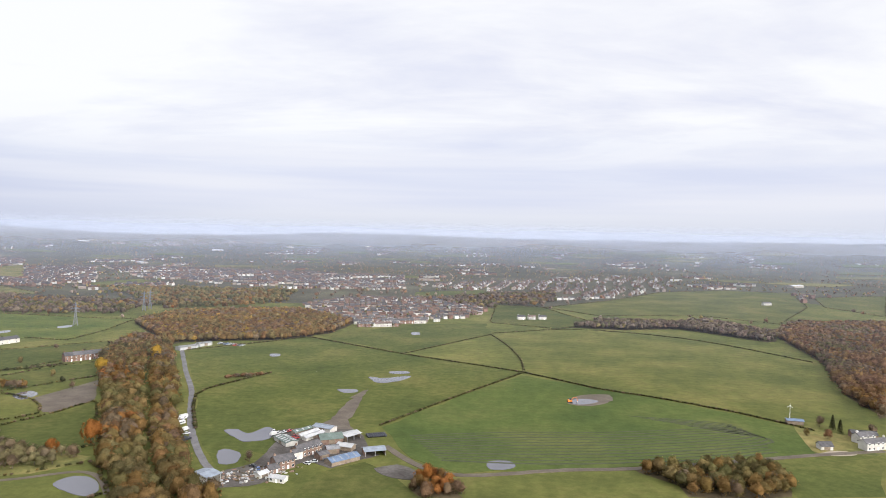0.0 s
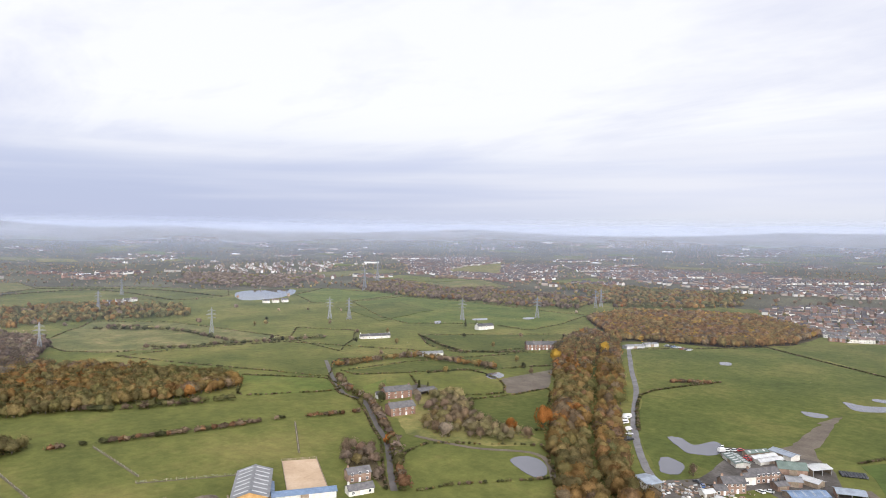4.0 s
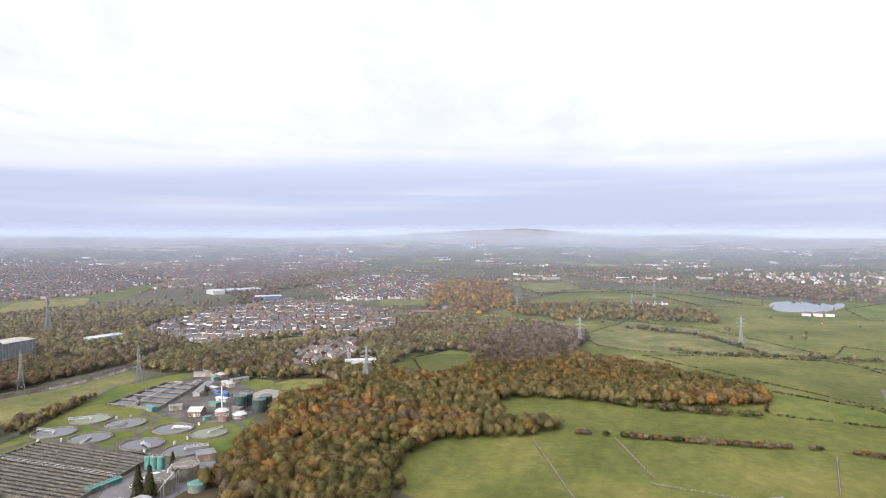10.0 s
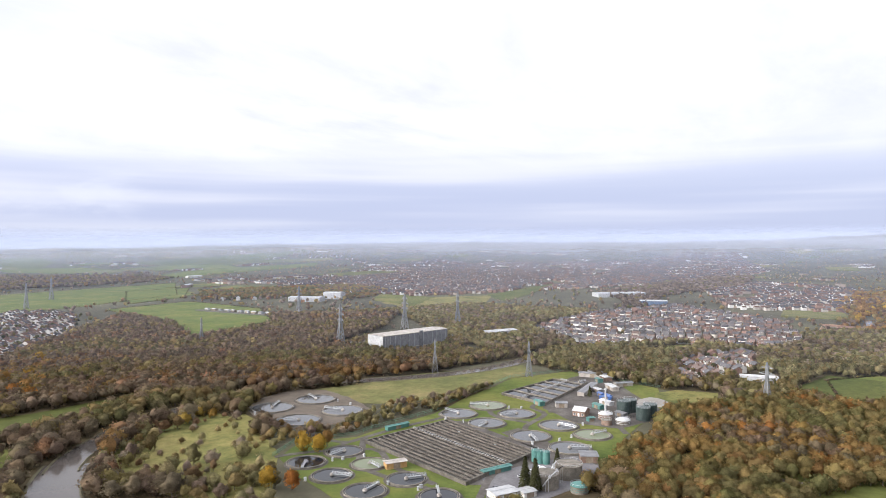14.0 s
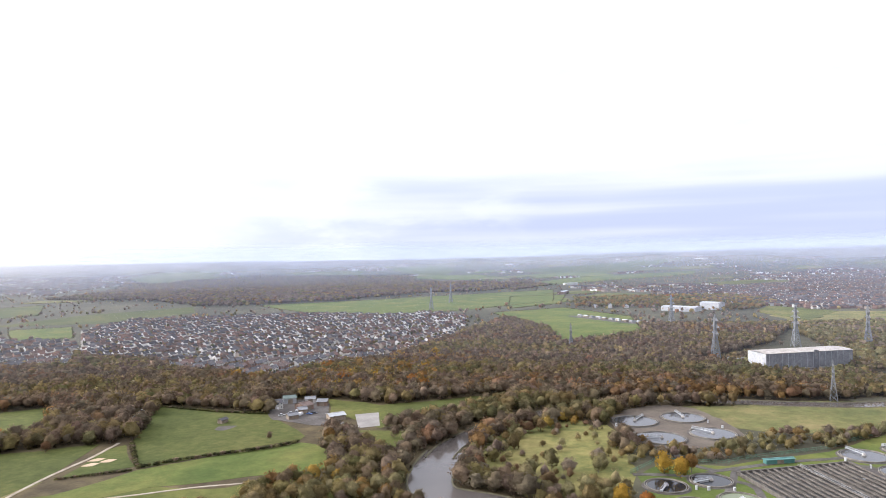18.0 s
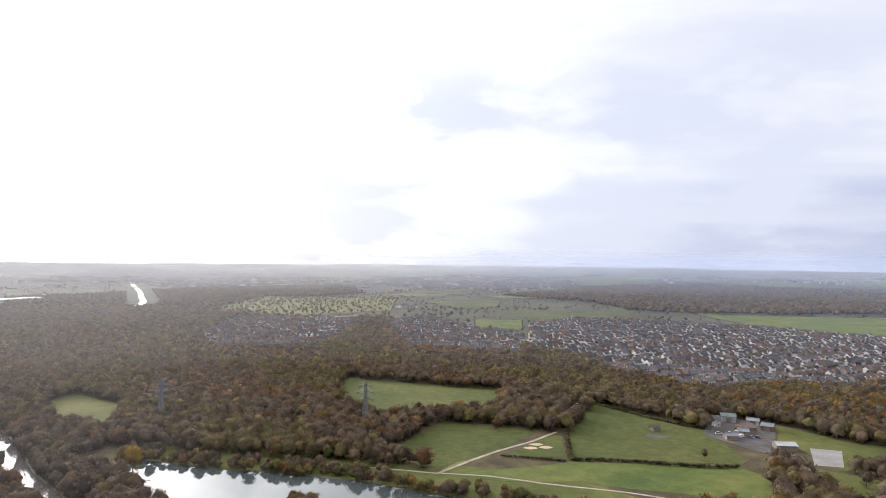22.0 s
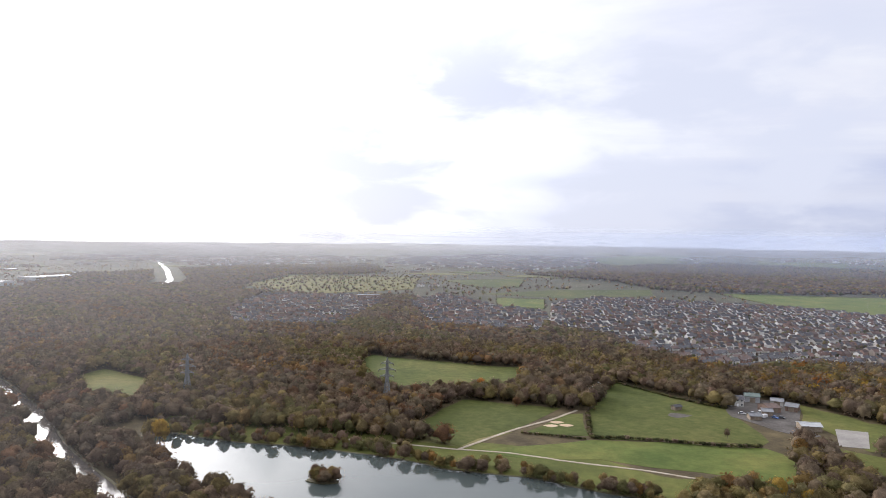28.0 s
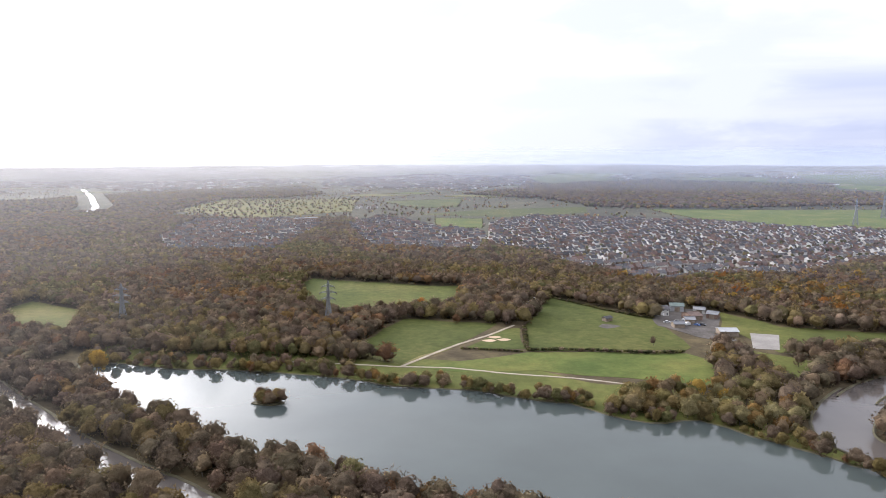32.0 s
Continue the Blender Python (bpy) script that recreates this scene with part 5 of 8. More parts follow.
def bars(rows):
    v, f = [], []
    for a, b2, r in rows:
        bv, bf = beam(a, b2, r)
        f += [[i + len(v) for i in q] for q in bf]
        v += bv
    return v, f


def gable_walls(l, d, e, r):
    x, y = l / 2, d / 2
    v = [(-x, -y, -0.3), (x, -y, -0.3), (x, y, -0.3), (-x, y, -0.3), (-x, -y, e), (x, -y, e), (x, y, e), (-x, y, e), (-x, 0, e + r), (x, 0, e + r)]
    return v, [(0, 1, 5, 4), (2, 3, 7, 6), (1, 2, 6, 9, 5), (3, 0, 4, 8, 7), (4, 5, 9, 8), (6, 7, 8, 9)]


def gable_roof(l, d, e, r, over=0.4, thick=0.22):
    x, y = l / 2 + over, d / 2 + over
    drop = r * over / (d / 2)
    v, f = [], []
    for s in (-1, 1):
        n = len(v)
        for z in (0.03, thick):
            v += [(-x, s * y, e - drop + z), (x, s * y, e - drop + z), (x, 0, e + r + z), (-x, 0, e + r + z)]
        f += [[n + i for i in q] for q in ((3, 2, 1, 0), (4, 5, 6, 7), (0, 1, 5, 4), (1, 2, 6, 5), (2, 3, 7, 6), (3, 0, 4, 7))]
    return v, f


WINDOW = obj("window", *boxes([(-0.62, 0.62, -0.05, 0.05, -0.72, 0.72)]), FRAME)
pv, pf = boxes([(-0.62, 0.62, -0.05, 0.05, -0.72, 0.72), (-0.54, -0.03, -0.075, -0.03, -0.62, 0.62), (0.03, 0.54, -0.075, -0.03, -0.62, 0.62)])
window_mesh = bpy.data.meshes.new("window")
window_mesh.from_pydata(pv, [], pf)
window_mesh.materials.append(FRAME)
window_mesh.materials.append(GLASS)
window_mesh.polygons.foreach_set("material_index", [0] * 6 + [1] * 12)
bpy.data.objects.remove(WINDOW)
door_mesh = bpy.data.meshes.new("door")
door_mesh.from_pydata(*[x if i != 1 else [] for i, x in enumerate((boxes([(-0.5, 0.5, -0.06, 0.06, 0, 2.05), (-0.58, 0.58, -0.04, 0.04, 0, 2.14)])[0], [], boxes([(-0.5, 0.5, -0.06, 0.06, 0, 2.05), (-0.58, 0.58, -0.04, 0.04, 0, 2.14)])[1]))])
door_mesh.materials.append(FRAME)


def house(l, d, e, r, wall, roof, label, name="house", chimneys=1, win=3, floors=2, back=True, category="house", door=True):
    """A gabled house at the origin: walls, roof, chimneys, windows and a door."""
    root = tagged(new(name), label, category)
    obj("wall", *gable_walls(l, d, e, r), wall, root)
    obj("roof", *gable_roof(l, d, e, r), roof, root)
    for c in range(chimneys):
        x = (-l / 2 + 0.7) if c == 0 else (l / 2 - 0.7)
        stack = obj("chimney", *boxes([(-0.45, 0.45, -0.35, 0.35, -0.6, 1.1), (-0.52, 0.52, -0.42, 0.42, 0.95, 1.1), (-0.3, -0.05, -0.12, 0.12, 1.1, 1.45), (0.05, 0.3, -0.12, 0.12, 1.1, 1.45)]), wall, root, pose(x, 0.15, e + r))
    for s in ((-1, 1) if back else (-1,)):
        for fl in range(floors):
            for i in range(win):
                x = -l / 2 + (i + 0.5) * l / win
                z = 1.45 + fl * 2.7
                if door and fl == 0 and s == -1 and i == win // 2:
                    o = new("door", door_mesh)
                    o.parent, o.matrix_basis = root, pose(x, s * (d / 2 + 0.04), 0.0)
                    continue
                o = new("window", window_mesh)
                o.parent, o.matrix_basis = root, pose(x, s * (d / 2 + 0.03), z, 0, 0, 0 if s == -1 else 180)
    return root


def barn(l, d, e, r, wall, roof, label, lights=0, name="barn", open_side=False, category="barn", light_mat=None):
    """A farm shed at the origin: walls, sheeted roof with ribs, ridge and roof lights."""
    root = tagged(new(name), label, category)
    if open_side:
        for x in np.linspace(-l / 2 + 0.2, l / 2 - 0.2, max(3, int(l / 5) + 1)):
            obj("post", *boxes([(x - 0.15, x + 0.15, -d / 2, -d / 2 + 0.3, -0.3, e)]), STEEL, root)
        obj("wall", *boxes([(-l / 2, l / 2, d / 2 - 0.2, d / 2, -0.3, e), (-l / 2, -l / 2 + 0.2, -d / 2, d / 2 - 0.21, -0.3, e), (l / 2 - 0.2, l / 2, -d / 2, d / 2 - 0.21, -0.3, e)]), wall, root)
    else:
        obj("wall", *gable_walls(l, d, e, r), wall, root)
        obj("door", *boxes([(-1.8, 1.8, -d / 2 - 0.12, -d / 2 - 0.02, 0, min(3.4, e - 0.3))]), WOOD, root)
    obj("roof", *gable_roof(l, d, e, r, 0.5, 0.18), roof, root)
    obj("ridge_cap", *boxes([(-l / 2 - 0.5, l / 2 + 0.5, -0.3, 0.3, e + r + 0.12, e + r + 0.30)]), roof, root)
    slope = math.atan2(r, d / 2)
    for s in (-1, 1):
        for i in range(lights):
            x = -l / 2 + (i + 0.5) * l / lights
            run = math.hypot(r, d / 2) * 0.8
            o = obj("roof_light", *boxes([(-0.55, 0.55, -run / 2, run / 2, 0.0, 0.06)]), light_mat or TIN_WHITE, root, pose(x, s * d / 4, e + r / 2 + 0.24, math.degrees(slope) * (1 if s < 0 else -1)))
    return root


def put(ob, x, y, turn=0.0):
    ob.matrix_basis = pose(x, y, float(lift(x, y)), 0, 0, turn)
    return ob


def along(a, b2, depth):
    """Centre, turn and length of a building whose front runs from a to b and which lies behind it."""
    a, b2 = np.array(a, float), np.array(b2, float)
    d = b2 - a
    l = np.linalg.norm(d)
    d /= l
    n = np.array((-d[1], d[0]))
    mid = (a + b2) / 2
    if n @ (mid - HUB) < 0:
        n = -n
        d = -d
    c = mid + n * depth / 2
    return c[0], c[1], math.degrees(math.atan2(d[1], d[0])), l


def put_house(a, b2, depth, e, r, wall, roof, label, **more):
    x, y, t, l = along(a, b2, depth)
    return put(house(l, depth, e, r, wall, roof, label, **more), x, y, t)


def put_barn(a, b2, depth, e, r, wall, roof, label, **more):
    x, y, t, l = along(a, b2, depth)
    return put(barn(l, depth, e, r, wall, roof, label, **more), x, y, t)


# ---- vehicles ----


def car(paint, label, van=False):
    """A parked car: body, glass house and four wheels."""
    root = tagged(new("van" if van else "car"), label, "van" if van else "car", "parked vehicles")
    l, w2, h = (5.2, 1.95, 2.2) if van else (4.3, 1.75, 1.45)
    side = [(-l / 2, 0.35), (l / 2, 0.35), (l / 2, 0.75), (l / 2 - 0.9, 0.95), (l / 2 - 1.5, h), (-l / 2 + 0.3, h), (-l / 2, 1.0)] if van else [(-l / 2, 0.3), (l / 2, 0.3), (l / 2, 0.65), (l / 2 - 1.0, 0.88), (-l / 2 + 0.5, 0.92), (-l / 2, 0.85)]
    n = len(side)
    v = [(x, s * w2 / 2, z) for s in (-1, 1) for x, z in side]
    f = [tuple(range(n)), tuple(range(n, 2 * n))[::-1]] + [(i, i + n, (i + 1) % n + n, (i + 1) % n) for i in range(n)]
    obj("body", v, f, paint, root)
    if not van:
        top = [(l / 2 - 1.05, 0.86), (l / 2 - 1.7, h), (-l / 2 + 1.0, h), (-l / 2 + 0.35, 0.9)]
        v = [(x, s * (w2 / 2 - (0.08 if z < 1 else 0.2)), z) for s in (-1, 1) for x, z in top]
        obj("cabin", v, [(0, 1, 2, 3), (7, 6, 5, 4), (0, 4, 5, 1), (1, 5, 6, 2), (2, 6, 7, 3)], GLASS, root)
        obj("roof_panel", *boxes([(-l / 2 + 0.95, l / 2 - 1.65, -w2 / 2 + 0.18, w2 / 2 - 0.18, h - 0.02, h + 0.04)]), paint, root)
    else:
        obj("windscreen", [(l / 2 - 0.92, s * 0.8, 1.0) for s in (-1, 1)] + [(l / 2 - 1.42, s * 0.8, h - 0.2) for s in (1, -1)] + [(l / 2 - 0.86, s * 0.8, 1.02) for s in (-1, 1)] + [(l / 2 - 1.36, s * 0.8, h - 0.18) for s in (1, -1)], [(0, 1, 2, 3), (7, 6, 5, 4), (0, 4, 5, 1), (2, 6, 7, 3)], GLASS, root)
    first = None
    for x in (-l / 2 + 0.8, l / 2 - 0.8):
        for s in (-1, 1):
            m = pose(x, s * (w2 / 2 - 0.08), 0.32, 90)
            if first is None:
                first = obj("wheel", *turned([(0.18, -0.1), (0.32, -0.09), (0.32, 0.09), (0.18, 0.1)]), RUBBER, root, m)
            else:
                same("wheel", first, root, m)
    return root


CARS = [car(p, n) for p, n in zip(PAINTS, ("small white parked car", "small silver parked hatchback", "small red parked car", "dark blue parked car beside others", "small black parked car"))]
VAN = car(PAINTS[0], "white parked panel van", True)


def caravan():
    root = tagged(new("caravan"), "white touring caravan parked beside the lane", "caravan", "caravans by the lane")
    obj("body", *boxes([(-2.8, 2.8, -1.1, 1.1, 0.5, 2.2), (-2.6, 2.6, -1.05, 1.05, 2.2, 2.5), (-2.95, -2.8, -1.0, 1.0, 0.7, 1.8)]), PAINTS[0], root)
    obj("window", *boxes([(-1.8, 1.8, -1.14, -1.10, 1.3, 1.9)]), GLASS, root)
    w1 = obj("wheel", *turned([(0.15, -0.1), (0.33, -0.09), (0.33, 0.09), (0.15, 0.1)]), RUBBER, root, pose(0, -1.05, 0.33, 90))
    same("wheel", w1, root, pose(0, 1.05, 0.33, 90))
    obj("drawbar", *boxes([(2.8, 4.0, -0.1, 0.1, 0.45, 0.6)]), STEEL, root)
    return root


rng = np.random.default_rng(77)


def park(x, y, turn, which=None):
    src = VAN if which == "van" else CARS[int(rng.integers(0, 5)) if which is None else which]
    return copy_thing(src, pose(x, y, 0.16, 0, 0, turn))


for one, (x, y, t) in zip(CARS + [VAN], ((-106, 402, 60), (-103, 404.5, 60), (-100.5, 407, 62), (-96, 391, 150), (-93, 388, 140), (-108, 399, 58))):
    one.matrix_basis = pose(x, y, 0.2, 0, 0, t)

# ---- the farm by the lane ----
farm = [(-117, 315), (-113, 322), (-90, 338), (-82, 345), (-83, 358), (-73, 371), (-85, 355), (-81, 359), (-95, 327), (-92, 332), (-90, 324), (-82, 322), (-92, 333), (-88, 337), (-105, 389), (-95, 377), (-95, 399), (-87, 410), (-90, 393), (-82, 406), (-86, 389), (-78, 402), (-87, 410), (-75, 404), (-76, 382), (-64, 387), (-63, 347), (-50, 359), (-71, 356), (-67, 360), (-69, 366), (-63, 369), (-66, 375), (-57, 372), (-62, 389), (-55, 398), (-48, 364), (-37, 368), (-51, 402), (-42, 404), (-176, 427), (-156, 381), (-107, 401), (-100, 408), (-112, 327), (-99, 331), (-98, 390), (-91, 383), (-97, 397)]
sheet("farmyard", smooth_line([(-115, 317), (-116, 338), (-105, 350), (-104, 386), (-110, 408), (-97, 413), (-78, 419), (-59, 412), (-47, 377), (-40, 368), (-51, 359), (-64, 345), (-77, 355), (-87, 340), (-93, 321), (-105, 316)], 6, True, 0.5), YARD, 0.18, "wet grey concrete farmyard", "yard")
sheet("mud_patch", smooth_line([(-88, 422), (-81, 436), (-75, 498), (-68, 523), (-68, 471), (-68, 432), (-62, 416), (-77, 415)], 6, True, 1.0), MUD, 0.20, "churned mud gateway leading into pasture", "mud")
sheet("mud_patch", smooth_line([(-41, 346), (-30, 353), (-19, 345), (-20, 332), (-30, 334)], 5, True, 0.8), YARD, 0.20, "bare grey hardstanding beside the farm", "yard")
put_barn(farm[0], farm[1], 12, 4.4, 1.0, RENDER, TIN_SKY, "open white shed with a pale blue sheet roof", open_side=True)
put_house(farm[2], farm[3], 7, 4.8, 2.2, OLD_BRICK, SLATE, "old brick farmhouse with a dark slate roof", chimneys=2, win=4)
put_house(farm[4], farm[5], 7, 4.4, 2.0, OLD_BRICK, SLATE, "long old brick farm range with slate roof", chimneys=1, win=6)
put_house(farm[6], farm[7], 4, 4.2, 1.2, RENDER, SLATE, "small white extension on the farmhouse", chimneys=0, win=2, floors=1)
put_barn(farm[8], farm[9], 4, 2.1, 0.8, RENDER, TIN_WHITE, "small white garden shed", name="shed", category="shed")
put_house(farm[10], farm[11], 4.5, 2.2, 1.0, RENDER, TIN_PALE, "low white bungalow beside the rubble", chimneys=0, win=3, floors=1)
put_house(farm[12], farm[13], 5.5, 2.6, 1.8, OLD_BRICK, SLATE, "low brick outbuilding with slate roof", chimneys=1, win=2, floors=1)
put_barn(farm[14], farm[15], 7.5, 2.4, 0.8, RENDER, TIN_GREEN, "long low white stable block with a grey-green roof", lights=5)
put_barn(farm[16], farm[17], 4.2, 2.0, 0.7, WOOD, TIN_GREEN, "long narrow stable shed", lights=3)
put_barn(farm[18], farm[19], 3.6, 2.0, 0.7, RENDER, TIN_WHITE, "long narrow white poultry shed")
put_barn(farm[20], farm[21], 3.6, 2.0, 0.7, RENDER, TIN_WHITE, "long narrow white poultry shed")
put_barn((-87, 411), (-75, 405), 7, 2.8, 0.9, RENDER, TIN_SKY, "white shed with a pale blue roof")
put_barn(farm[24], farm[25], 10, 3.2, 2.0, OLD_BRICK, TIN_GREEN, "wide barn with a grey-green sheet roof", lights=0)
put_barn(farm[26], farm[27], 8, 2.4, 1.2, WOOD, TIN_BLUE, "cattle shed with a blue-grey roof", lights=4, light_mat=TIN_SKY)
put_barn(farm[28], farm[29], 6, 3.0, 1.0, OLD_BRICK, SLATE, "small dark brick store", name="shed", category="shed")
put_barn(farm[30], farm[31], 6, 3.0, 1.2, OLD_BRICK, TIN_GREY, "small brick store with a grey roof", name="shed", category="shed")
put_barn(farm[32], farm[33], 6, 2.6, 1.0, WOOD, TIN_PALE, "timber shed with a pale sheet roof", name="shed", category="shed")
put_barn(farm[34], farm[35], 8, 3.2, 0.9, WOOD, TIN_PALE, "open-fronted barn with a pale roof", open_side=True)
put_barn(farm[36], farm[37], 8, 3.0, 1.0, BRICK, TIN_SKY, "open cattle barn with a blue-grey roof", open_side=True)


def bale_stack(x, y, turn, rows, cols, label):
    """Round wrapped bales lying in rows."""
    root = tagged(new("bale_stack"), label, "bales")
    one = None
    for i in range(rows):
        for j in range(cols):
            m = pose(i * 1.5 - rows * 0.75, j * 1.35 - cols * 0.67, 0.66, 0, 90, 0)
            if one is None:
                one = obj("bale", *turned([(0.55, -0.62), (0.66, -0.5), (0.66, 0.5), (0.55, 0.62)]), WRAP, root, m, smooth=False)
            else:
                same("bale", one, root, m)
    return put(root, x, y, turn)


bale_stack(-46, 404, 20, 8, 5, "rows of black wrapped silage bales")
bale_stack(-158, 384, -28, 4, 9, "rows of black wrapped silage bales")
cv = caravan()
cv.matrix_basis = pose(-176, 430, 0.1, 0, 0, 60)
for i in range(1, 4):
    copy_thing(cv, pose(-178 + i * 1.7 + 1.0 * (i % 2), 432 - i * 5.4, 0.1, 0, 0, 60 + 8 * (i % 3)))
for i, (x, y) in enumerate(((-160, 396), (-164, 404), (-110, 406), (-77, 350), (-74, 353), (-92, 394), (-95, 397), (-100, 340), (-104, 344))):
    park(x, y, 40 + 37 * i % 180, [1, "van", 0, 0, 1, 2, 2, 3, 4][i])


def heap(x, y, n, spread, label, seed):
    """Scrap and rubble: broken boards, blocks and tubs lying in a heap."""
    g = np.random.default_rng(seed)
    root = tagged(new("rubble_heap"), label, "rubble")
    mats = [RENDER, WOOD, OLD_BRICK, TIN_PALE, STEEL, WOOD, BRICK, LITTER]
    for i in range(n):
        s = g.uniform(0.5, 2.2, 3) * (1, 0.7, 0.45)
        px, py = g.normal(0, spread[0], 1)[0], g.normal(0, spread[1], 1)[0]
        obj("scrap", *boxes([(-s[0] / 2, s[0] / 2, -s[1] / 2, s[1] / 2, -s[2] / 2, s[2] / 2)]), mats[int(g.integers(0, 8))], root, pose(px, py, s[2] * 0.45, *g.uniform(-14, 14, 2), g.uniform(0, 180)))
    return put(root, x, y, 20)


heap(-106, 330, 130, (9, 5), "sprawling heap of scrap wood and rubble", 5)
heap(-92, 340, 50, (6, 4), "pile of farm scrap and tubs", 6)

# ---- white farmhouse at the end of the track ----
rh = [(246, 398), (259, 402), (252, 423), (266, 420), (219, 398), (226, 398), (226, 453), (236, 451), (229, 456), (213, 390), (232, 392), (250, 442), (251, 435), (269, 431), (245, 448), (175, 329)]
sheet("garden", smooth_line([(230, 453), (242, 441), (254, 429), (274, 425), (252, 391), (232, 392), (214, 392), (219, 420)], 6, True, 0.6), GRASS_ROUGH, 0.16, "shrubby garden round a white house", "garden")
put_house(rh[0], (262, 403), 6.5, 4.6, 1.9, RENDER, SLATE, "white rendered farmhouse with slate roof", chimneys=2, win=5)
put_house((250, 412), (262, 416), 6, 4.6, 1.8, RENDER, SLATE, "white rendered wing of a farmhouse", chimneys=1, win=3)
put_barn(rh[2], rh[3], 8, 3.4, 1.4, OLD_BRICK, SLATE, "long dark barn behind the house", lights=2)
put_barn(rh[4], rh[5], 6, 2.6, 1.8, RENDER, SLATE, "white garage with grey pitched roof", name="garage", category="garage")
put_barn(rh[6], rh[7], 6, 2.8, 0.6, WOOD, TIN_BLUE, "low shed with pale sheet roof", name="shed", category="shed")
sheet("driveway", smooth_line([(213, 390), (222, 396), (233, 397), (236, 391), (224, 388)], 4, True, 0.2), GRAVEL, 0.2, "pale gravel driveway beside a garage", "driveway")


def wind_turbine(x, y):
    root = tagged(new("wind_turbine"), "small white farm wind turbine on a slim mast", "turbine")
    obj("mast", *turned([(0.16, 0), (0.08, 12)]), FRAME, root)
    obj("nacelle", *boxes([(-0.3, 0.3, -0.5, 0.5, 11.8, 12.3)]), FRAME, root)
    for k in range(3):
        a = radians(90 + 120 * k)
        obj("blade", *beam((0, -0.6, 12.05), (2.0 * math.cos(a), -0.6, 12.05 + 2.0 * math.sin(a)), 0.06), FRAME, root)
    return put(root, x, y, -30)


wind_turbine(rh[8][0], rh[8][1])

# ---- brick houses, riding arena and barns by the lane ----
n6 = [(-294, 332), (-287, 348), (-327, 362), (-318, 380), (-333, 359), (-329, 365), (-232, 236), (-227, 246), (-220, 225), (-215, 236), (-355, 599), (-328, 627), (-530, 536), (-511, 564), (-415, 502), (-401, 521), (-279, 671), (-267, 688), (-269, 697), (-260, 709), (-325, 388), (-322, 401), (-314, 385), (-310, 399), (-471, 678), (-463, 699)]
put_house(n6[0], n6[1], 10, 5.4, 2.6, BRICK, SLATE, "large red brick house with white window bays", chimneys=2, win=4)
put_house(n6[2], n6[3], 10, 5.4, 2.6, BRICK, SLATE, "long red brick house with slate roof", chimneys=2, win=4)
put_house(n6[4], n6[5], 6, 3.0, 1.6, RENDER, SLATE, "low white cottage beside the brick house", chimneys=0, win=2, floors=1)
put_house(n6[6], n6[7], 7, 4.2, 2.0, OLD_BRICK, SLATE, "brick cottage with white gable windows", chimneys=1, win=3)
put_house(n6[8], n6[9], 6, 2.6, 1.8, RENDER, SLATE, "low white cottage with dark roof", chimneys=1, win=3, floors=1)
a, b2 = np.array(n6[10], float), np.array(n6[11], float)
for i in range(5):
    put_house(a + (b2 - a) * (i / 5 + 0.005), a + (b2 - a) * ((i + 1) / 5 - 0.005), 9, 5.6, 2.6, BRICK, SLATE, "red brick terraced house with a slate roof", win=2)["group"] = "brick terrace"
put_house(n6[12], n6[13], 8, 3.2, 2.0, RENDER, SLATE, "white rendered farmhouse among trees", chimneys=2, win=5)
put_barn(n6[14], n6[15], 8, 2.8, 1.2, RENDER, TIN_GREY, "low white stable block", lights=0)
put_barn((-424, 489), (-419, 496), 7, 2.8, 1.2, BRICK, TILE, "small brick stable with a red roof", name="shed", category="shed")
put_barn(n6[16], n6[17], 9, 3.2, 0.8, TIN_PALE, TIN_GREY, "pale grey depot shed beside the lane", name="warehouse", category="warehouse")
put_barn(n6[18], n6[19], 8, 3.2, 0.8, TIN_WHITE, TIN_GREY, "white and grey depot shed", name="warehouse", category="warehouse")
put_barn(n6[22], n6[23], 10, 3.6, 1.2, WOOD, SLATE, "dark open barn behind the house", open_side=True)
put_house(n6[24], n6[25], 9, 4.6, 2.4, RENDER, SLATE, "white house among tall garden trees", chimneys=1, win=3)
sheet("courtyard", smooth_line([(-342, 405), (-335, 415), (-318, 400), (-322, 386)], 5, True, 0.2), YARD, 0.2, "wet grey stable yard", "yard")
for i in range(16):
    park(-255 + 4.0 * (i % 8) + rng.normal(0, 0.4), 716 + 6 * (i // 8) - 1.6 * (i % 8) + rng.normal(0, 0.4), 50 + rng.normal(0, 5), [1, 4, 3, 1, 0, 2, 4, 1][i % 8])

ar = np.array([(-281, 235), (-270, 249), (-234, 225), (-245, 210)], float)
arena_root = sheet("riding_arena", ar, SAND, 0.22, "sand-surfaced riding arena inside white rails", "arena", kind="")
obj("surface_edge", *boxes([(-0.1, 0.1, -0.1, 0.1, 0, 0.1)]), WOOD, arena_root, pose(ar[0][0], ar[0][1], 0.2))
k = 0
for p, q in zip(ar, np.roll(ar, -1, 0)):
    n = max(2, int(np.linalg.norm(q - p) / 3.5))
    for t in np.linspace(0, 1, n, endpoint=False):
        x, y = p + (q - p) * t
        obj("post", *boxes([(x - 0.07, x + 0.07, y - 0.07, y + 0.07, 0, 1.3)]), WOOD, arena_root)
    obj("rail", *bars([((p[0], p[1], 1.2), (q[0], q[1], 1.2), 0.06), ((p[0], p[1], 0.7), (q[0], q[1], 0.7), 0.06)]), WOOD, arena_root)

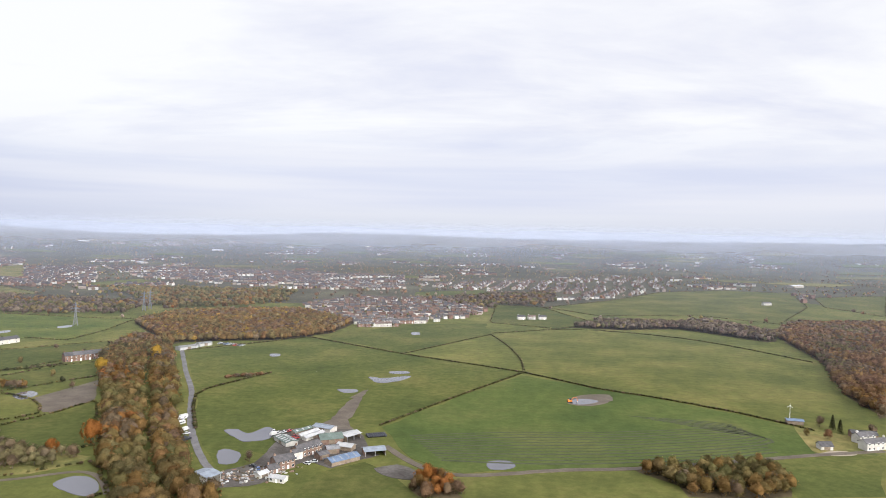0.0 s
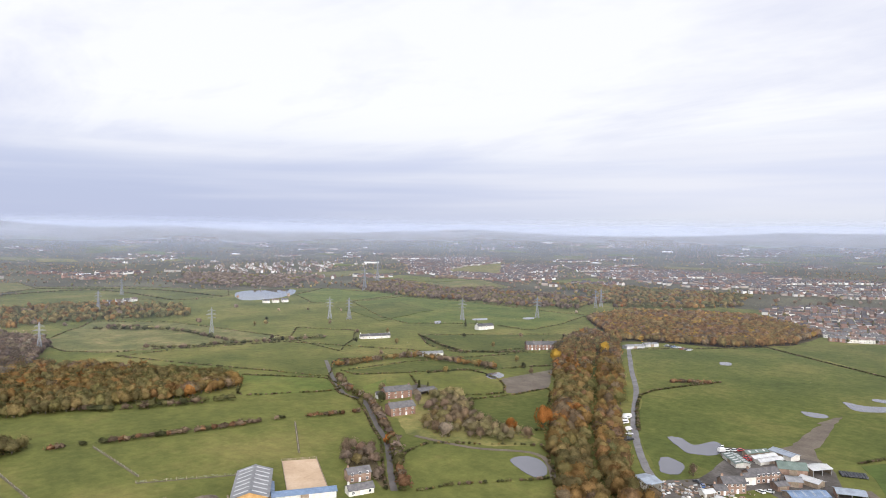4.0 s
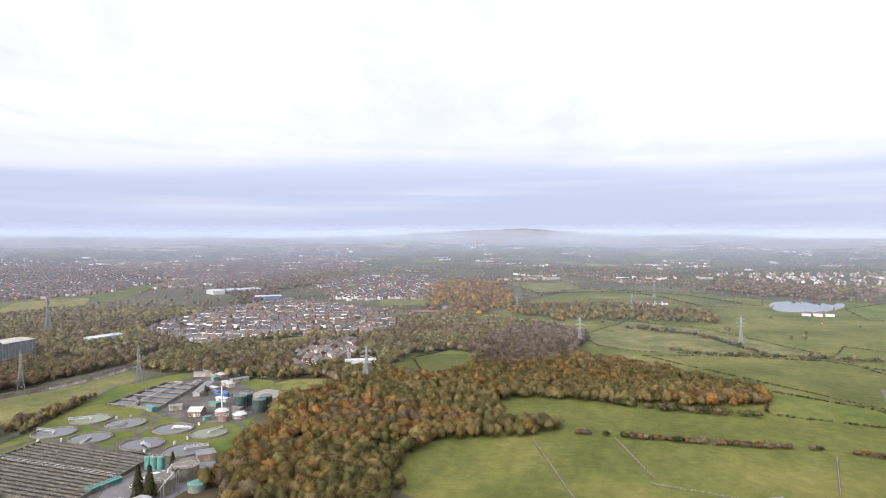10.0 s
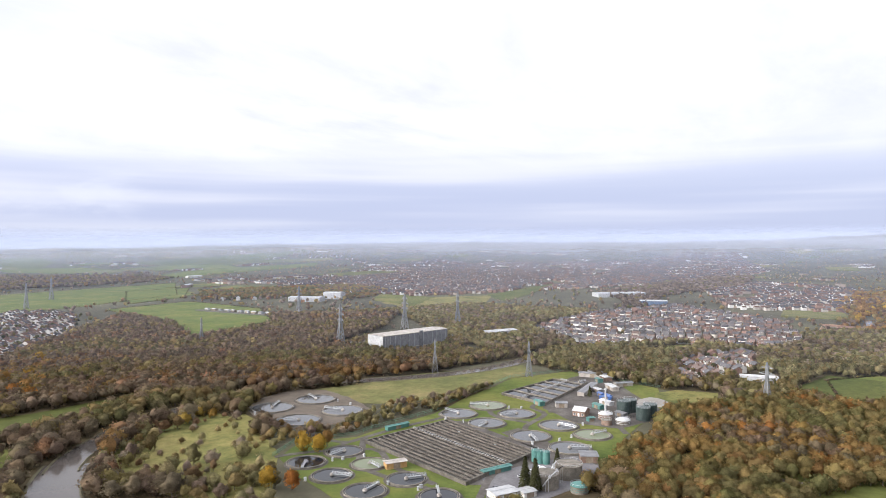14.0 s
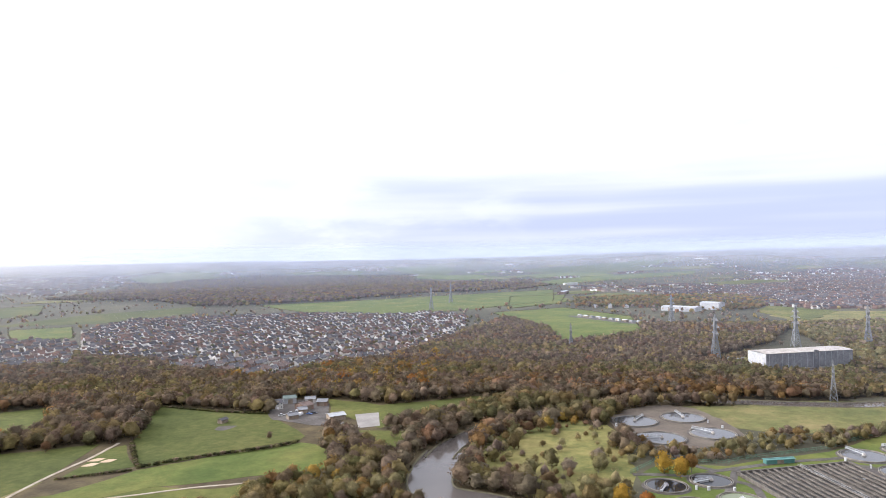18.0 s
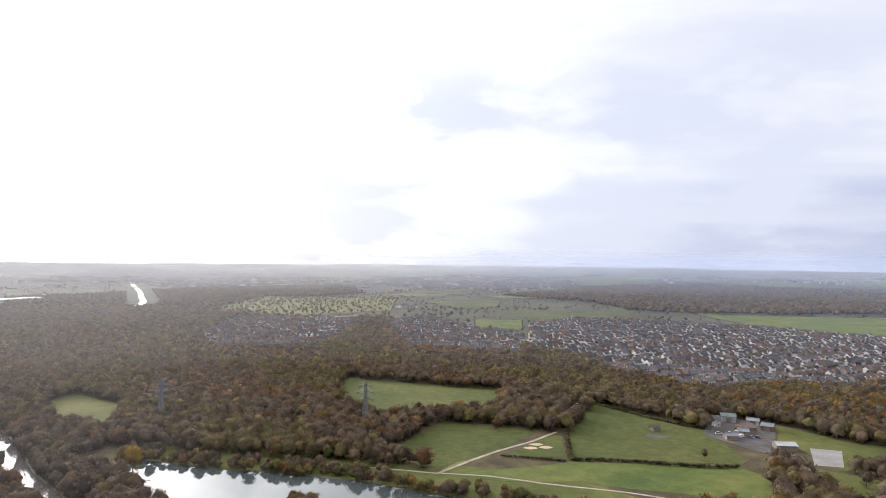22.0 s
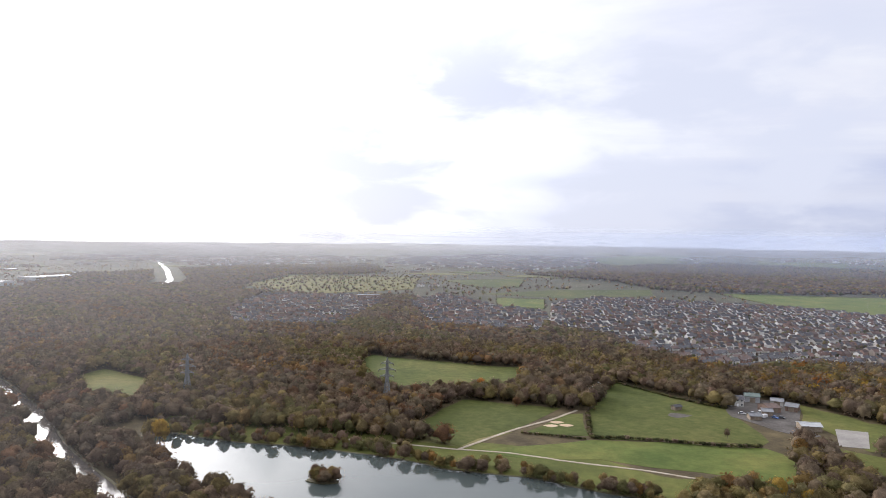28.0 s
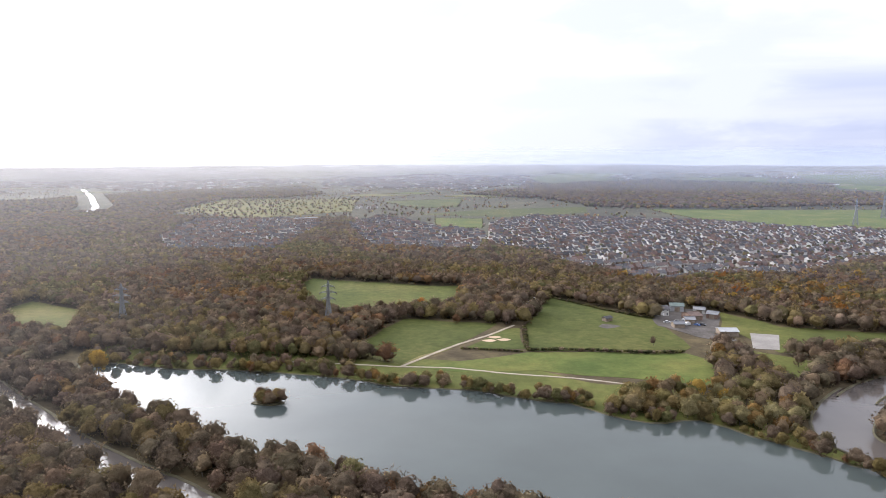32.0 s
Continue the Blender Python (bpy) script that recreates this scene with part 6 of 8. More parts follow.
x, y, t, l = along((-246, 181), (-236, 193), 34)
put(barn(34, l, 6.0, 2.4, TIMBER, TIN_GREY, "large grey-roofed barn with yellow timber gable", lights=7), x, y, t + 90)
put_barn((-240, 198), (-224, 221), 6, 3.2, 0.9, RENDER, TIN_BLUE, "white stable block with a blue roof", lights=0)
put_barn((-258, 206), (-246, 197), 5, 3.0, 0.8, RENDER, TIN_BLUE, "narrow white store with a blue roof", name="shed", category="shed")


def mound(x, y, r, h, mat, label, seed):
    """A tipped earth heap with an uneven crest."""
    g = np.random.default_rng(seed)
    n, k2 = 22, 6
    v, f = [], []
    for j in range(k2):
        t = j / k2
        for i in range(n):
            a = 2 * math.pi * i / n
            q = r * (1 - t) * (1 + 0.25 * math.sin(3 * a + seed) + g.normal(0, 0.05))
            v.append((q * math.cos(a), q * 0.7 * math.sin(a), h * math.sin(t * math.pi / 2) * (1 + g.normal(0, 0.06)) - 0.1))
    v.append((0, 0, h))
    for j in range(k2 - 1):
        f += [(j * n + i, j * n + (i + 1) % n, (j + 1) * n + (i + 1) % n, (j + 1) * n + i) for i in range(n)]
    f += [((k2 - 1) * n + i, (k2 - 1) * n + (i + 1) % n, k2 * n) for i in range(n)]
    root = tagged(new("earth_mound"), label, "earth")
    obj("earth", v, f, mat, root)
    for k3 in range(14):
        a, q = g.uniform(0, 6.28), r * g.uniform(0.8, 1.15)
        s = g.uniform(0.2, 0.6)
        obj("clod", *turned([(s * 0.6, -0.1), (s, s * 0.3), (s * 0.5, s * 0.8)]), mat, root, pose(q * math.cos(a), q * 0.7 * math.sin(a), 0.0, 0, 0, 30 * k3))
    return put(root, x, y, 35)


mound(-276, 168, 7, 2.6, WOOD, "tipped heap of sandy brown earth", 2)
mound(-266, 182, 7, 2.2, MUD, "dark heap of earth and stable muck", 4)
mound(-262, 172, 5, 1.6, LITTER, "brown heap of earth and dead weeds", 5)
heap(-256, 186, 14, (5, 3), "scattered planks and posts beside the barn", 9)

# ---- riding stables above the lake ----
st = [(-219, -441), (-227, -441), (-233, -455), (-242, -453), (-218, -406), (-225, -406), (-237, -425), (-245, -427), (-250, -433), (-256, -429), (-239, -385), (-244, -377), (-247, -448), (-230, -418), (-181, -435), (-172, -413)]
sheet("stable_yard", smooth_line([(-210, -420), (-228, -467), (-263, -448), (-245, -401), (-245, -374), (-227, -380), (-216, -403)], 6, True, 0.5), YARD, 0.2, "grey-brown stable yard with parked trailers", "yard")
put_house(st[0], st[1], 7, 4.8, 2.0, RENDER, SLATE, "white rendered house beside the stables", chimneys=1, win=3)
put_barn(st[2], st[3], 9, 4.2, 1.4, TIN_PALE, TIN_GREEN, "pale barn with a green-grey roof", lights=0)
put_barn(st[4], st[5], 6, 2.8, 1.2, WOOD, TIN_GREY, "timber stable with a grey sheet roof", name="stable", category="stable")
put_barn(st[6], st[7], 12, 3.4, 1.6, OLD_BRICK, TILE, "brick stable range with tiled roof", name="stable", category="stable")
put_barn(st[8], st[9], 9, 3.4, 1.4, OLD_BRICK, TIN_GREY, "old brick stable range with grey roof", name="stable", category="stable")
put_barn(st[10], (-250, -384), 9, 3.2, 1.2, WOOD, TIN_PALE, "timber stable barn with a pale roof", name="stable", category="stable")
put_barn(st[12], (-254, -445), 8, 3.2, 1.2, RENDER, TIN_GREY, "white stable with a grey roof", name="stable", category="stable")
put_barn(st[13], (-236, -417), 7, 3.0, 1.2, WOOD, TIN_GREY, "timber stable with grey roof", name="stable", category="stable")
sheet("manege", np.array([(-261, -392), (-277, -387), (-260, -354), (-246, -357)], float), GREY_SAND, 0.22, "pale sand schooling ring beside the stables", "arena")
sheet("worn_patch", smooth_line([(-176, -418), (-170, -412), (-174, -406), (-184, -412)], 2, True, 0.4), YARD, 0.16, "worn grey patch in the grass", "earth")
put_barn((-178, -424), (-183, -427), 4, 2.4, 0.8, WOOD, SLATE, "small field shelter on the slope", name="shed", category="shed")
for i in range(9):
    park(-222 - 4.2 * (i % 5) + rng.normal(0, 1), -412 - 7 * (i // 5) - rng.random() * 4, rng.uniform(0, 180), [0, 1, "van", 3, 4, 0, 1, "van", 2][i])
sheet("car_park", np.array([(-120, -450), (-134, -488), (-150, -511), (-145, -490), (-127, -441), (-120, -438)], float), ASPHALT, 0.2, "grey tarmac car park full of cars", "car park")
for i in range(22):
    t = i / 22
    x, y = -121 - 26 * t + (2.5 if i % 2 else -3.0), -444 - 62 * t
    park(x, y, 20 + rng.normal(0, 4))
put_house([(-100, -553), (-112, -546)][0], [(-100, -553), (-112, -546)][1], 8, 3.2, 2.4, OLD_BRICK, SLATE, "low slate-roofed pavilion in the trees", chimneys=0, win=3, floors=1, name="pavilion", category="pavilion")
for k, (x, y) in enumerate(((-99, -386), (-104, -380), (-95, -378))):
    sheet("sand_patch", smooth_line([(x - 4, y), (x, y + 3), (x + 5, y), (x, y - 3)], 2, True, 0.3), SAND, 0.16, "worn sandy play patch", "sand")

# ---- sewage works ----
WORKS_GRASS = GRASS_BRIGHT
sheet("works_lawn", straight_line([(-314, -189), (-340, -195), (-362, -172), (-378, -169), (-428, -153), (-477, -151), (-556, -142), (-606, -106), (-581, -69), (-566, -29), (-522, -18), (-478, -22), (-425, -30), (-390, -27), (-368, -25), (-324, -47), (-298, -65), (-279, -131), (-297, -167)], 12, 0.4), WORKS_GRASS, 0.14, "mown lawn of the water works", "lawn")
sheet("works_apron", smooth_line([(-393, -278), (-431, -286), (-456, -272), (-452, -243), (-428, -205), (-413, -195), (-382, -197), (-362, -216), (-368, -243)], 6, True, 0.6), MUD, 0.14, "brown gravel apron round four settling tanks", "yard")
TANKS = [(-397, -260, 14.3), (-429, -247, 13.8), (-410, -212, 13.4), (-378, -224, 13.7), (-336, -163, 9.7), (-313, -171, 9.8), (-324, -140, 9.2), (-302, -148, 9.7), (-312, -113, 9.4), (-291, -123, 9.7), (-299, -90, 9.1), (-433, -138, 11.8), (-461, -128, 11.9), (-448, -103, 11.5), (-419, -113, 11.2), (-403, -80, 11.3), (-432, -71, 11.5), (-390, -54, 11.2), (-420, -48, 10.4)]
GREEN_WATER = water_material("algae_water", (0.10, 0.115, 0.06), 0.12, 0.004)
GREY_WATER = water_material("settling_water", (0.060, 0.062, 0.066), 0.05, 0.004)
DARK_WATER = water_material("dark_water", (0.012, 0.014, 0.018), 0.03, 0.003)


def settling_tank(x, y, r, water_mat, turn, label):
    """A round settling tank: concrete rim, water, centre column, scraper bridge with rails, and a path round it."""
    root = tagged(new("settling_tank"), label, "tank", "round settling tanks")
    obj("path", *turned([(r + 1.5, -0.2), (r + 1.5, 0.22), (r + 0.3, 0.24), (r + 0.3, -0.2)]), YARD, root)
    n = 40
    rows = [(r, -0.4), (r + 0.35, -0.4), (r + 0.35, 1.0), (r, 1.0)]
    v = [(q * math.cos(2 * math.pi * i / n), q * math.sin(2 * math.pi * i / n), z) for q, z in rows for i in range(n)]
    f = [(k2 * n + i, k2 * n + (i + 1) % n, ((k2 + 1) % 4) * n + (i + 1) % n, ((k2 + 1) % 4) * n + i) for k2 in range(4) for i in range(n)]
    obj("rim", v, f, STAINED, root)
    rows = [(r - 0.9, 0.3), (r - 0.6, 0.3), (r - 0.6, 0.85), (r - 0.9, 0.85)]
    v = [(q * math.cos(2 * math.pi * i / n), q * math.sin(2 * math.pi * i / n), z) for q, z in rows for i in range(n)]
    obj("weir", v, f, STAINED, root)
    obj("water", [(r * math.cos(2 * math.pi * i / n), r * math.sin(2 * math.pi * i / n), 0.62) for i in range(n)], [tuple(range(n))], water_mat, root)
    obj("centre_column", *turned([(1.1, 0), (1.1, 1.2), (0.7, 1.25), (0.7, 1.7)]), CONCRETE, root)
    bridge = obj("bridge", *boxes([(0, r + 0.6, -0.45, 0.45, 1.25, 1.45)]), STEEL, root)
    for s in (-0.42, 0.42):
        rows = [((0.2, s, 2.5), (r + 0.5, s, 2.5), 0.05), ((0.2, s, 2.0), (r + 0.5, s, 2.0), 0.04)] + [((q, s, 1.5), (q, s, 2.5), 0.04) for q in np.linspace(0.3, r + 0.4, 7)]
        lattice("handrail", rows, STEEL, bridge)
    obj("drive_unit", *boxes([(r - 0.4, r + 0.6, -0.7, 0.7, 1.0, 1.7)]), STEEL, root)
    return put(root, x, y, turn)


KINDS = [GREY_WATER] * 4 + [DARK_WATER, DARK_WATER, GREEN_WATER, DARK_WATER, DARK_WATER, DARK_WATER, DARK_WATER] + [GREY_WATER, GREEN_WATER, GREY_WATER, GREY_WATER, GREY_WATER, GREY_WATER, GREY_WATER, GREEN_WATER]
for i, ((x, y, r), wm) in enumerate(zip(TANKS, KINDS)):
    say = {0: "round tank of grey water with a scraper bridge", 1: "round tank of dark still water with a scraper bridge", 2: "round tank of greenish water with a scraper bridge"}[0 if wm is GREY_WATER else 1 if wm is DARK_WATER else 2]
    settling_tank(x, y, r, wm, (37 * i + 200) % 360, say)


def lanes(corner, count, wall_mat, water_mat, label, name, cross=0, wide=0.06):
    """A block of parallel channels between concrete walls, with a walkway across the middle."""
    a, b2, c, d = (np.array(p, float) for p in corner)
    root = tagged(new(name), label, "basin")

    def at(u, v):
        return a * (1 - u) * (1 - v) + b2 * u * (1 - v) + c * u * v + d * (1 - u) * v

    def strip(u0, u1, v0, v1, z0, z1):
        q = [at(u0, v0), at(u1, v0), at(u1, v1), at(u0, v1)]
        v = [(*p, z0) for p in q] + [(*p, z1) for p in q]
        return v, [(3, 2, 1, 0), (4, 5, 6, 7), (0, 1, 5, 4), (1, 2, 6, 5), (2, 3, 7, 6), (3, 0, 4, 7)]

    obj("base_slab", *strip(-0.01, 1.01, -0.01, 1.01, -0.2, 0.22), wall_mat, root)
    for i in range(count + 1):
        u = i / count
        obj("channel_wall", *strip(u - wide / count, u + wide / count, 0, 1, 0.22, 1.9), wall_mat, root)
        if i < count:
            obj("water", *strip(u + (wide + 0.02) / count, u + (0.98 - wide) / count, 0.004, 0.996, 0.22, 1.15), water_mat, root)
            if cross:
                g = np.random.default_rng(i)
                for j in range(cross):
                    v0 = (j + 0.5) / cross + g.normal(0, 0.004)
                    obj("aerator", *strip(u + 0.46 / count, u + 0.54 / count, v0 - 0.03, v0 + 0.03, 1.1, 1.5), OLD_WALL, root)
    obj("end_wall", *strip(-0.01, 1.01, -0.012, 0.0, 0, 2.0), wall_mat, root)
    obj("end_wall", *strip(-0.01, 1.01, 1.0, 1.012, 0, 2.0), wall_mat, root)
    mid = 0.5 + 0.04
    deck = obj("footbridge", *strip(mid - 0.006, mid + 0.006, 0, 1, 2.0, 2.15) if cross else strip(0, 1, 0.49, 0.51, 2.0, 2.15), STAINED, root)
    p0, p1 = (at(mid - 0.012, 0), at(mid - 0.012, 1)) if cross else (at(0, 0.49), at(1, 0.49))
    off = (at(mid + 0.012, 0) - p0) if cross else (at(0, 0.51) - p0)
    for s in (0, 1):
        q0, q1 = p0 + off * s, p1 + off * s
        lattice("handrail", [((*q0, 3.1), (*q1, 3.1), 0.05)] + [((*(q0 + (q1 - q0) * t), 2.1), (*(q0 + (q1 - q0) * t), 3.1), 0.04) for t in np.linspace(0, 1, 24)], STEEL, deck)
    return root


SLUDGE = water_material("sludge_water", (0.014, 0.012, 0.010), 0.5, 0.05)
OLD_WALL = material("old_dark_concrete", [(0.058, 0.050, 0.042), (0.092, 0.082, 0.070), (0.145, 0.130, 0.112)], 0.3, 2.0, 0.95, 0.02)
lanes([(-354, -160), (-412, -136), (-374, -69), (-317, -85)], 16, OLD_WALL, SLUDGE, "large block of dark aeration channels with concrete walls", "aeration_basin", cross=7, wide=0.10)
lanes([(-497, -130), (-561, -109), (-550, -83), (-479, -93)], 5, STAINED, DARK_WATER, "five long dark water channels between concrete walls", "storm_basin", wide=0.035)

# worn concrete ground between the tanks and round the inlet works
for pts in ([(-442, -62), (-470, -92), (-498, -100), (-562, -104), (-596, -92), (-584, -64), (-540, -44), (-500, -20), (-470, -18), (-440, -36)], [(-318, -84), (-352, -92), (-376, -66), (-404, -98), (-418, -92), (-392, -62), (-372, -28), (-330, -44)], [(-412, -138), (-420, -128), (-398, -94), (-384, -70), (-375, -68), (-394, -104)]):
    sheet("works_yard", straight_line(pts, 8, 0.5), YARD, 0.17, "stained grey concrete ground of the works", "yard")

# service roads between the tanks
for line in ([(-300, -72), (-340, -78), (-366, -62), (-385, -66), (-418, -88), (-455, -86), (-475, -100), (-520, -72), (-556, -60)], [(-362, -166), (-346, -158), (-318, -140), (-306, -100), (-300, -76)], [(-418, -140), (-404, -112), (-378, -66)], [(-462, -86), (-470, -62), (-452, -42), (-430, -30)], [(-346, -172), (-390, -158), (-424, -142)], [(-314, -192), (-330, -178), (-346, -150), (-326, -128), (-312, -98)], [(-432, -90), (-436, -112), (-448, -122)], [(-362, -206), (-350, -186), (-352, -170)]):
    way_along("service_road", line, 3.6, YARD, "grey concrete service road between tanks", "road", z=0.24, crown=0.02)
sheet("tarmac_yard", straight_line([(-298, -66), (-330, -82), (-348, -74), (-362, -62), (-380, -48), (-366, -32), (-330, -40), (-306, -50)], 8, 0.3), ASPHALT, 0.2, "grey tarmac yard beside the digesters", "yard")
sheet("bare_earth", smooth_line([(-517, -37), (-532, -29), (-522, -17), (-506, -18), (-500, -32)], 4, True, 0.5), GREY_SAND, 0.24, "pale bare earth beside the tanks", "earth")


def cylinder_tank(x, y, r, h, mat, cap, label, domed=True, pipes=True, legs=True):
    root = tagged(new("storage_tank"), label, "tank")
    obj("shell", *turned([(r, -0.3), (r, h)]), mat, root)
    n = 5
    rise = 0.3 * r if domed else 0.15
    obj("cap", *turned([(r * 1.03, h - 0.1), (r * 1.03, h + 0.15), (r * 0.7, h + 0.15 + rise * 0.65), (r * 0.3, h + 0.15 + rise * 0.95), (0.05, h + 0.15 + rise)]), cap, root)
    for k2 in range(2):
        obj("band", *turned([(r + 0.06, h * (0.33 + 0.33 * k2)), (r + 0.06, h * (0.33 + 0.33 * k2) + 0.2)]), cap, root)
    lattice("ladder", [((r + 0.2, -0.25, 0), (r + 0.2, -0.25, h + 1), 0.05), ((r + 0.2, 0.25, 0), (r + 0.2, 0.25, h + 1), 0.05)] + [((r + 0.2, -0.25, z), (r + 0.2, 0.25, z), 0.03) for z in np.arange(0.5, h, 1.0)], STEEL, root)
    ring = [((r * math.cos(a2), r * math.sin(a2), h + 0.1), (r * math.cos(a2), r * math.sin(a2), h + 1.1), 0.04) for a2 in np.linspace(0, 6.28, 14)]
    lattice("guard_rail", ring + [((r * math.cos(a2), r * math.sin(a2), h + 1.1), (r * math.cos(a2 + 0.45), r * math.sin(a2 + 0.45), h + 1.1), 0.04) for a2 in np.linspace(0, 6.28, 14)], STEEL, root)
    return put(root, x, y, 130)


cy = [(-479, -40), (-485, -37), (-467, -26), (-477, -23), (-459, -48), (-452, -36), (-447, -45), (-330, -51), (-347, -44), (-333, -43), (-323, -58), (-322, -54), (-362, -64), (-361, -61), (-361, -58)]
for i in range(4):
    cylinder_tank(cy[i][0], cy[i][1], 4.4, 8.0, DARK_TANK, DARK_TANK, "tall dark green steel digester tank", False)
cylinder_tank(cy[4][0], cy[4][1], 4.4, 3.6, OLD_BRICK, TIN_WHITE, "low round tank with a white ribbed cover")
cylinder_tank(cy[5][0], cy[5][1], 4.4, 2.8, STAINED, TIN_WHITE, "low round tank with a white ribbed cover")
cylinder_tank(cy[6][0], cy[6][1], 3.2, 3.0, OLD_BRICK, STAINED, "low round brown brick tank", False)
cylinder_tank(cy[7][0], cy[7][1], 6.4, 6.5, STAINED, STAINED, "broad stained concrete digester", False)
cylinder_tank(cy[8][0], cy[8][1], 6.4, 6.5, STAINED, STAINED, "broad stained concrete digester", False)
cylinder_tank(cy[9][0] + 3, cy[9][1] + 8, 4.0, 3.2, STAINED, TEAL, "low round tank with a teal dome")
for i in (12, 13, 14):
    cylinder_tank(cy[i][0], cy[i][1] - 1, 1.9, 6.0, TEAL, TEAL, "slim teal silo in a row")
stack = tagged(new("chimney_stack"), "slim white boiler chimney", "chimney")
obj("flue", *turned([(0.7, 0), (0.55, 17)]), TIN_WHITE, stack)
obj("collar", *turned([(0.8, 16.2), (0.8, 17.2)]), STEEL, stack)
put(stack, -470, -50)

bw = [(-459, -69), (-458, -61), (-468, -57), (-475, -84), (-478, -77), (-369, -43), (-372, -35), (-479, -101), (-474, -95), (-515, -74), (-553, -72), (-585, -94), (-586, -72), (-557, -58), (-566, -47), (-488, -8), (-490, -2), (-614, 29), (-616, 56), (-633, -32), (-630, -27), (-448, -56), (-451, -53), (-510, -62), (-510, -54), (-303, -68), (-305, -59), (-316, -55), (-331, -79), (-345, -71), (-380, -161), (-394, -154), (-322, -127), (-329, -122), (-329, -81), (-328, -78)]
put_house(bw[0], bw[1], 10, 3.6, 1.8, OLD_BRICK, TIN_WHITE, "brick works building with a white pitched roof", chimneys=0, win=3, floors=1, name="works_building", category="building")
put_barn(bw[3], bw[4], 6, 3.2, 0.5, CONCRETE, TIN_GREY, "flat grey pump house", name="pump_house", category="building")
put_barn(bw[5], bw[6], 9, 3.6, 0.4, OLD_BRICK, TIN_GREY, "flat grey-roofed control building", name="control_building", category="building")
put_barn(bw[7], bw[8], 4, 3.0, 0.3, TEAL, TEAL, "small teal equipment kiosk", name="kiosk", category="kiosk")
put_barn(bw[9], bw[10], 5, 3.0, 0.3, CONCRETE, TIN_GREY, "grey inlet works building", name="works_building", category="building")
put_barn(bw[11], bw[12], 7, 3.4, 0.4, CONCRETE, TIN_GREY, "grey inlet works building", name="works_building", category="building")
put_barn(bw[13], bw[14], 5, 2.8, 0.4, CONCRETE, TIN_GREY, "low grey screening building", name="works_building", category="building")
put_barn(bw[15], bw[16], 6, 2.8, 1.0, OLD_BRICK, TILE, "low red brick store at the wood's edge", name="works_building", category="building")
put_barn(bw[17], bw[18], 10, 5.0, 0.5, TIN_WHITE, TIN_WHITE, "long white warehouse at the wood's edge", name="warehouse", category="warehouse")
put_barn((-313, -58), (-304, -65), 8, 2.8, 0.4, RENDER, TIN_PALE, "white flat-roofed works office", name="office", category="building")
put_barn((-317, -51), (-312, -55), 6, 2.6, 0.3, RENDER, TIN_PALE, "white flat-roofed office annex", name="office", category="building")
put_barn((-331, -81), (-345, -72), 3, 2.4, 0.3, TEAL, TEAL, "long teal equipment housing", name="equipment_housing", category="housing")
put_barn(bw[30], bw[31], 3, 2.4, 0.3, TEAL, TEAL, "long teal blower housing by the fence", name="equipment_housing", category="housing")
put_barn((-320, -128), (-328, -121), 5, 3.2, 0.3, TIMBER, CONCRETE, "small tan pump house between tanks", name="pump_house", category="building")
put_barn(bw[21], bw[22], 3, 2.4, 0.2, TEAL, TEAL, "small blue equipment box", name="kiosk", category="kiosk")
put_barn(bw[23], bw[24], 3, 2.6, 0.2, PAINTS[3], PAINTS[3], "blue container beside the trees", name="container", category="container")
for i, (x, y) in enumerate(((-352, -60), (-349, -57), (-345, -62), (-341, -55), (-337, -64), (-318, -70))):
    park(x, y, 30 + 20 * i, [0, "van", 0, 1, 0, 4][i])
for i, (x, y, r) in enumerate(TANKS):
    box = tagged(new("control_box"), "small pale control box beside a tank", "box", "tank control boxes")
    obj("case", *boxes([(-0.6, 0.6, -0.4, 0.4, 0.15, 1.7)]), TIN_WHITE, box)
    obj("roof", *boxes([(-0.7, 0.7, -0.5, 0.5, 1.7, 1.8)]), STEEL, box)
    obj("plinth", *boxes([(-0.8, 0.8, -0.6, 0.6, -0.1, 0.15)]), CONCRETE, box)
    put(box, x + (r + 3.4) * math.cos(i * 1.7), y + (r + 3.4) * math.sin(i * 1.7), 40 * i)

for i, (x, y) in enumerate(((-567, -101), (-566, -86))):
    settling_tank(x + 6, y - 2, 6.0, GREY_WATER, 60 + 80 * i, "small round tank of grey water with a scraper bridge")
for a, b2, d, h, wall, roof, say in (((-597, -89), (-588, -78), 7, 3.6, CONCRETE, TIN_GREY, "grey flat-roofed screen house"), ((-582, -76), (-574, -70), 6, 3.2, OLD_BRICK, TIN_PALE, "brick pump house with a pale roof"), ((-572, -78), (-567, -74), 4, 2.8, TEAL, TEAL, "small teal pump kiosk"), ((-552, -66), (-540, -58), 5, 3.0, CONCRETE, TIN_PALE, "long low concrete blower house"), ((-536, -72), (-530, -66), 4, 2.6, TIN_GREY, TIN_PALE, "grey equipment cabin beside the channels"),
                                  ((-518, -60), (-514, -56), 3, 2.5, PAINTS[3], PAINTS[3], "blue steel container on the yard"), ((-522, -66), (-518, -62), 3, 2.5, PAINTS[3], PAINTS[3], "blue steel container on the yard"), ((-500, -60), (-494, -52), 4, 2.6, TIN_WHITE, TIN_WHITE, "white site cabin on the yard"), ((-486, -62), (-481, -56), 4, 2.8, TEAL, TEAL, "teal control kiosk beside the tanks"), ((-470, -44), (-466, -38), 4, 2.8, TIN_GREY, TIN_GREY, "grey pump cabin between tanks")):
    put_barn(a, b2, d, h, 0.3, wall, roof, say, name="kiosk" if "kiosk" in say else "cabin" if "cabin" in say else "container" if "container" in say else "works_building", category="building")


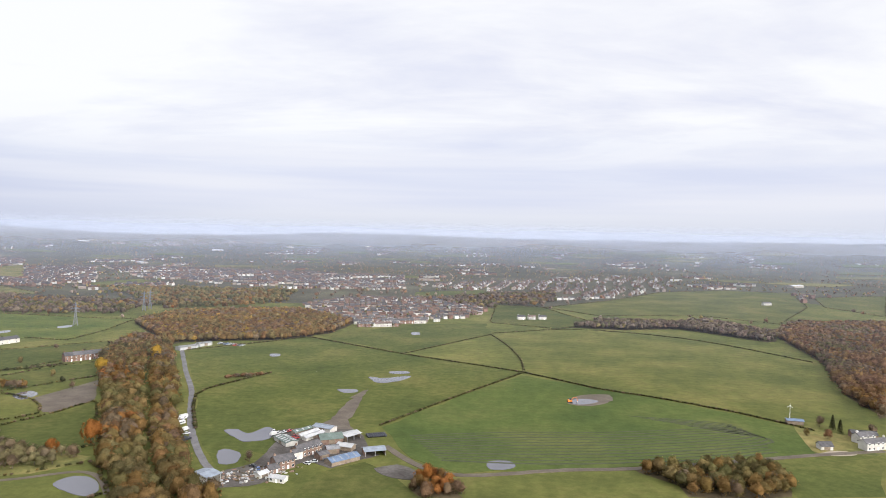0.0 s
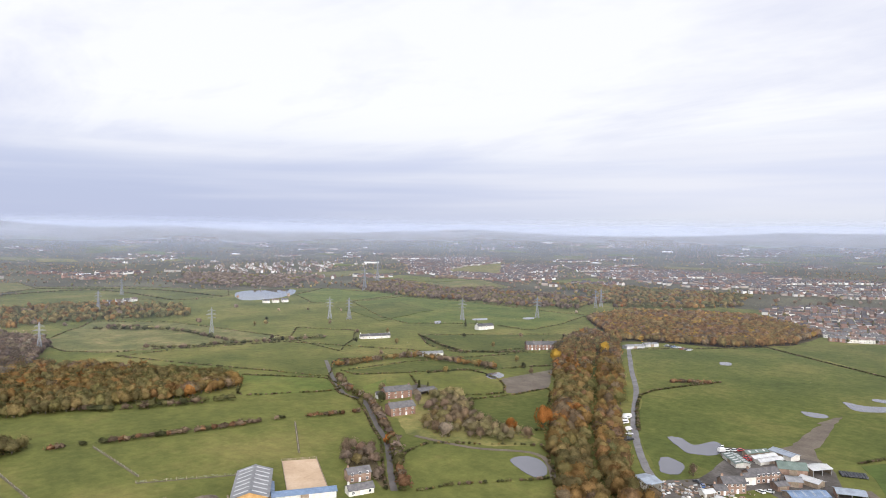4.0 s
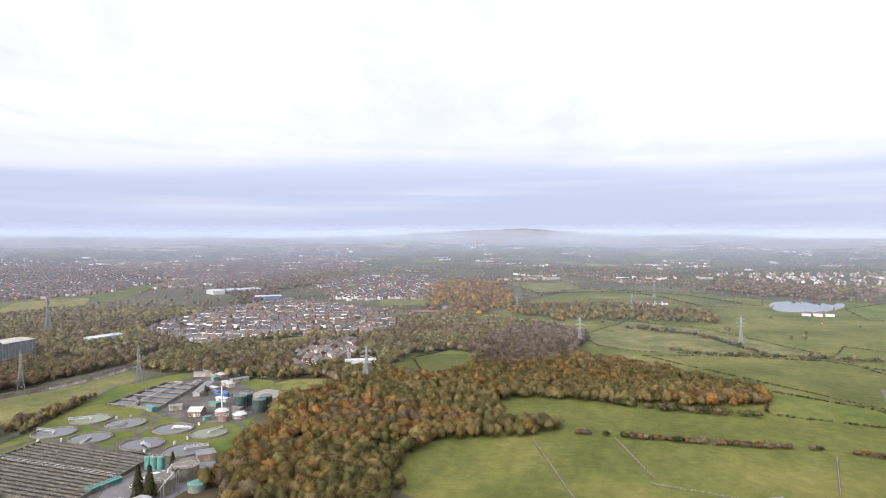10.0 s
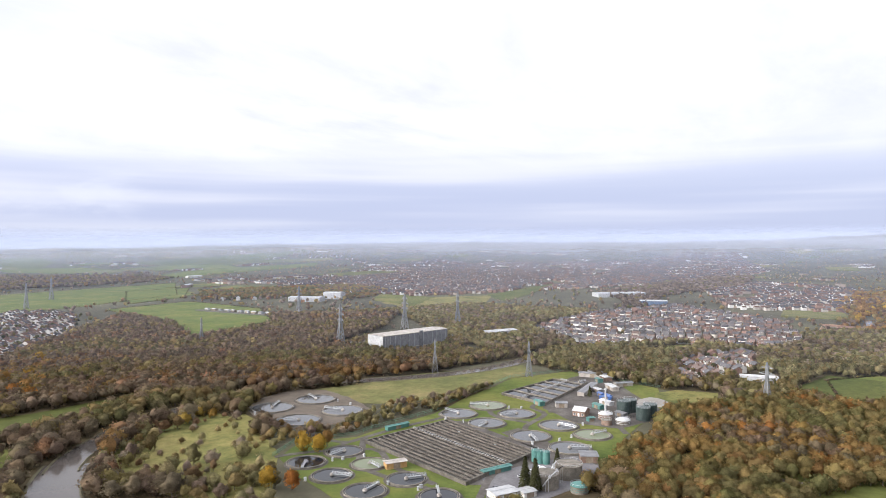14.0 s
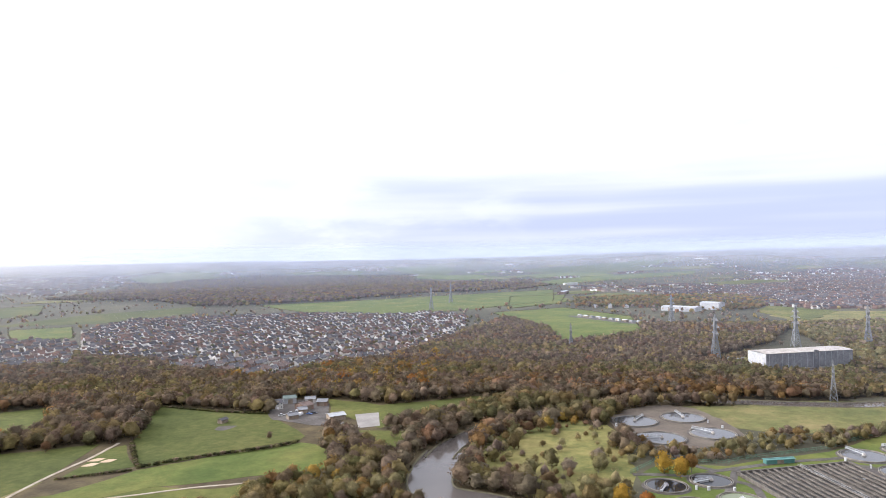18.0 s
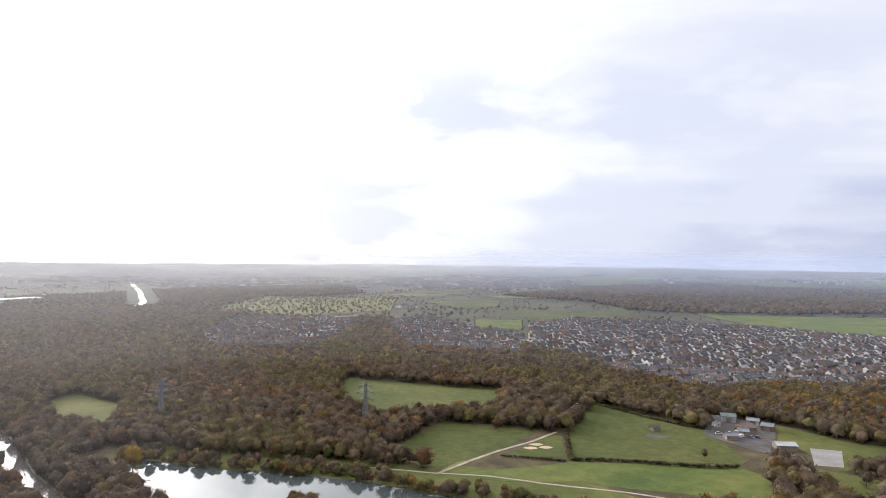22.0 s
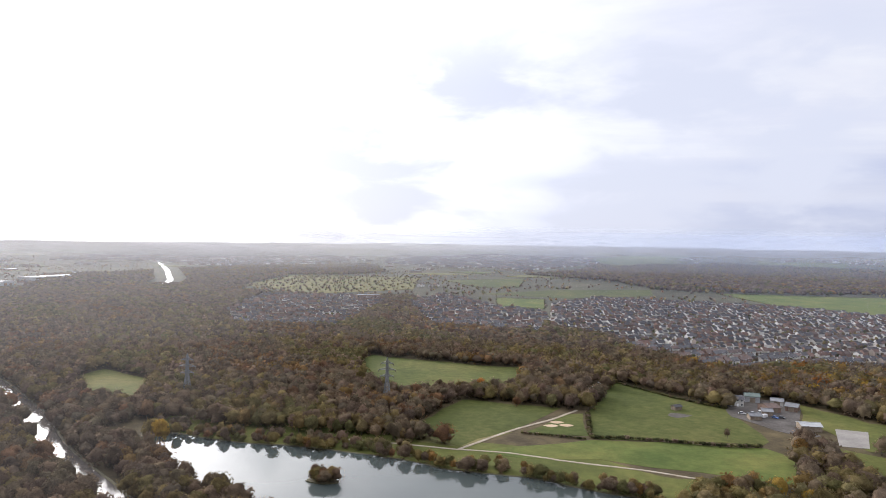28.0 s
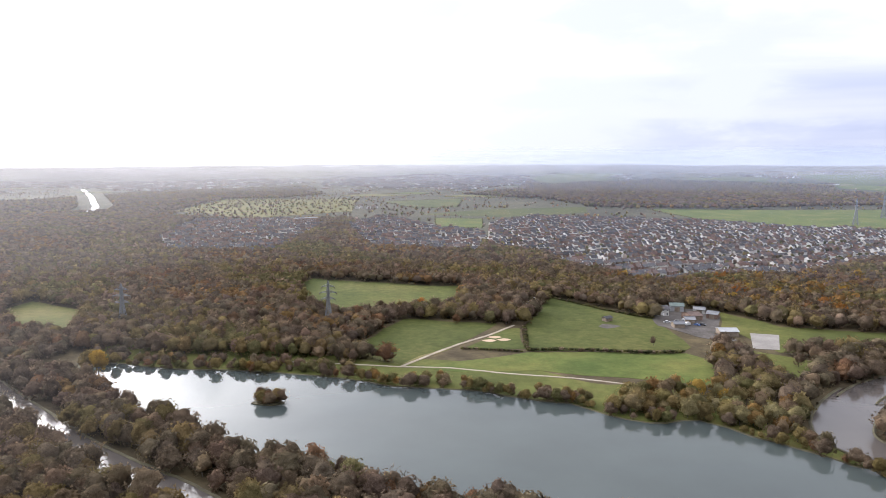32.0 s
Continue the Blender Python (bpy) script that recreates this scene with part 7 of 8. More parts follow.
def pipe_run(points, r, mat, label):
    """A pipe on low steel legs with a flange at each bend."""
    root = tagged(new("pipe_run"), label, "pipe")
    obj("pipe", *bent(points, r), mat, root)
    for a, b2 in zip(points[:-1], points[1:]):
        for t in (0.15, 0.5, 0.85):
            x, y, z = (a[k4] + (b2[k4] - a[k4]) * t for k4 in range(3))
            if z > 0.6:
                obj("leg", *boxes([(x - 0.1, x + 0.1, y - 0.1, y + 0.1, 0, z)]), STEEL, root)
    for x, y, z in points[1:-1]:
        obj("flange", *boxes([(x - r * 1.5, x + r * 1.5, y - r * 1.5, y + r * 1.5, z - r * 1.5, z + r * 1.5)]), STEEL, root)


pipe_run([(-324, -51, 1.2), (-324, -47, 7.0), (-333, -46, 7.4), (-340, -45, 7.4)], 0.35, STEEL, "grey steel pipe looping over the digesters")
pipe_run([(-338, -52, 0.8), (-341, -50, 6.8), (-347, -50, 6.9)], 0.3, STEEL, "grey steel pipe climbing a digester")
pipe_run([(-362, -66, 1.0), (-376, -92, 1.0), (-392, -120, 1.0), (-412, -140, 1.0)], 0.35, STAINED, "long grey pipe beside the aeration channels")
pipe_run([(-474, -30, 1.2), (-466, -36, 1.2), (-458, -42, 1.2)], 0.35, STEEL, "steel pipe between the dark tanks")
pipe_run([(-496, -132, 1.2), (-480, -94, 1.2)], 0.3, STAINED, "grey pipe along the storm channels")

# green mesh fence round the works
FENCE = material("green_fence", [(0.06, 0.13, 0.09), (0.10, 0.18, 0.12)], 0.4, 3.0, 0.6)
edge = [(-314, -193), (-340, -198), (-364, -174), (-380, -172), (-430, -156), (-479, -154), (-558, -145), (-609, -108), (-584, -66), (-566, -26)]
fence = tagged(new("boundary_fence"), "green palisade fence round the works", "fence")
for p, q in zip(edge[:-1], edge[1:]):
    p, q = np.array(p, float), np.array(q, float)
    n = max(1, int(np.linalg.norm(q - p) / 6))
    lattice("panel", [((*p, 1.1), (*q, 1.1), 0.05), ((*p, 2.2), (*q, 2.2), 0.05)] + [((*(p + (q - p) * t), 0), (*(p + (q - p) * t), 2.3), 0.03) for t in np.linspace(0, 1, n * 10)], FENCE, fence)
    for t in np.linspace(0, 1, n, endpoint=False):
        x, y = p + (q - p) * t
        obj("post", *boxes([(x - 0.06, x + 0.06, y - 0.06, y + 0.06, 0, 2.4)]), FENCE, fence)

# ---- substation ----
sb = [(-633, -330), (-635, -309), (-720, -274), (-770, -240), (-801, -218)]
sheet("substation_yard", straight_line(SUBYARD, 12, 0.5), YARD, 0.14, "grey gravel substation yard", "yard")
ax, ay, at2, al = along(sb[1], sb[2], 26)
hall = tagged(new("substation_hall"), "long pale grey sheet-clad substation hall", "building")
obj("wall", *boxes([(-al / 2, al / 2, -13, 13, -0.3, 15)]), TIN_GREY, hall)
obj("roof", *gable_roof(al, 26, 15, 1.0, 0.3, 0.3), CONCRETE, hall)
obj("end_wall", *boxes([(-al / 2 - 0.1, -al / 2 - 0.01, -12.8, 12.8, 0.2, 14.9)]), TIN_PALE, hall)
obj("stair_tower", *boxes([(4, 7.5, -15, -13.01, -0.3, 17)]), TIN_GREY, hall)
for i in range(14):
    x = -al / 2 + (i + 0.5) * al / 14
    obj("cladding_rib", *boxes([(x - 0.12, x + 0.12, -13.15, -13.01, 0.5, 14.5)]), STEEL, hall)
obj("plinth", *boxes([(-al / 2 - 0.2, al / 2 + 0.2, -13.2, 13.2, -0.3, 1.2)]), CONCRETE, hall)
put(hall, ax, ay, at2)
put_barn(sb[3], sb[4], 16, 7.0, 1.0, TIN_WHITE, TIN_WHITE, "white warehouse near the river", name="warehouse", category="warehouse")
g = np.random.default_rng(8)
for i in range(26):
    root = tagged(new("switchgear"), "steel frame with grey insulators in the substation yard", "switchgear", "substation gear")
    obj("post", *bars([((-2, 0, 0), (-2, 0, 5), 0.15), ((2, 0, 0), (2, 0, 5), 0.15), ((-2.6, 0, 5), (2.6, 0, 5), 0.18)]), STEEL, root)
    for k2 in (-1.6, 0, 1.6):
        obj("insulator", *turned([(0.12, 5.1), (0.25, 5.4), (0.12, 5.7), (0.25, 6.0), (0.1, 6.6)]), STAINED, root, pose(k2, 0, 0))
    put(root, -650 + (i % 13) * -9.0 + g.normal(0, 1), -345 + (i % 13) * 7.0 - 12 * (i // 13) + g.normal(0, 1), at2 + 90 * (i % 2))


# ---- pylons ----
def pylon(h, label):
    """A lattice tower: four tapering legs, bracing, three pairs of cross-arms with insulators."""
    root = tagged(new("electricity_pylon"), label, "pylon", "electricity pylons")
    w0, w1, w2 = h * 0.085, h * 0.026, h * 0.016

    def half(z):
        return w0 + (w1 - w0) * min(1, z / (0.55 * h)) if z < 0.55 * h else w1 + (w2 - w1) * (z - 0.55 * h) / (0.45 * h)

    lv = [0, 0.16, 0.30, 0.42, 0.52, 0.60, 0.68, 0.76, 0.84, 0.92]
    cs = ((-1, -1), (1, -1), (1, 1), (-1, 1))
    t = h * 0.0045
    for sx, sy in cs:
        rows = [((sx * half(a * h), sy * half(a * h), a * h), (sx * half(b3 * h), sy * half(b3 * h), b3 * h), t * 1.5) for a, b3 in zip(lv, lv[1:] + [1.0])]
        obj("leg", *bent([row[0] for row in rows] + [(0, 0, h)], t * 1.5), LATTICE, root)
    for s in range(4):
        (ax2, ay2), (bx2, by2) = cs[s], cs[(s + 1) % 4]
        rows = []
        for a, b3 in zip(lv, lv[1:]):
            ha, hb = half(a * h), half(b3 * h)
            rows += [((ax2 * ha, ay2 * ha, a * h), (bx2 * hb, by2 * hb, b3 * h), t), ((bx2 * ha, by2 * ha, a * h), (ax2 * hb, ay2 * hb, b3 * h), t), ((ax2 * hb, ay2 * hb, b3 * h), (bx2 * hb, by2 * hb, b3 * h), t)]
        lattice("bracing", rows, LATTICE, root)
    for z, reach in ((0.58, 0.15), (0.72, 0.19), (0.86, 0.14)):
        for s in (-1, 1):
            tip = (s * reach * h, 0, z * h)
            arm = lattice("cross_arm", [((s * half(z * h), k2 * half(z * h), z * h), tip, t) for k2 in (-1, 1)] + [((s * half(z * h), k2 * half(z * h), (z + 0.05) * h), tip, t) for k2 in (-1, 1)], LATTICE, root)
            obj("insulator", *bars([(tip, (tip[0], 0, z * h - 0.05 * h), t * 1.4)]), STAINED, arm)
    return root


TOWER = pylon(46.0, "tall grey lattice electricity pylon")
SMALL = pylon(30.0, "smaller grey lattice electricity pylon")
put(TOWER, -658, -376, 60)
for x, y, t in ((-803, -372, 60), (-859, -321, 40), (-888, -603, 70), (-791, -1111, 70), (-933, -1247, 70), (-953, 962, 30), (-1119, 1170, 30)):
    copy_thing(TOWER, pose(x, y, 0, 0, 0, t))
put(SMALL, -555, -212, 30)
for x, y, t in ((-569, -132, 30), (-539, 46, 60), (-702, 276, 60), (-691, 454, 60), (-683, 628, 60), (-659, 641, 20), (-541, 738, 20), (-477, 827, 20), (-994, 462, 30), (-1203, 597, 30), (-468, 992, 20), (-469, 1014, 20), (396, -500, 0), (141, -413, 0), (471, -592, 0), (-600, -522, 60), (9, -421, 0), (-1023, 288, 40)):
    copy_thing(SMALL, pose(x, y, 0, 0, 0, t))

# ---- houses in estates ----
WALL_TINT = material("house_walls", [(0.85, 0.85, 0.85), (1.0, 1.0, 1.0), (1.1, 1.1, 1.1)], 0.3, 3.0, 0.9, tint=True)
ROOF_TINT = material("house_roofs", [(0.8, 0.8, 0.8), (1.0, 1.0, 1.0), (1.2, 1.2, 1.2)], 0.3, 3.0, 0.8, tint=True, spec=0.10)
WALLS = np.array([(0.57, 0.55, 0.52), (0.38, 0.35, 0.31), (0.19, 0.115, 0.088), (0.22, 0.14, 0.11), (0.16, 0.105, 0.085), (0.30, 0.25, 0.21)])
ROOFS = np.array([(0.066, 0.063, 0.068), (0.088, 0.082, 0.082), (0.092, 0.066, 0.056), (0.118, 0.072, 0.056), (0.058, 0.054, 0.056)])


def joined_houses(name, xy, turn, size, seed, label, white=0.4, red=0.4, pale_roof=0.0):
    """Many small gabled houses in one mesh."""
    g = np.random.default_rng(seed)
    n = len(xy)
    if n == 0:
        return
    l, d, e, r = size[:, 0], size[:, 1], size[:, 2], size[:, 3]
    local = np.zeros((n, 14, 3))
    x, y = l / 2, d / 2
    for i, (sx, sy, k) in enumerate(((-1, -1, 0), (1, -1, 0), (1, 1, 0), (-1, 1, 0), (-1, -1, 1), (1, -1, 1), (1, 1, 1), (-1, 1, 1))):
        local[:, i] = np.c_[sx * x, sy * y, k * e - (1 - k) * 0.5]
    local[:, 8], local[:, 9] = np.c_[-x, 0 * x, e + r], np.c_[x, 0 * x, e + r]
    for i, (sx, sy) in enumerate(((-1, -1), (1, -1), (1, 1), (-1, 1))):
        local[:, 10 + i] = np.c_[sx * (x + 0.3), sy * (y + 0.35), e - 0.1]
    local = np.concatenate([local, local[:, 8:10] * (1.02, 1, 1) + (0, 0, 0.15)], 1)
    c, s = np.cos(turn)[:, None], np.sin(turn)[:, None]
    v = np.stack([local[..., 0] * c - local[..., 1] * s + xy[:, :1], local[..., 0] * s + local[..., 1] * c + xy[:, 1:], local[..., 2] + lift(xy[:, 0], xy[:, 1])[:, None]], -1)
    base = (np.arange(n) * 16)[:, None, None]
    wq = (np.array([(0, 1, 5, 4), (1, 2, 6, 5), (2, 3, 7, 6), (3, 0, 4, 7)])[None] + base).reshape(-1, 4)
    rq = (np.array([(10, 11, 15, 14), (12, 13, 14, 15)])[None] + base).reshape(-1, 4)
    gt = (np.array([(5, 6, 9), (7, 4, 8)])[None] + base).reshape(-1, 3)
    p = np.array([white * 0.6, white * 0.4, red * 0.4, red * 0.3, red * 0.3, max(0.02, 1 - white - red)])
    wc = WALLS[g.choice(6, n, p=p / p.sum())] * g.uniform(0.85, 1.1, (n, 1))
    rc = ROOFS[g.choice(5, n)] * g.uniform(0.75, 1.2, (n, 1))
    pale = g.random(n) < pale_roof
    rc[pale] = np.array((0.62, 0.63, 0.65)) * g.uniform(0.6, 1.2, (pale.sum(), 1))
    tint = np.concatenate([np.repeat(wc[:, None], 10, 1), np.repeat(rc[:, None], 6, 1)], 1)
    me = mesh_np(name, v.reshape(-1, 3), [wq, rq, gt], [WALL_TINT, ROOF_TINT], [0] * len(wq) + [1] * len(rq) + [0] * len(gt), tint.reshape(-1, 3))
    return tagged(new(name, me), label, "houses", kind="stuff")


def rows_of_houses(poly, turn, gap, row, seed, bend=0.0):
    """Places along streets that run at the given turn through a plot."""
    p = np.array(poly, float)
    c = p.mean(0)
    a = radians(turn)
    g = np.random.default_rng(seed)
    R = np.array([[math.cos(a), -math.sin(a)], [math.sin(a), math.cos(a)]])
    q = (p - c) @ R
    lo, hi = q.min(0), q.max(0)
    out = []
    y, side = lo[1] + 4, 0
    while y < hi[1]:
        x = lo[0] + g.uniform(0, gap)
        while x < hi[0]:
            out.append((x + g.normal(0, 0.5), y + g.normal(0, 0.9) + bend * math.sin(x / 70.0 + y / 160.0), 180 * (side % 2)))
            x += gap * (1.0 if g.random() > 0.12 else 1.9)
        y += row * (0.62 if side % 2 == 0 else 1.38)
        side += 1
    out = np.array(out)
    xy = out[:, :2] @ R.T + c
    ok = inside(xy[:, 0], xy[:, 1], p)
    for f in FIELDS:
        ok &= ~inside(xy[:, 0], xy[:, 1], f)
    return xy[ok], np.radians(turn + out[ok, 2]) + g.normal(0, 0.04, ok.sum())


kinds = []
for wall, roof, label, l in ((RENDER, SLATE, "white rendered semi-detached house with slate roof", 9.0), (BRICK, TILE, "red brick house with a brown tiled roof", 6.6), (RENDER, TILE, "cream rendered house with a tiled roof", 7.6), (BRICK, SLATE, "brick semi-detached house with grey roof", 9.0), (OLD_BRICK, SLATE, "weathered brick house with dark roof", 6.6)):
    h = house(l, 6.8, 4.6, 2.1, wall, roof, label, win=2, back=True)
    h["group"] = "houses of the estate"
    kinds.append(h)
used = [False] * 5


def stand(k, x, y, turn):
    m = pose(x, y, 0, 0, 0, math.degrees(turn))
    if not used[k]:
        used[k] = True
        kinds[k].matrix_basis = m
        return kinds[k]
    return copy_thing(kinds[k], m)


ESTATES = (([(-167, -1139), (-264, -1298), (-402, -1238), (-590, -1177), (-729, -1223), (-754, -944), (-605, -737), (-463, -633), (-391, -584), (-340, -586), (-256, -554), (-205, -647), (-189, -747), (-129, -811)], 28, 8.6, 18.0, 91, (0.34, 0.14, 0.26, 0.16, 0.10)), ([(81, -1109), (39, -1322), (-74, -1082), (-145, -989), (-119, -762), (-52, -786), (13, -799)], 20, 9.4, 19.5, 92, (0.25, 0.2, 0.15, 0.2, 0.2)), ([(328, -935), (376, -1225), (284, -1226), (178, -1240), (118, -1128), (123, -774), (208, -771), (259, -777)], 40, 9.6, 19.5, 93, (0.2, 0.25, 0.15, 0.2, 0.2)), ([(-867, -220), (-1101, -185), (-1263, -82), (-1070, 76), (-858, 93), (-788, 48), (-815, -46), (-741, -124)], 75, 9.2, 19.0, 94, (0.3, 0.2, 0.25, 0.15, 0.1)), ([(-657, -25), (-730, -3), (-781, 42), (-681, 43), (-605, 8), (-583, -9)], 30, 6.6, 14.0, 95, (0.15, 0.2, 0.1, 0.25, 0.3)), ([(-268, 1142), (-179, 1268), (-6, 1286), (55, 1088), (30, 1008), (-20, 946), (-78, 878), (-122, 870), (-211, 1012)], 15, 9.2, 19.5, 96, (0.2, 0.2, 0.15, 0.25, 0.2)))
for poly, turn, gap, row, seed, mix in ESTATES:
    xy, th = rows_of_houses(poly, turn, gap, row, seed, bend=6.0)
    g = np.random.default_rng(seed)
    far = np.hypot(*(xy - HUB).T)
    order = np.argsort(far)
    singles = order[: min(len(order), 90 if seed == 91 else 40)]
    for i in singles:
        stand(int(g.choice(5, p=mix)), xy[i, 0], xy[i, 1], th[i])
    rest = order[len(singles):]
    size = np.c_[g.uniform(5.2, 8.2, len(rest)), g.uniform(5.6, 6.8, len(rest)), g.uniform(3.2, 5.0, len(rest)), g.uniform(1.7, 2.4, len(rest))]
    joined_houses("housing_estate", xy[rest], th[rest], size, seed, "dense rows of white and brick houses", white=mix[0] + mix[2], red=mix[1] + mix[3])
    # gardens and street trees
    t = np.concatenate([xy, xy])[g.random(len(xy) * 2) < 0.75] + g.normal(0, 7, (1, 2))
    t = t + g.normal(0, 4, t.shape)
    pal = np.array([TINTS[k2] for k2 in ("bare", "green", "dark", "olive", "purple")])
    many_trees("garden_trees", t, g.uniform(3.5, 7.0, len(t)), pal[g.integers(0, 5, len(t))], 4, "small garden trees between houses", seed, 0.3, "trees", False)

# ---- outlying towns, woods and fields ----
REACH = [(1291, -2615), (1000, -2100), (846, -1802), (740, -1600), (679, -1447)]
LINES.append((smooth_line(REACH, 20.0), 40.0))
FAR_TOWNS, FAR_WOODS = [], []


def far_field(pts, mat, label="pale green field between distant woods"):
    FIELDS.append(np.array(pts, float))
    sheet("field", straight_line(pts, 30, 3.0, len(FIELDS)), mat, 0.35 + 0.004 * len(FIELDS), label, "field")


def far_wood(pts, palette, label, seed, gap=10.5):
    """A wood on the far plain, ragged at its edges."""
    FAR_WOODS.append(pts)
    p = straight_line(pts, 40, 9.0, seed)
    xy = spots(p, gap, seed)
    gg = np.random.default_rng(seed)
    names = list(palette)
    ws = np.array(list(palette.values()), float)
    tone = np.clip(0.5 + 0.3 * mottle(xy[:, 0], xy[:, 1], 140.0, seed) + gg.normal(0, 0.22, len(xy)), 0, 0.999)
    tint = np.array([TINTS[k] for k in names])[np.searchsorted(np.cumsum(ws / ws.sum()), tone).clip(0, len(names) - 1)] * gg.uniform(0.8, 1.2, (len(xy), 1))
    r = np.hypot(*xy.T)
    for lo, hi, level in ((0, 1500, 3), (1500, 2400, 4), (2400, 9000, 5)):
        m = (r >= lo) & (r < hi)
        if m.any():
            many_trees("woodland", xy[m], gg.uniform(0.9, 1.35, m.sum()) * gap * 0.85, tint[m], level, label, seed + lo, 0.25, trunks=False, squat=0.85)


def far_town(pts, turn, seed, white, red, gap=12.0, row=23.0):
    """Streets of houses with gardens on the far plain."""
    FAR_TOWNS.append(pts)
    xy, th = rows_of_houses(pts, turn, gap, row, seed, bend=9.0)
    gg = np.random.default_rng(seed)
    some = mottle(xy[:, 0], xy[:, 1], 260.0, seed) > -0.55
    xy, th = xy[some], th[some]
    n = len(xy)
    joined_houses("distant_town", xy, th, np.c_[gg.uniform(6.5, 11, n), gg.uniform(6, 7.5, n), gg.uniform(4.0, 5.2, n), gg.uniform(1.9, 2.6, n)], seed, "distant streets of white and brick houses", white=white, red=red)
    t = np.concatenate([xy, xy])[gg.random(2 * n) < 0.4]
    t = t + gg.normal(0, 8, t.shape)
    pal = np.array([TINTS[k] for k in ("bare", "olive", "purple", "green", "grey")])
    many_trees("garden_trees", t, gg.uniform(4.5, 8.0, len(t)), pal[gg.integers(0, 5, len(t))], 5, "small trees between distant houses", seed, 0.2, "trees", False)


far_field([(-855, 1108), (-784, 1194), (-846, 1268), (-914, 1215)], GRASS_ROUGH)
far_field([(-753, 1381), (-665, 1505), (-781, 1628), (-822, 1480)], GRASS_OLIVE)
far_field([(-79, 1330), (69, 1419), (74, 1519), (-85, 1422)], GRASS)
far_field([(-1714, -1845), (-2093, -1993), (-2713, -1854), (-2532, -1727), (-2104, -1743), (-1689, -1705)], GRASS_BRIGHT)
far_field([(-1290, -1460), (-1196, -1127), (-1137, -1068), (-913, -1013)], GRASS_BRIGHT)
far_field([(-1895, -1154), (-2293, -1118), (-2317, -1323), (-2025, -1370)], GRASS_OLIVE)
far_field([(-1309, -698), (-1274, -549), (-1096, -509), (-1180, -648)], GRASS_OLIVE)
far_field([(-1367, -473), (-1775, -448), (-1779, -418), (-1387, -391), (-1246, -393)], GRASS)
far_field([(-1676, -2742), (-1975, -2518), (-1747, -2066), (-1642, -2491)], GRASS_BRIGHT)
far_field([(-2073, -2342), (-2476, -2251), (-2283, -1933), (-1962, -2099)], GRASS_BRIGHT)
far_field([(-2537, -2430), (-2960, -2059), (-2807, -1949), (-2406, -2185)], GRASS_OLIVE)
far_field([(499, -1506), (429, -1966), (149, -1894), (113, -1450), (297, -1255)], GRASS_ROUGH)
far_field([(-1351, 1840), (-1388, 2116), (-1013, 1548), (-1216, 1534)], GRASS_ROUGH)
far_field([(-771, 723), (-756, 851), (-642, 796), (-615, 658)], GRASS)
far_field([(-508, -3098), (-794, -3466), (-1062, -3398), (-625, -2899)], GRASS_OLIVE)
far_field([(-1515, -3405), (-1752, -3271), (-1590, -3003), (-1425, -3077)], GRASS_OLIVE)
far_wood([(-1046, 1196), (-833, 1080), (-655, 1141), (-481, 1090), (-478, 944), (-723, 890), (-776, 888)], BROWN, "dark brown wood on the plain", 700, 12.0)
far_wood([(-753, 1381), (-333, 1377), (-298, 1150), (-437, 1013)], AUTUMN, "olive and ochre wood on the plain", 701, 12.0)
far_wood([(-65, 1274), (230, 1499), (192, 1249), (55, 1118)], BROWN, "dark brown wood on the plain", 702, 12.0)
far_wood([(-1563, -262), (-2375, -28), (-2348, 57), (-1795, 24), (-1504, -109), (-1112, -137)], BARE, "bare grey-brown wood on the plain", 703, 12.0)
far_wood([(-1713, 243), (-1654, 399), (-1204, 329), (-966, 236), (-996, 153), (-1266, 167)], GOLD, "golden-brown hillside wood", 704, 12.0)
far_wood([(-1107, 305), (-1086, 481), (-950, 582), (-849, 523), (-893, 331), (-966, 269)], AUTUMN, "olive and ochre wood on the plain", 705, 12.0)
far_wood([(-1057, 1029), (-1073, 1391), (-706, 1083), (-613, 942), (-808, 934), (-957, 959)], BROWN, "dark brown wood on the plain", 706, 12.0)
far_wood([(-1674, 990), (-1383, 1100), (-1271, 1128), (-1117, 879), (-1347, 786)], BARE, "bare grey-brown wood on the plain", 707, 12.0)
far_wood([(-1923, -2210), (-1714, -1845), (-1617, -1629), (-1324, -1500)], BROWN, "dark brown wood on the plain", 708, 12.0)
far_wood([(-1201, -1117), (-1533, -924), (-1388, -714), (-1180, -648), (-1132, -818), (-1039, -944)], AUTUMN, "olive and ochre wood on the plain", 709, 12.0)
far_wood([(-355, -2282), (-529, -3159), (-1185, -2937), (-1652, -1817), (-1255, -1511), (-1066, -1580), (-606, -1426), (-441, -1541)], BROWN, "dark brown wood on the plain", 710, 16.5)
far_wood([(-172, -2158), (-443, -2646), (-1132, -3187), (-1687, -2651), (-1064, -1633), (-670, -1544), (-472, -1802)], BROWN, "dark brown wood on the plain", 711, 16.5)
far_wood([(1109, -1610), (879, -2424), (446, -2830), (295, -2193), (513, -1543), (450, -1224), (648, -969)], BROWN, "dark brown wood on the plain", 712, 12.0)
far_town([(-1477, 1687), (-1562, 1919), (-1133, 2073), (-794, 1454), (-1005, 1372), (-1199, 1370)], 0, 800, 0.3, 0.5)
far_town([(-1150, 2141), (-570, 2053), (-150, 1940), (-112, 1456), (-374, 1441), (-568, 1544), (-800, 1668)], 37, 801, 0.4, 0.4)
far_town([(-111, 1621), (393, 2036), (701, 2159), (506, 1595), (255, 1320), (94, 1454)], 74, 802, 0.35, 0.4)
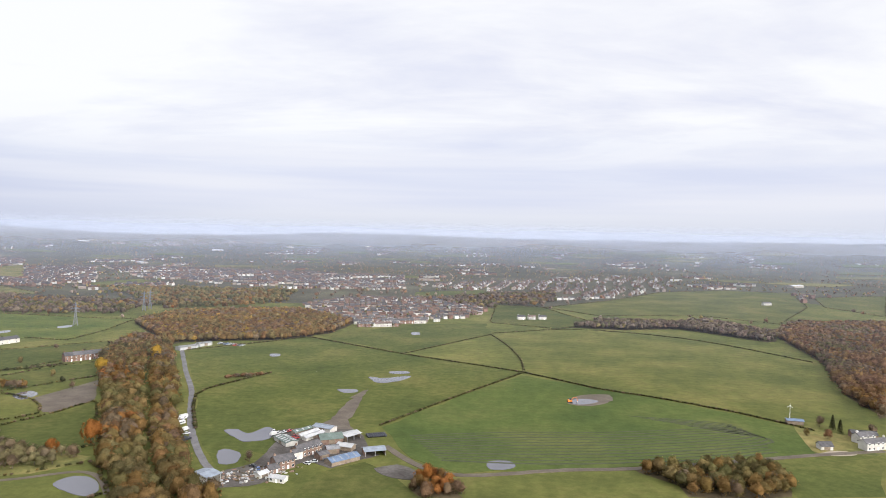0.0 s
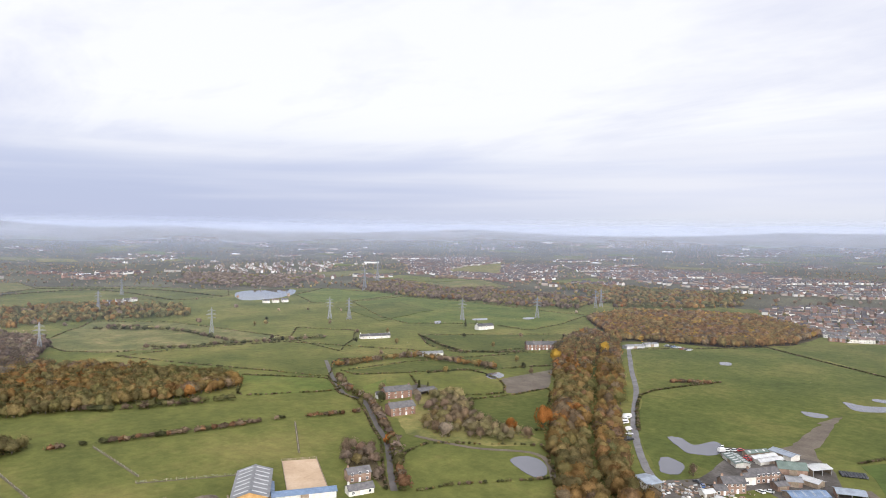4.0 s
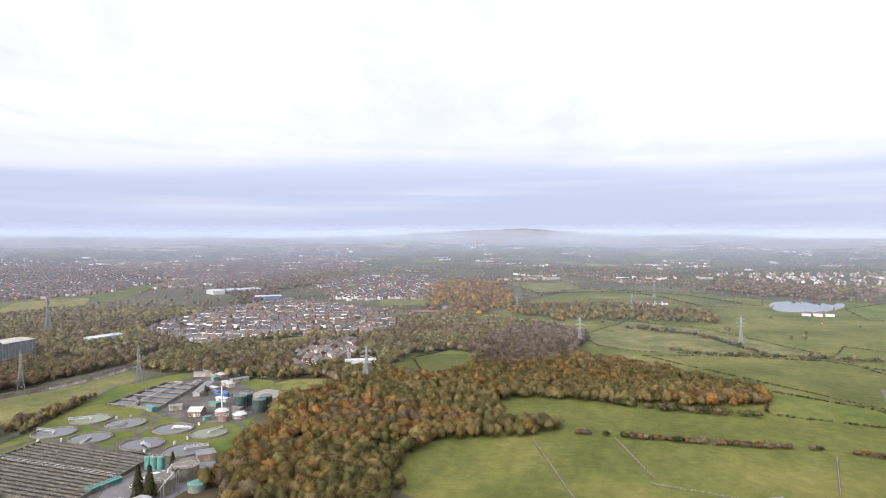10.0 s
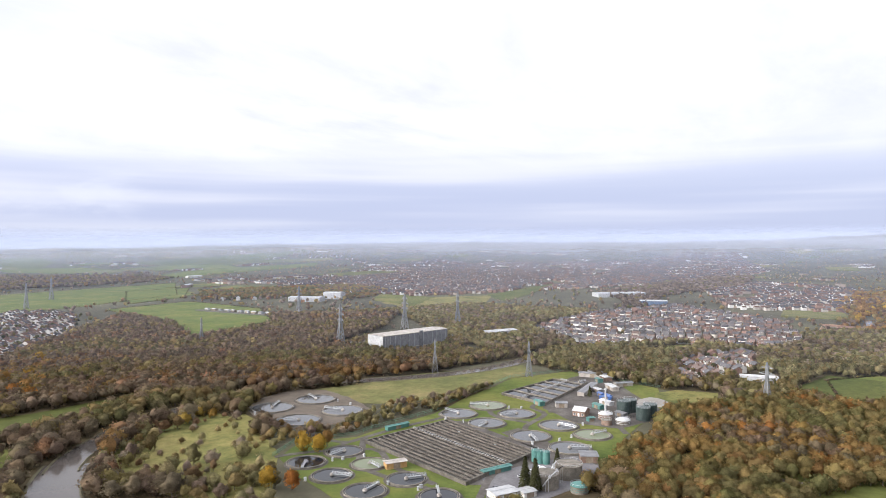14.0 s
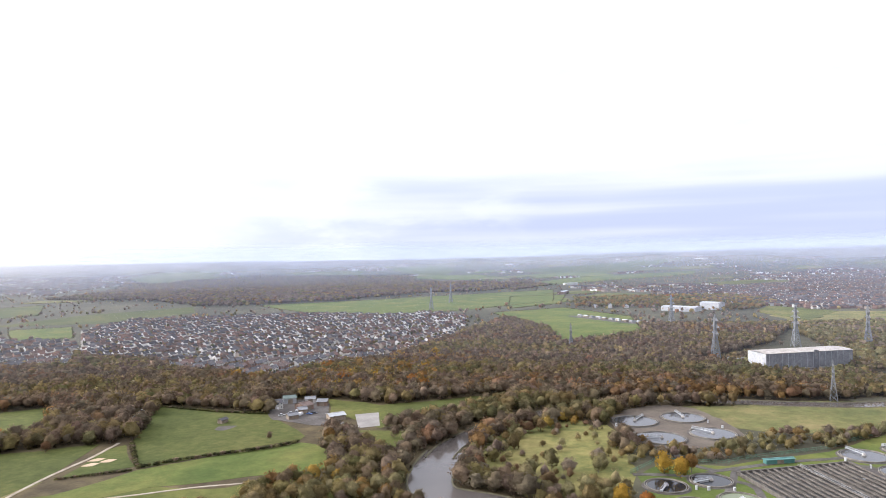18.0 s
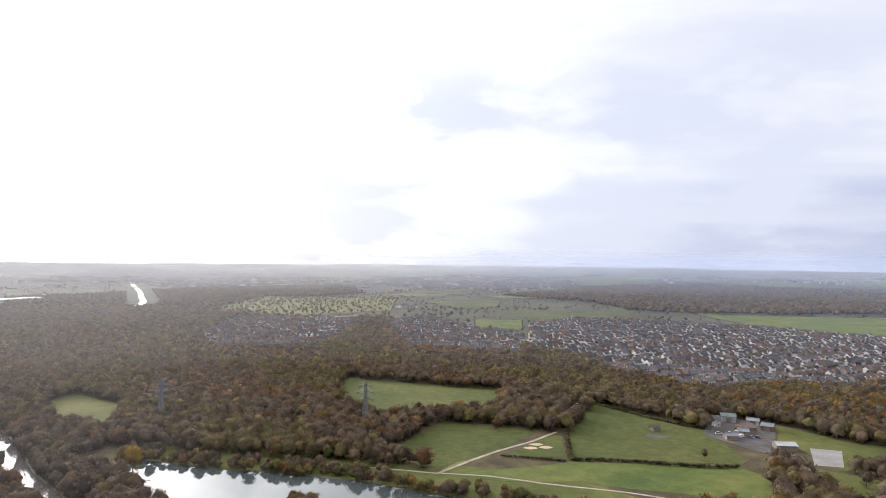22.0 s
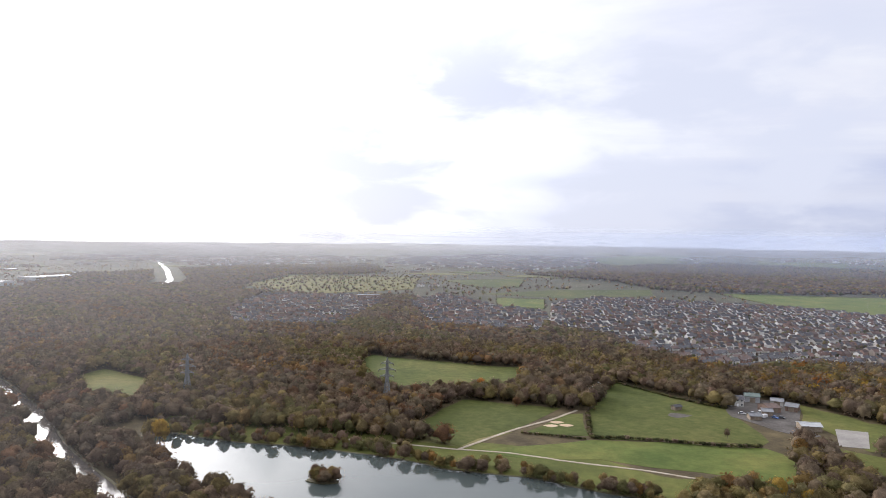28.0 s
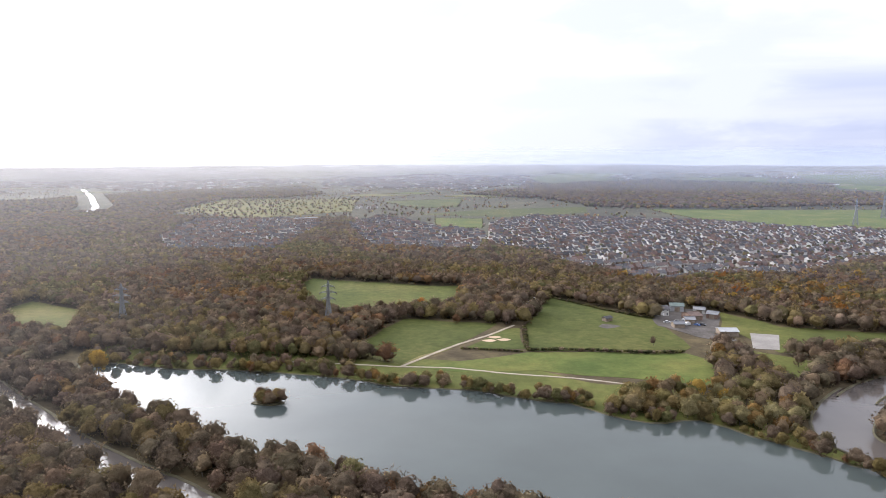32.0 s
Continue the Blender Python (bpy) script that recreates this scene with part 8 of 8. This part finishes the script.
far_town([(-2512, -440), (-3611, -374), (-4029, -67), (-2707, 120), (-1869, -167), (-1729, -293)], 111, 803, 0.3, 0.45)
far_town([(-1950, 1128), (-1899, 1753), (-1430, 1286), (-1528, 1027)], 148, 804, 0.55, 0.3)
far_town([(-1941, 2098), (-1580, 2407), (-914, 1397), (-1155, 1419)], 5, 805, 0.4, 0.4)
far_town([(-2223, -1362), (-2987, -1060), (-3381, -310), (-1847, -152), (-1563, -390), (-1351, -532), (-1388, -714), (-1629, -1020)], 79, 807, 0.3, 0.5)
far_town([(-1650, -52), (-2037, 69), (-1834, 268), (-1230, 181), (-1235, 8)], 116, 808, 0.4, 0.45)
far_town([(-1571, -1220), (-2303, -1357), (-3165, -1436), (-2837, -1054), (-2236, -565), (-1579, -386), (-1269, -599), (-1305, -812)], 153, 809, 0.3, 0.5)
far_town([(399, -2846), (486, -3574), (-649, -4077), (-562, -3110), (-216, -2581)], 10, 810, 0.5, 0.2)
far_town([(1684, -2503), (2039, -3852), (1130, -4220), (487, -3063), (879, -2424), (1393, -2663)], 47, 811, 0.5, 0.2)

# ---- town and woods out to the horizon ----
g = np.random.default_rng(2024)


centres = []
for k2 in range(900):
    r = math.sqrt(g.uniform(1350 ** 2, 4250 ** 2))
    a2 = radians(g.uniform(-44, 245))
    c = np.array((-math.sin(a2) * r, math.cos(a2) * r))
    if mottle(c[0], c[1], 1100.0, 9) > 0.05:
        centres.append(c)
hx, ht = [], []
for c in centres:
    n, m = int(g.integers(3, 8)), int(g.integers(2, 5))
    th = g.uniform(0, math.pi)
    R = np.array([[math.cos(th), -math.sin(th)], [math.sin(th), math.cos(th)]])
    grid = np.array([((i - n / 2) * g.uniform(13, 17), (j - m / 2) * 30.0) for i in range(n) for j in range(m)])
    grid += g.normal(0, 2.5, grid.shape)
    hx.append(grid @ R.T + c)
    ht.append(np.full(len(grid), th))
hx, ht = np.concatenate(hx), np.concatenate(ht)
TOWN_CLEAR = [np.array(p[0], float) for p in ESTATES] + [np.array(SOUTH_WOOD, float), np.array(WEST_WOOD, float)] + [np.array(p, float) for p in FAR_WOODS + FAR_TOWNS]


def open_ground(xy):
    ok = clear(xy[:, 0], xy[:, 1])
    for p in TOWN_CLEAR:
        ok &= ~inside(xy[:, 0], xy[:, 1], p)
    return ok


ok = open_ground(hx) & (np.hypot(*hx.T) > 1150) & (np.hypot(*hx.T) < 4300)
hx, ht = hx[ok], ht[ok]
grow = 1 - 0.18 * np.clip((np.hypot(*hx.T) - 1200) / 1500, 0, 2)   # the far plain is drawn together
size = np.c_[g.uniform(9, 17, len(hx)) * grow, g.uniform(7, 9, len(hx)) * grow, g.uniform(4.8, 6.2, len(hx)) * grow, g.uniform(2, 3, len(hx))]
joined_houses("distant_town", hx, ht, size, 5, "distant town of pale and brick houses", white=0.35, red=0.45)
# sheds and factories
n = 120
r = np.sqrt(g.uniform(1700 ** 2, 4300 ** 2, n))
a3 = np.radians(g.uniform(-44, 245, n))
sx = np.c_[-np.sin(a3) * r, np.cos(a3) * r]
sx = sx[open_ground(sx)]
n = len(sx)
joined_houses("distant_sheds", sx, g.uniform(0, 3.14, n), np.c_[g.uniform(18, 55, n), g.uniform(12, 26, n), g.uniform(4, 7, n), g.uniform(0.5, 1.5, n)], 6, "pale factory sheds in the far town", white=0.6, red=0.2, pale_roof=0.5)
# pale far fields between the belts
for k2 in range(230):
    r = math.sqrt(g.uniform(1150 ** 2, 4100 ** 2))
    a2 = radians(g.uniform(-44, 245))
    c = np.array((-math.sin(a2) * r, math.cos(a2) * r))
    s = g.uniform(50, 130)
    th = g.uniform(0, 3.14)
    q = [c + s * np.array((math.cos(th + t) * g.uniform(0.8, 1.5), math.sin(th + t) * g.uniform(0.5, 0.9))) for t in (0, 1.6, 3.1, 4.7)]
    if any(inside(np.array([c[0]]), np.array([c[1]]), f)[0] for f in FIELDS + WATERS + TOWN_CLEAR):
        continue
    sheet("field", straight_line(q, 30, 2, k2), (GRASS_OLIVE, GRASS_MEADOW, GRASS_BRIGHT, GRASS_OLIVE, GRASS_ROUGH)[k2 % 5], 0.6 + 0.004 * k2, "distant green field among trees", "field")
    FIELDS.append(np.array(q))
# scrub on the heath beyond the houses
heath = spots([(520, -1400), (560, -1960), (140, -1960), (110, -1450), (300, -1250), (430, -1300)], 15.0, 61, 0.5, False)
many_trees("scrub", heath, g.uniform(4, 9, len(heath)), np.array([TINTS[k2] for k2 in ("olive", "bare", "green", "purple")])[g.integers(0, 4, len(heath))], 4, "dark scrub dotted over tawny heath", 62, 0.2, "scrub", False)
# tree belts
n = 66000
r = np.sqrt(g.uniform(700 ** 2, 4400 ** 2, n))
a3 = np.radians(g.uniform(-44, 245, n))
tx = np.c_[-np.sin(a3) * r, np.cos(a3) * r]
ok = open_ground(tx) & ((r > 1000) | (np.abs(mottle(tx[:, 0], tx[:, 1], 240.0, 4)) < 0.14)) & ((mottle(tx[:, 0], tx[:, 1], 520.0, 3) > 0.05) | (g.random(n) < 0.30) | (np.abs(mottle(tx[:, 0], tx[:, 1], 330.0, 14)) < 0.10))
ok &= ~inside(tx[:, 0], tx[:, 1], ROUGH_LAND) | (g.random(n) < np.where(tx[:, 1] > 330, 0.12, 0.7))
tx = tx[ok]
r = np.hypot(*tx.T)
pal = np.array([TINTS[k2] for k2 in ("bare", "purple", "grey", "olive", "green", "rust")])
tint = pal[g.choice(6, len(tx), p=(0.30, 0.20, 0.16, 0.16, 0.08, 0.10))] * g.uniform(1.0, 1.6, (len(tx), 1))
for lo, hi, level in ((0, 1600, 3), (1600, 2400, 4), (2400, 9000, 5)):
    m = (r >= lo) & (r < hi)
    many_trees("distant_trees", tx[m], g.uniform(5.5, 10, m.sum()) * (0.85 if lo else 1.0), tint[m], level, "bare and olive trees between distant houses", lo + 7, 0.2, "trees", False)
# far haze imitated by slanting see-through sheets, denser with distance, one only sunward


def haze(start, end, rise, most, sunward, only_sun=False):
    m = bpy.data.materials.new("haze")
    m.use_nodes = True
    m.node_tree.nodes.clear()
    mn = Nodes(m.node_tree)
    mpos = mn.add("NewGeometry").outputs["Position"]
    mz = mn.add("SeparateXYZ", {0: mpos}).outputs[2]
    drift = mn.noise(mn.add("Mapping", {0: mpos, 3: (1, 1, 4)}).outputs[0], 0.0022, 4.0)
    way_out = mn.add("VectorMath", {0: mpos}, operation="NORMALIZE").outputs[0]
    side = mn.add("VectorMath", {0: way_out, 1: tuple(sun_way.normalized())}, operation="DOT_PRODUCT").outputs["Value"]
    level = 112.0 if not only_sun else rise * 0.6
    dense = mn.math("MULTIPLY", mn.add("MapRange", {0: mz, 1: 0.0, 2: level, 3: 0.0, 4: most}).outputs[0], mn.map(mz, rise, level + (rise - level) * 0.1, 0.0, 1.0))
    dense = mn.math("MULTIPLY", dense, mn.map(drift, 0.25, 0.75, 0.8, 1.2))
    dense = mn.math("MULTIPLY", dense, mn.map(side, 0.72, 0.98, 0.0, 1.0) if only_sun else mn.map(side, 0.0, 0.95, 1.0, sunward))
    # whiter towards the sun: its glow is painted into the sheet's colour
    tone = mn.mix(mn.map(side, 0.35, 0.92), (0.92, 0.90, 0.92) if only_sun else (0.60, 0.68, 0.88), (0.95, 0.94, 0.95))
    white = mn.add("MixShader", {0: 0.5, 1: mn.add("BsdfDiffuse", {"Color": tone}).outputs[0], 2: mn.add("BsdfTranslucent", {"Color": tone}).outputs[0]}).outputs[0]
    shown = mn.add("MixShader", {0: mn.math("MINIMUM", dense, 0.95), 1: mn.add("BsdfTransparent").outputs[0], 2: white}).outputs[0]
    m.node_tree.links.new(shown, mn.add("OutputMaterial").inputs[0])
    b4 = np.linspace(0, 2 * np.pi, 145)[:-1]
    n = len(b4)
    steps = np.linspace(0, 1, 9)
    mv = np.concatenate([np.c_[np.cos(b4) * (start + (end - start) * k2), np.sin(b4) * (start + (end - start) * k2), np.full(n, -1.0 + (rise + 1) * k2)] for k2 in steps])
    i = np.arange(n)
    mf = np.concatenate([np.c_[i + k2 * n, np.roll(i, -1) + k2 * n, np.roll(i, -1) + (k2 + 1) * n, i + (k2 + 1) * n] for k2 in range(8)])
    tagged(new("haze_layer", mesh_np("haze_layer", mv, [mf], [m], smooth=True)), "added see-through sheet standing in for haze over the plain", "haze", kind="structure")


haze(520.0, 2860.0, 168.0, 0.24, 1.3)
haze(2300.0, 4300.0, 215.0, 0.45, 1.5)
# sunward sheet that pales the nearer woods, in place of smoke and glare
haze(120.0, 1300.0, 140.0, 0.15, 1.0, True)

# low sheds and yards in the far paddock
for i in range(11):
    x, y = -892 + 1.6 * i, -800 + 15.5 * i
    put_barn((x, y), (x + 1.0 + i % 3, y + 8 + 2 * (i % 2)), 5 + i % 3, 2.8, 0.8, (TIN_WHITE, WOOD, TIN_PALE)[i % 3], (TIN_PALE, TIN_WHITE, TIN_GREY)[i % 3], ("low white stable with a pale roof", "weathered timber shed with a white roof", "pale sheet-clad shed with a grey roof")[i % 3], name="shed", category="shed")
sheet("paddock_yard", smooth_line([(-900, -805), (-880, -810), (-866, -720), (-862, -640), (-878, -636), (-888, -720)], 12, True, 1.0), YARD, 0.3, "worn grey yard between paddock sheds", "yard")

# larger buildings that stand out
put_barn((-1082, -773), (-1098, -711), 30, 8, 1.0, TIN_WHITE, TIN_WHITE, "long white factory on the ridge", name="factory", category="factory")
put_barn((-1152, -740), (-1161, -705), 30, 13, 1.0, TIN_WHITE, TIN_WHITE, "tall white factory block on the ridge", name="factory", category="factory")
put_barn((-1394, -239), (-1447, -153), 40, 8, 1.0, TIN_WHITE, TIN_WHITE, "long pale warehouse in the town", name="warehouse", category="warehouse")
put_barn((-1249, -137), (-1261, -92), 30, 8, 1.0, TIN_BLUE, TIN_WHITE, "pale blue warehouse in the town", name="warehouse", category="warehouse")
put_house((169, -1119), (134, -1141), 12, 12, 0.6, OLD_BRICK, TIN_GREY, "long block of flats with rows of windows", chimneys=0, win=12, floors=4, name="flats", category="flats")
put_barn((1028, -1162), (981, -1251), 40, 7, 1.0, TIN_WHITE, TIN_WHITE, "long low white depot", name="warehouse", category="warehouse")
put_barn((1011, -1306), (951, -1302), 30, 9, 1.0, TIN_WHITE, TIN_GREY, "white depot block with grey roof", name="warehouse", category="warehouse")
put_barn((1006, -1464), (986, -1589), 40, 8, 1.0, TIN_WHITE, TIN_WHITE, "long pale sheet-clad warehouse", name="warehouse", category="warehouse")
for a, b2 in (((92, 992), (140, 1001)), ((595, 1302), (619, 1307)), ((198, 1311), (240, 1335)), ((260, 1350), (333, 1391)), ((-111, 872), (-94, 886)), ((-864, 168), (-859, 181)), ((-879, 203), (-890, 220)), ((-1066, 509), (-1086, 569)), ((-908, 684), (-891, 727))):
    a, b2 = np.array(a, float), np.array(b2, float)
    n = max(1, int(np.linalg.norm(b2 - a) / 13))
    for i in range(n):
        put_house(a + (b2 - a) * (i + 0.12) / n, a + (b2 - a) * (i + 0.82) / n, 7, 4.2, 2.0, RENDER, (SLATE, TILE)[i % 2], "white rendered house at a field edge", win=2)
ribbon("river", REACH, 15.0, RIVER_WATER, 0.8, "wide river reach shining in low sun", "river", step=20.0)

# ---- single trees ----


def tree(high, tint, label, seed, cards=220, squat=1.0, twig=False, slim=1.0):
    """A single tree: tapered trunk with limbs, and a crown of leaf sprays."""
    gg = np.random.default_rng(seed)
    root = tagged(new("tree"), label, "tree")
    tv, tf = trunk_mesh(gg, high * 0.75, high * 0.024, 6, 6)
    obj("trunk", tv, tf, BARK, root)
    cv2, cf2, cs2, cn2 = crown(gg, 2, cards, 0.085, twig)
    rad = high * 0.40 * slim
    me = mesh_np("crown", cv2 * (rad, rad, high * 0.47 * squat) + (0, 0, high * 0.53), [cf2], [LEAF], None, cs2 * np.array(TINTS[tint]), soft=cn2)
    o = new("crown", me)
    o.parent = root
    return root


def conifer(high, label, seed):
    """A dark conifer: trunk and a tapering crown of drooping sprays."""
    gg = np.random.default_rng(seed)
    root = tagged(new("conifer"), label, "tree")
    tv, tf = trunk_mesh(gg, high, high * 0.02, 5, 0)
    obj("trunk", tv, tf, BARK, root)
    n = 620
    z = gg.uniform(0.08, 1.0, n) ** 0.9
    a3 = gg.uniform(0, 6.28, n)
    r = (1 - z) * 0.20 * high + 0.15
    p = np.c_[np.cos(a3) * r, np.sin(a3) * r, z * high]
    d = np.c_[np.cos(a3), np.sin(a3), -0.5 * np.ones(n)]
    s = np.c_[-np.sin(a3), np.cos(a3), np.zeros(n)]
    k3 = gg.uniform(0.6, 1.1, (n, 1)) * high * 0.06
    quad = np.stack([p - d * k3, p + s * k3 * 0.6, p + d * k3, p - s * k3 * 0.6], 1).reshape(-1, 3)
    o = new("crown", mesh_np("crown", quad, [np.arange(n * 4).reshape(-1, 4)], [LEAF], None, np.repeat(gg.uniform(0.6, 1.3, (n, 1)), 4, 0) * np.array(TINTS["dark"]), soft=np.repeat(np.c_[np.cos(a3), np.sin(a3), np.full(n, 0.5)], 4, 0)))
    o.parent = root
    return root


for i, (x, y, h, tint, label) in enumerate(((-53, -453, 12, "orange", "bright orange beech standing in the wood edge"), (-76, -420, 7, "rust", "small brown round tree in the meadow"), (-253, -322, 9, "bare", "bare brown tree in a field"), (-443, -566, 13, "yellow", "bright yellow birch in the wood"), (-216, -335, 10, "ochre", "ochre tree by the river"), (-369, -501, 12, "ochre", "golden tree in the wood"),
                                            (-190, -364, 6, "bare", "small bare thorn in the hedge"), (-151, -494, 7, "green", "small round green tree on the slope"), (-327, -183, 12, "yellow", "bright yellow poplar beside the tanks"), (-328, -174, 11, "yellow", "bright yellow poplar beside the tanks"), (-339, -176, 10, "ochre", "golden poplar beside the tanks"), (-276, -165, 11, "yellow", "bright yellow birch beside the river"), (-279, -154, 10, "orange", "orange cherry tree beside the tanks"),
                                            (-303, -204, 9, "willow", "pale green willow bush"), (-288, -222, 11, "willow", "pale silvery willow on rough grass"), (-205, 372, 15, "orange", "orange-brown beech in the tree belt"), (-215, 352, 10, "orange", "orange-brown beech in the tree belt"), (-280, 620, 15, "yellow", "yellow poplar in the tree belt"), (-300, 560, 14, "yellow", "yellow poplar in the tree belt"), (-108, 351, 7, "bare", "bare tree beside the pond"), (-12, 326, 11, "orange", "round orange beech beside the track"),
                                            (-258, 290, 6, "orange", "small orange garden tree"), (-262, 262, 8, "bare", "bare ash beside the houses"), (-268, 268, 8, "bare", "bare ash beside the houses"), (-322, 352, 9, "dark", "dark green garden tree beside the brick house"), (-300, 352, 6, "green", "round green garden bush"), (-340, 372, 9, "willow", "pale willow in a garden"), (-300, 366, 9, "grey", "bare grey garden tree"), (-330, 340, 6, "green", "round green garden bush"),
                                            (245, 448, 8, "bare", "bare tree in the garden"), (269, 431, 8, "bare", "bare tree in the garden"), (235, 420, 7, "rust", "russet-leaved tree in a garden"), (226, 428, 5, "olive", "clipped yellow-green tree in a garden"), (111, -318, 13, "yellow", "tall yellow-green poplar at the lake tip"), (118, -322, 12, "olive", "olive poplar at the lake tip"))):
    put(tree(h, tint, label, 300 + i, 420, twig=tint in ("bare", "grey")), x, y, 40 * i)
for i, (x, y, h) in enumerate(((-323, -58, 15), (-322, -53, 15), (-516, -70, 8), (-360, -53, 9), (250, 442, 10), (251, 435, 9), (-500, 690, 10), (-490, 700, 9), (-324, 395, 9), (-318, 398, 8))):
    put(conifer(h, "dark green pointed conifer", 400 + i), x, y)
# scattered field trees
spots2 = [(-560, 560), (-540, 590), (-520, 520), (-600, 470), (-480, 540), (-450, 620), (-400, 660), (-700, 520), (-730, 560), (-640, 590), (-390, 590), (-360, 640), (-445, 480), (-330, 540), (-310, 520), (-290, 500), (-350, 460)]
model = [tree(7, "bare", "bare brown tree in a hedgerow", 450, 300, twig=True), tree(6.5, "olive", "olive-green tree in a hedgerow", 451, 300), tree(6, "dark", "dark green hedgerow bush", 452, 300)]
for k2, o in enumerate(model):
    put(o, *spots2[k2])
for k2, (x, y) in enumerate(spots2[3:]):
    copy_thing(model[k2 % 3], pose(x, y, 0, 0, 0, 50 * k2))

# ---- field fences ----
for line in ([(-381, 136), (-296, 131)], [(-378, 183), (-316, 177)], [(-332, 285), (-284, 249)], [(-309, 172), (-282, 208)]):
    p, q = np.array(line[0], float), np.array(line[1], float)
    root = tagged(new("field_fence"), "thin post and wire fence across the pasture", "fence")
    n = int(np.linalg.norm(q - p) / 4)
    first = None
    for t in np.linspace(0, 1, n):
        x, y = p + (q - p) * t
        if first is None:
            first = obj("post", *boxes([(-0.1, 0.1, -0.1, 0.1, -0.2, 1.3)]), WOOD, root, pose(x, y, 0.1))
        else:
            same("post", first, root, pose(x, y, 0.1))
    obj("wire", *bars([((*p, 1.2), (*q, 1.2), 0.01), ((*p, 0.7), (*q, 0.7), 0.01)]), STEEL, root)
    ribbon("trodden_strip", [tuple(p), tuple((p + q) / 2), tuple(q)], 1.3, BANK, 0.24, "trodden earth strip along a fence", "track")

# ---- turbines on the far moor, excavator, bridge ----
first = None
for k2, deg in enumerate((11.9, 10.5, 9.1, 7.4, 6.9, 6.4, 5.9, 5.2, 4.4, 3.5, 2.8, 1.8, 0.9, 0.1)):
    x, y = -math.sin(radians(deg)) * 4670, math.cos(radians(deg)) * 4670
    base_z = float(lift(np.array(x), np.array(y)))
    if first is None:
        first = tagged(new("wind_turbine"), "tall white wind turbine on the moor", "turbine", "wind farm on the moor")
        obj("mast", *turned([(0.9, -12), (0.5, 20)]), FRAME, first)
        for k3 in range(3):
            a2 = radians(20 + 120 * k3)
            obj("blade", *beam((0, -2.0, 20), (12 * math.cos(a2), -2.0, 20 + 12 * math.sin(a2)), 0.5), FRAME, first)
        first.matrix_basis = pose(x, y, base_z, 0, 0, deg)
    else:
        copy_thing(first, pose(x, y, base_z, 0, 0, deg + 8 * (k2 % 3)))

ORANGE = material("orange_paint", [(0.42, 0.13, 0.02), (0.52, 0.18, 0.03)], 0.5, 3.0, 0.45)
dig = tagged(new("excavator"), "orange tracked excavator beside the dug pond", "excavator")
obj("track", *boxes([(-1.8, 1.8, -1.4, -0.8, 0, 0.8)]), RUBBER, dig)
obj("track", *boxes([(-1.8, 1.8, 0.8, 1.4, 0, 0.8)]), RUBBER, dig)
obj("body", *boxes([(-1.6, 1.3, -1.3, 1.3, 0.9, 2.0), (-1.6, -0.6, -1.2, 1.2, 2.0, 2.4)]), ORANGE, dig)
obj("cab", *boxes([(-0.3, 1.2, 0.2, 1.3, 2.0, 3.1)]), GLASS, dig)
obj("boom", *bent([(1.0, -0.3, 1.6), (3.2, -0.3, 4.2), (5.4, -0.3, 3.4)], 0.22), ORANGE, dig)
obj("dipper", *bent([(5.4, -0.3, 3.4), (5.9, -0.3, 1.2)], 0.18), ORANGE, dig)
obj("bucket", *boxes([(5.4, 6.3, -0.8, 0.2, 0.3, 1.2)]), STEEL, dig)
put(dig, 87, 498, 10)

span = tagged(new("river_bridge"), "red-brown brick bridge over the river", "bridge")
obj("deck", *boxes([(-26, 26, -3.5, 3.5, 4.2, 5.2)]), OLD_BRICK, span)
for s in (-1, 1):
    obj("parapet", *boxes([(-26, 26, s * 3.5 - 0.2, s * 3.5 + 0.2, 5.2, 6.3)]), BRICK, span)
for x in (-22, -8, 8, 22):
    obj("pier", *boxes([(x - 1.2, x + 1.2, -3.2, 3.2, -0.5, 4.2)]), OLD_BRICK, span)
put(span, -1000, 146, 60)
road_bridge = tagged(new("road_bridge"), "long pale concrete road bridge", "bridge")
obj("deck", *boxes([(-70, 70, -8, 8, 8.0, 9.6)]), CONCRETE, road_bridge)
for s in (-1, 1):
    obj("parapet", *boxes([(-70, 70, s * 8 - 0.3, s * 8 + 0.3, 9.6, 10.8)]), TIN_PALE, road_bridge)
for x in (-55, -25, 0, 25, 55):
    obj("pier", *boxes([(x - 1.5, x + 1.5, -6, 6, -0.5, 8.0)]), CONCRETE, road_bridge)
put(road_bridge, 868, -742, 118)
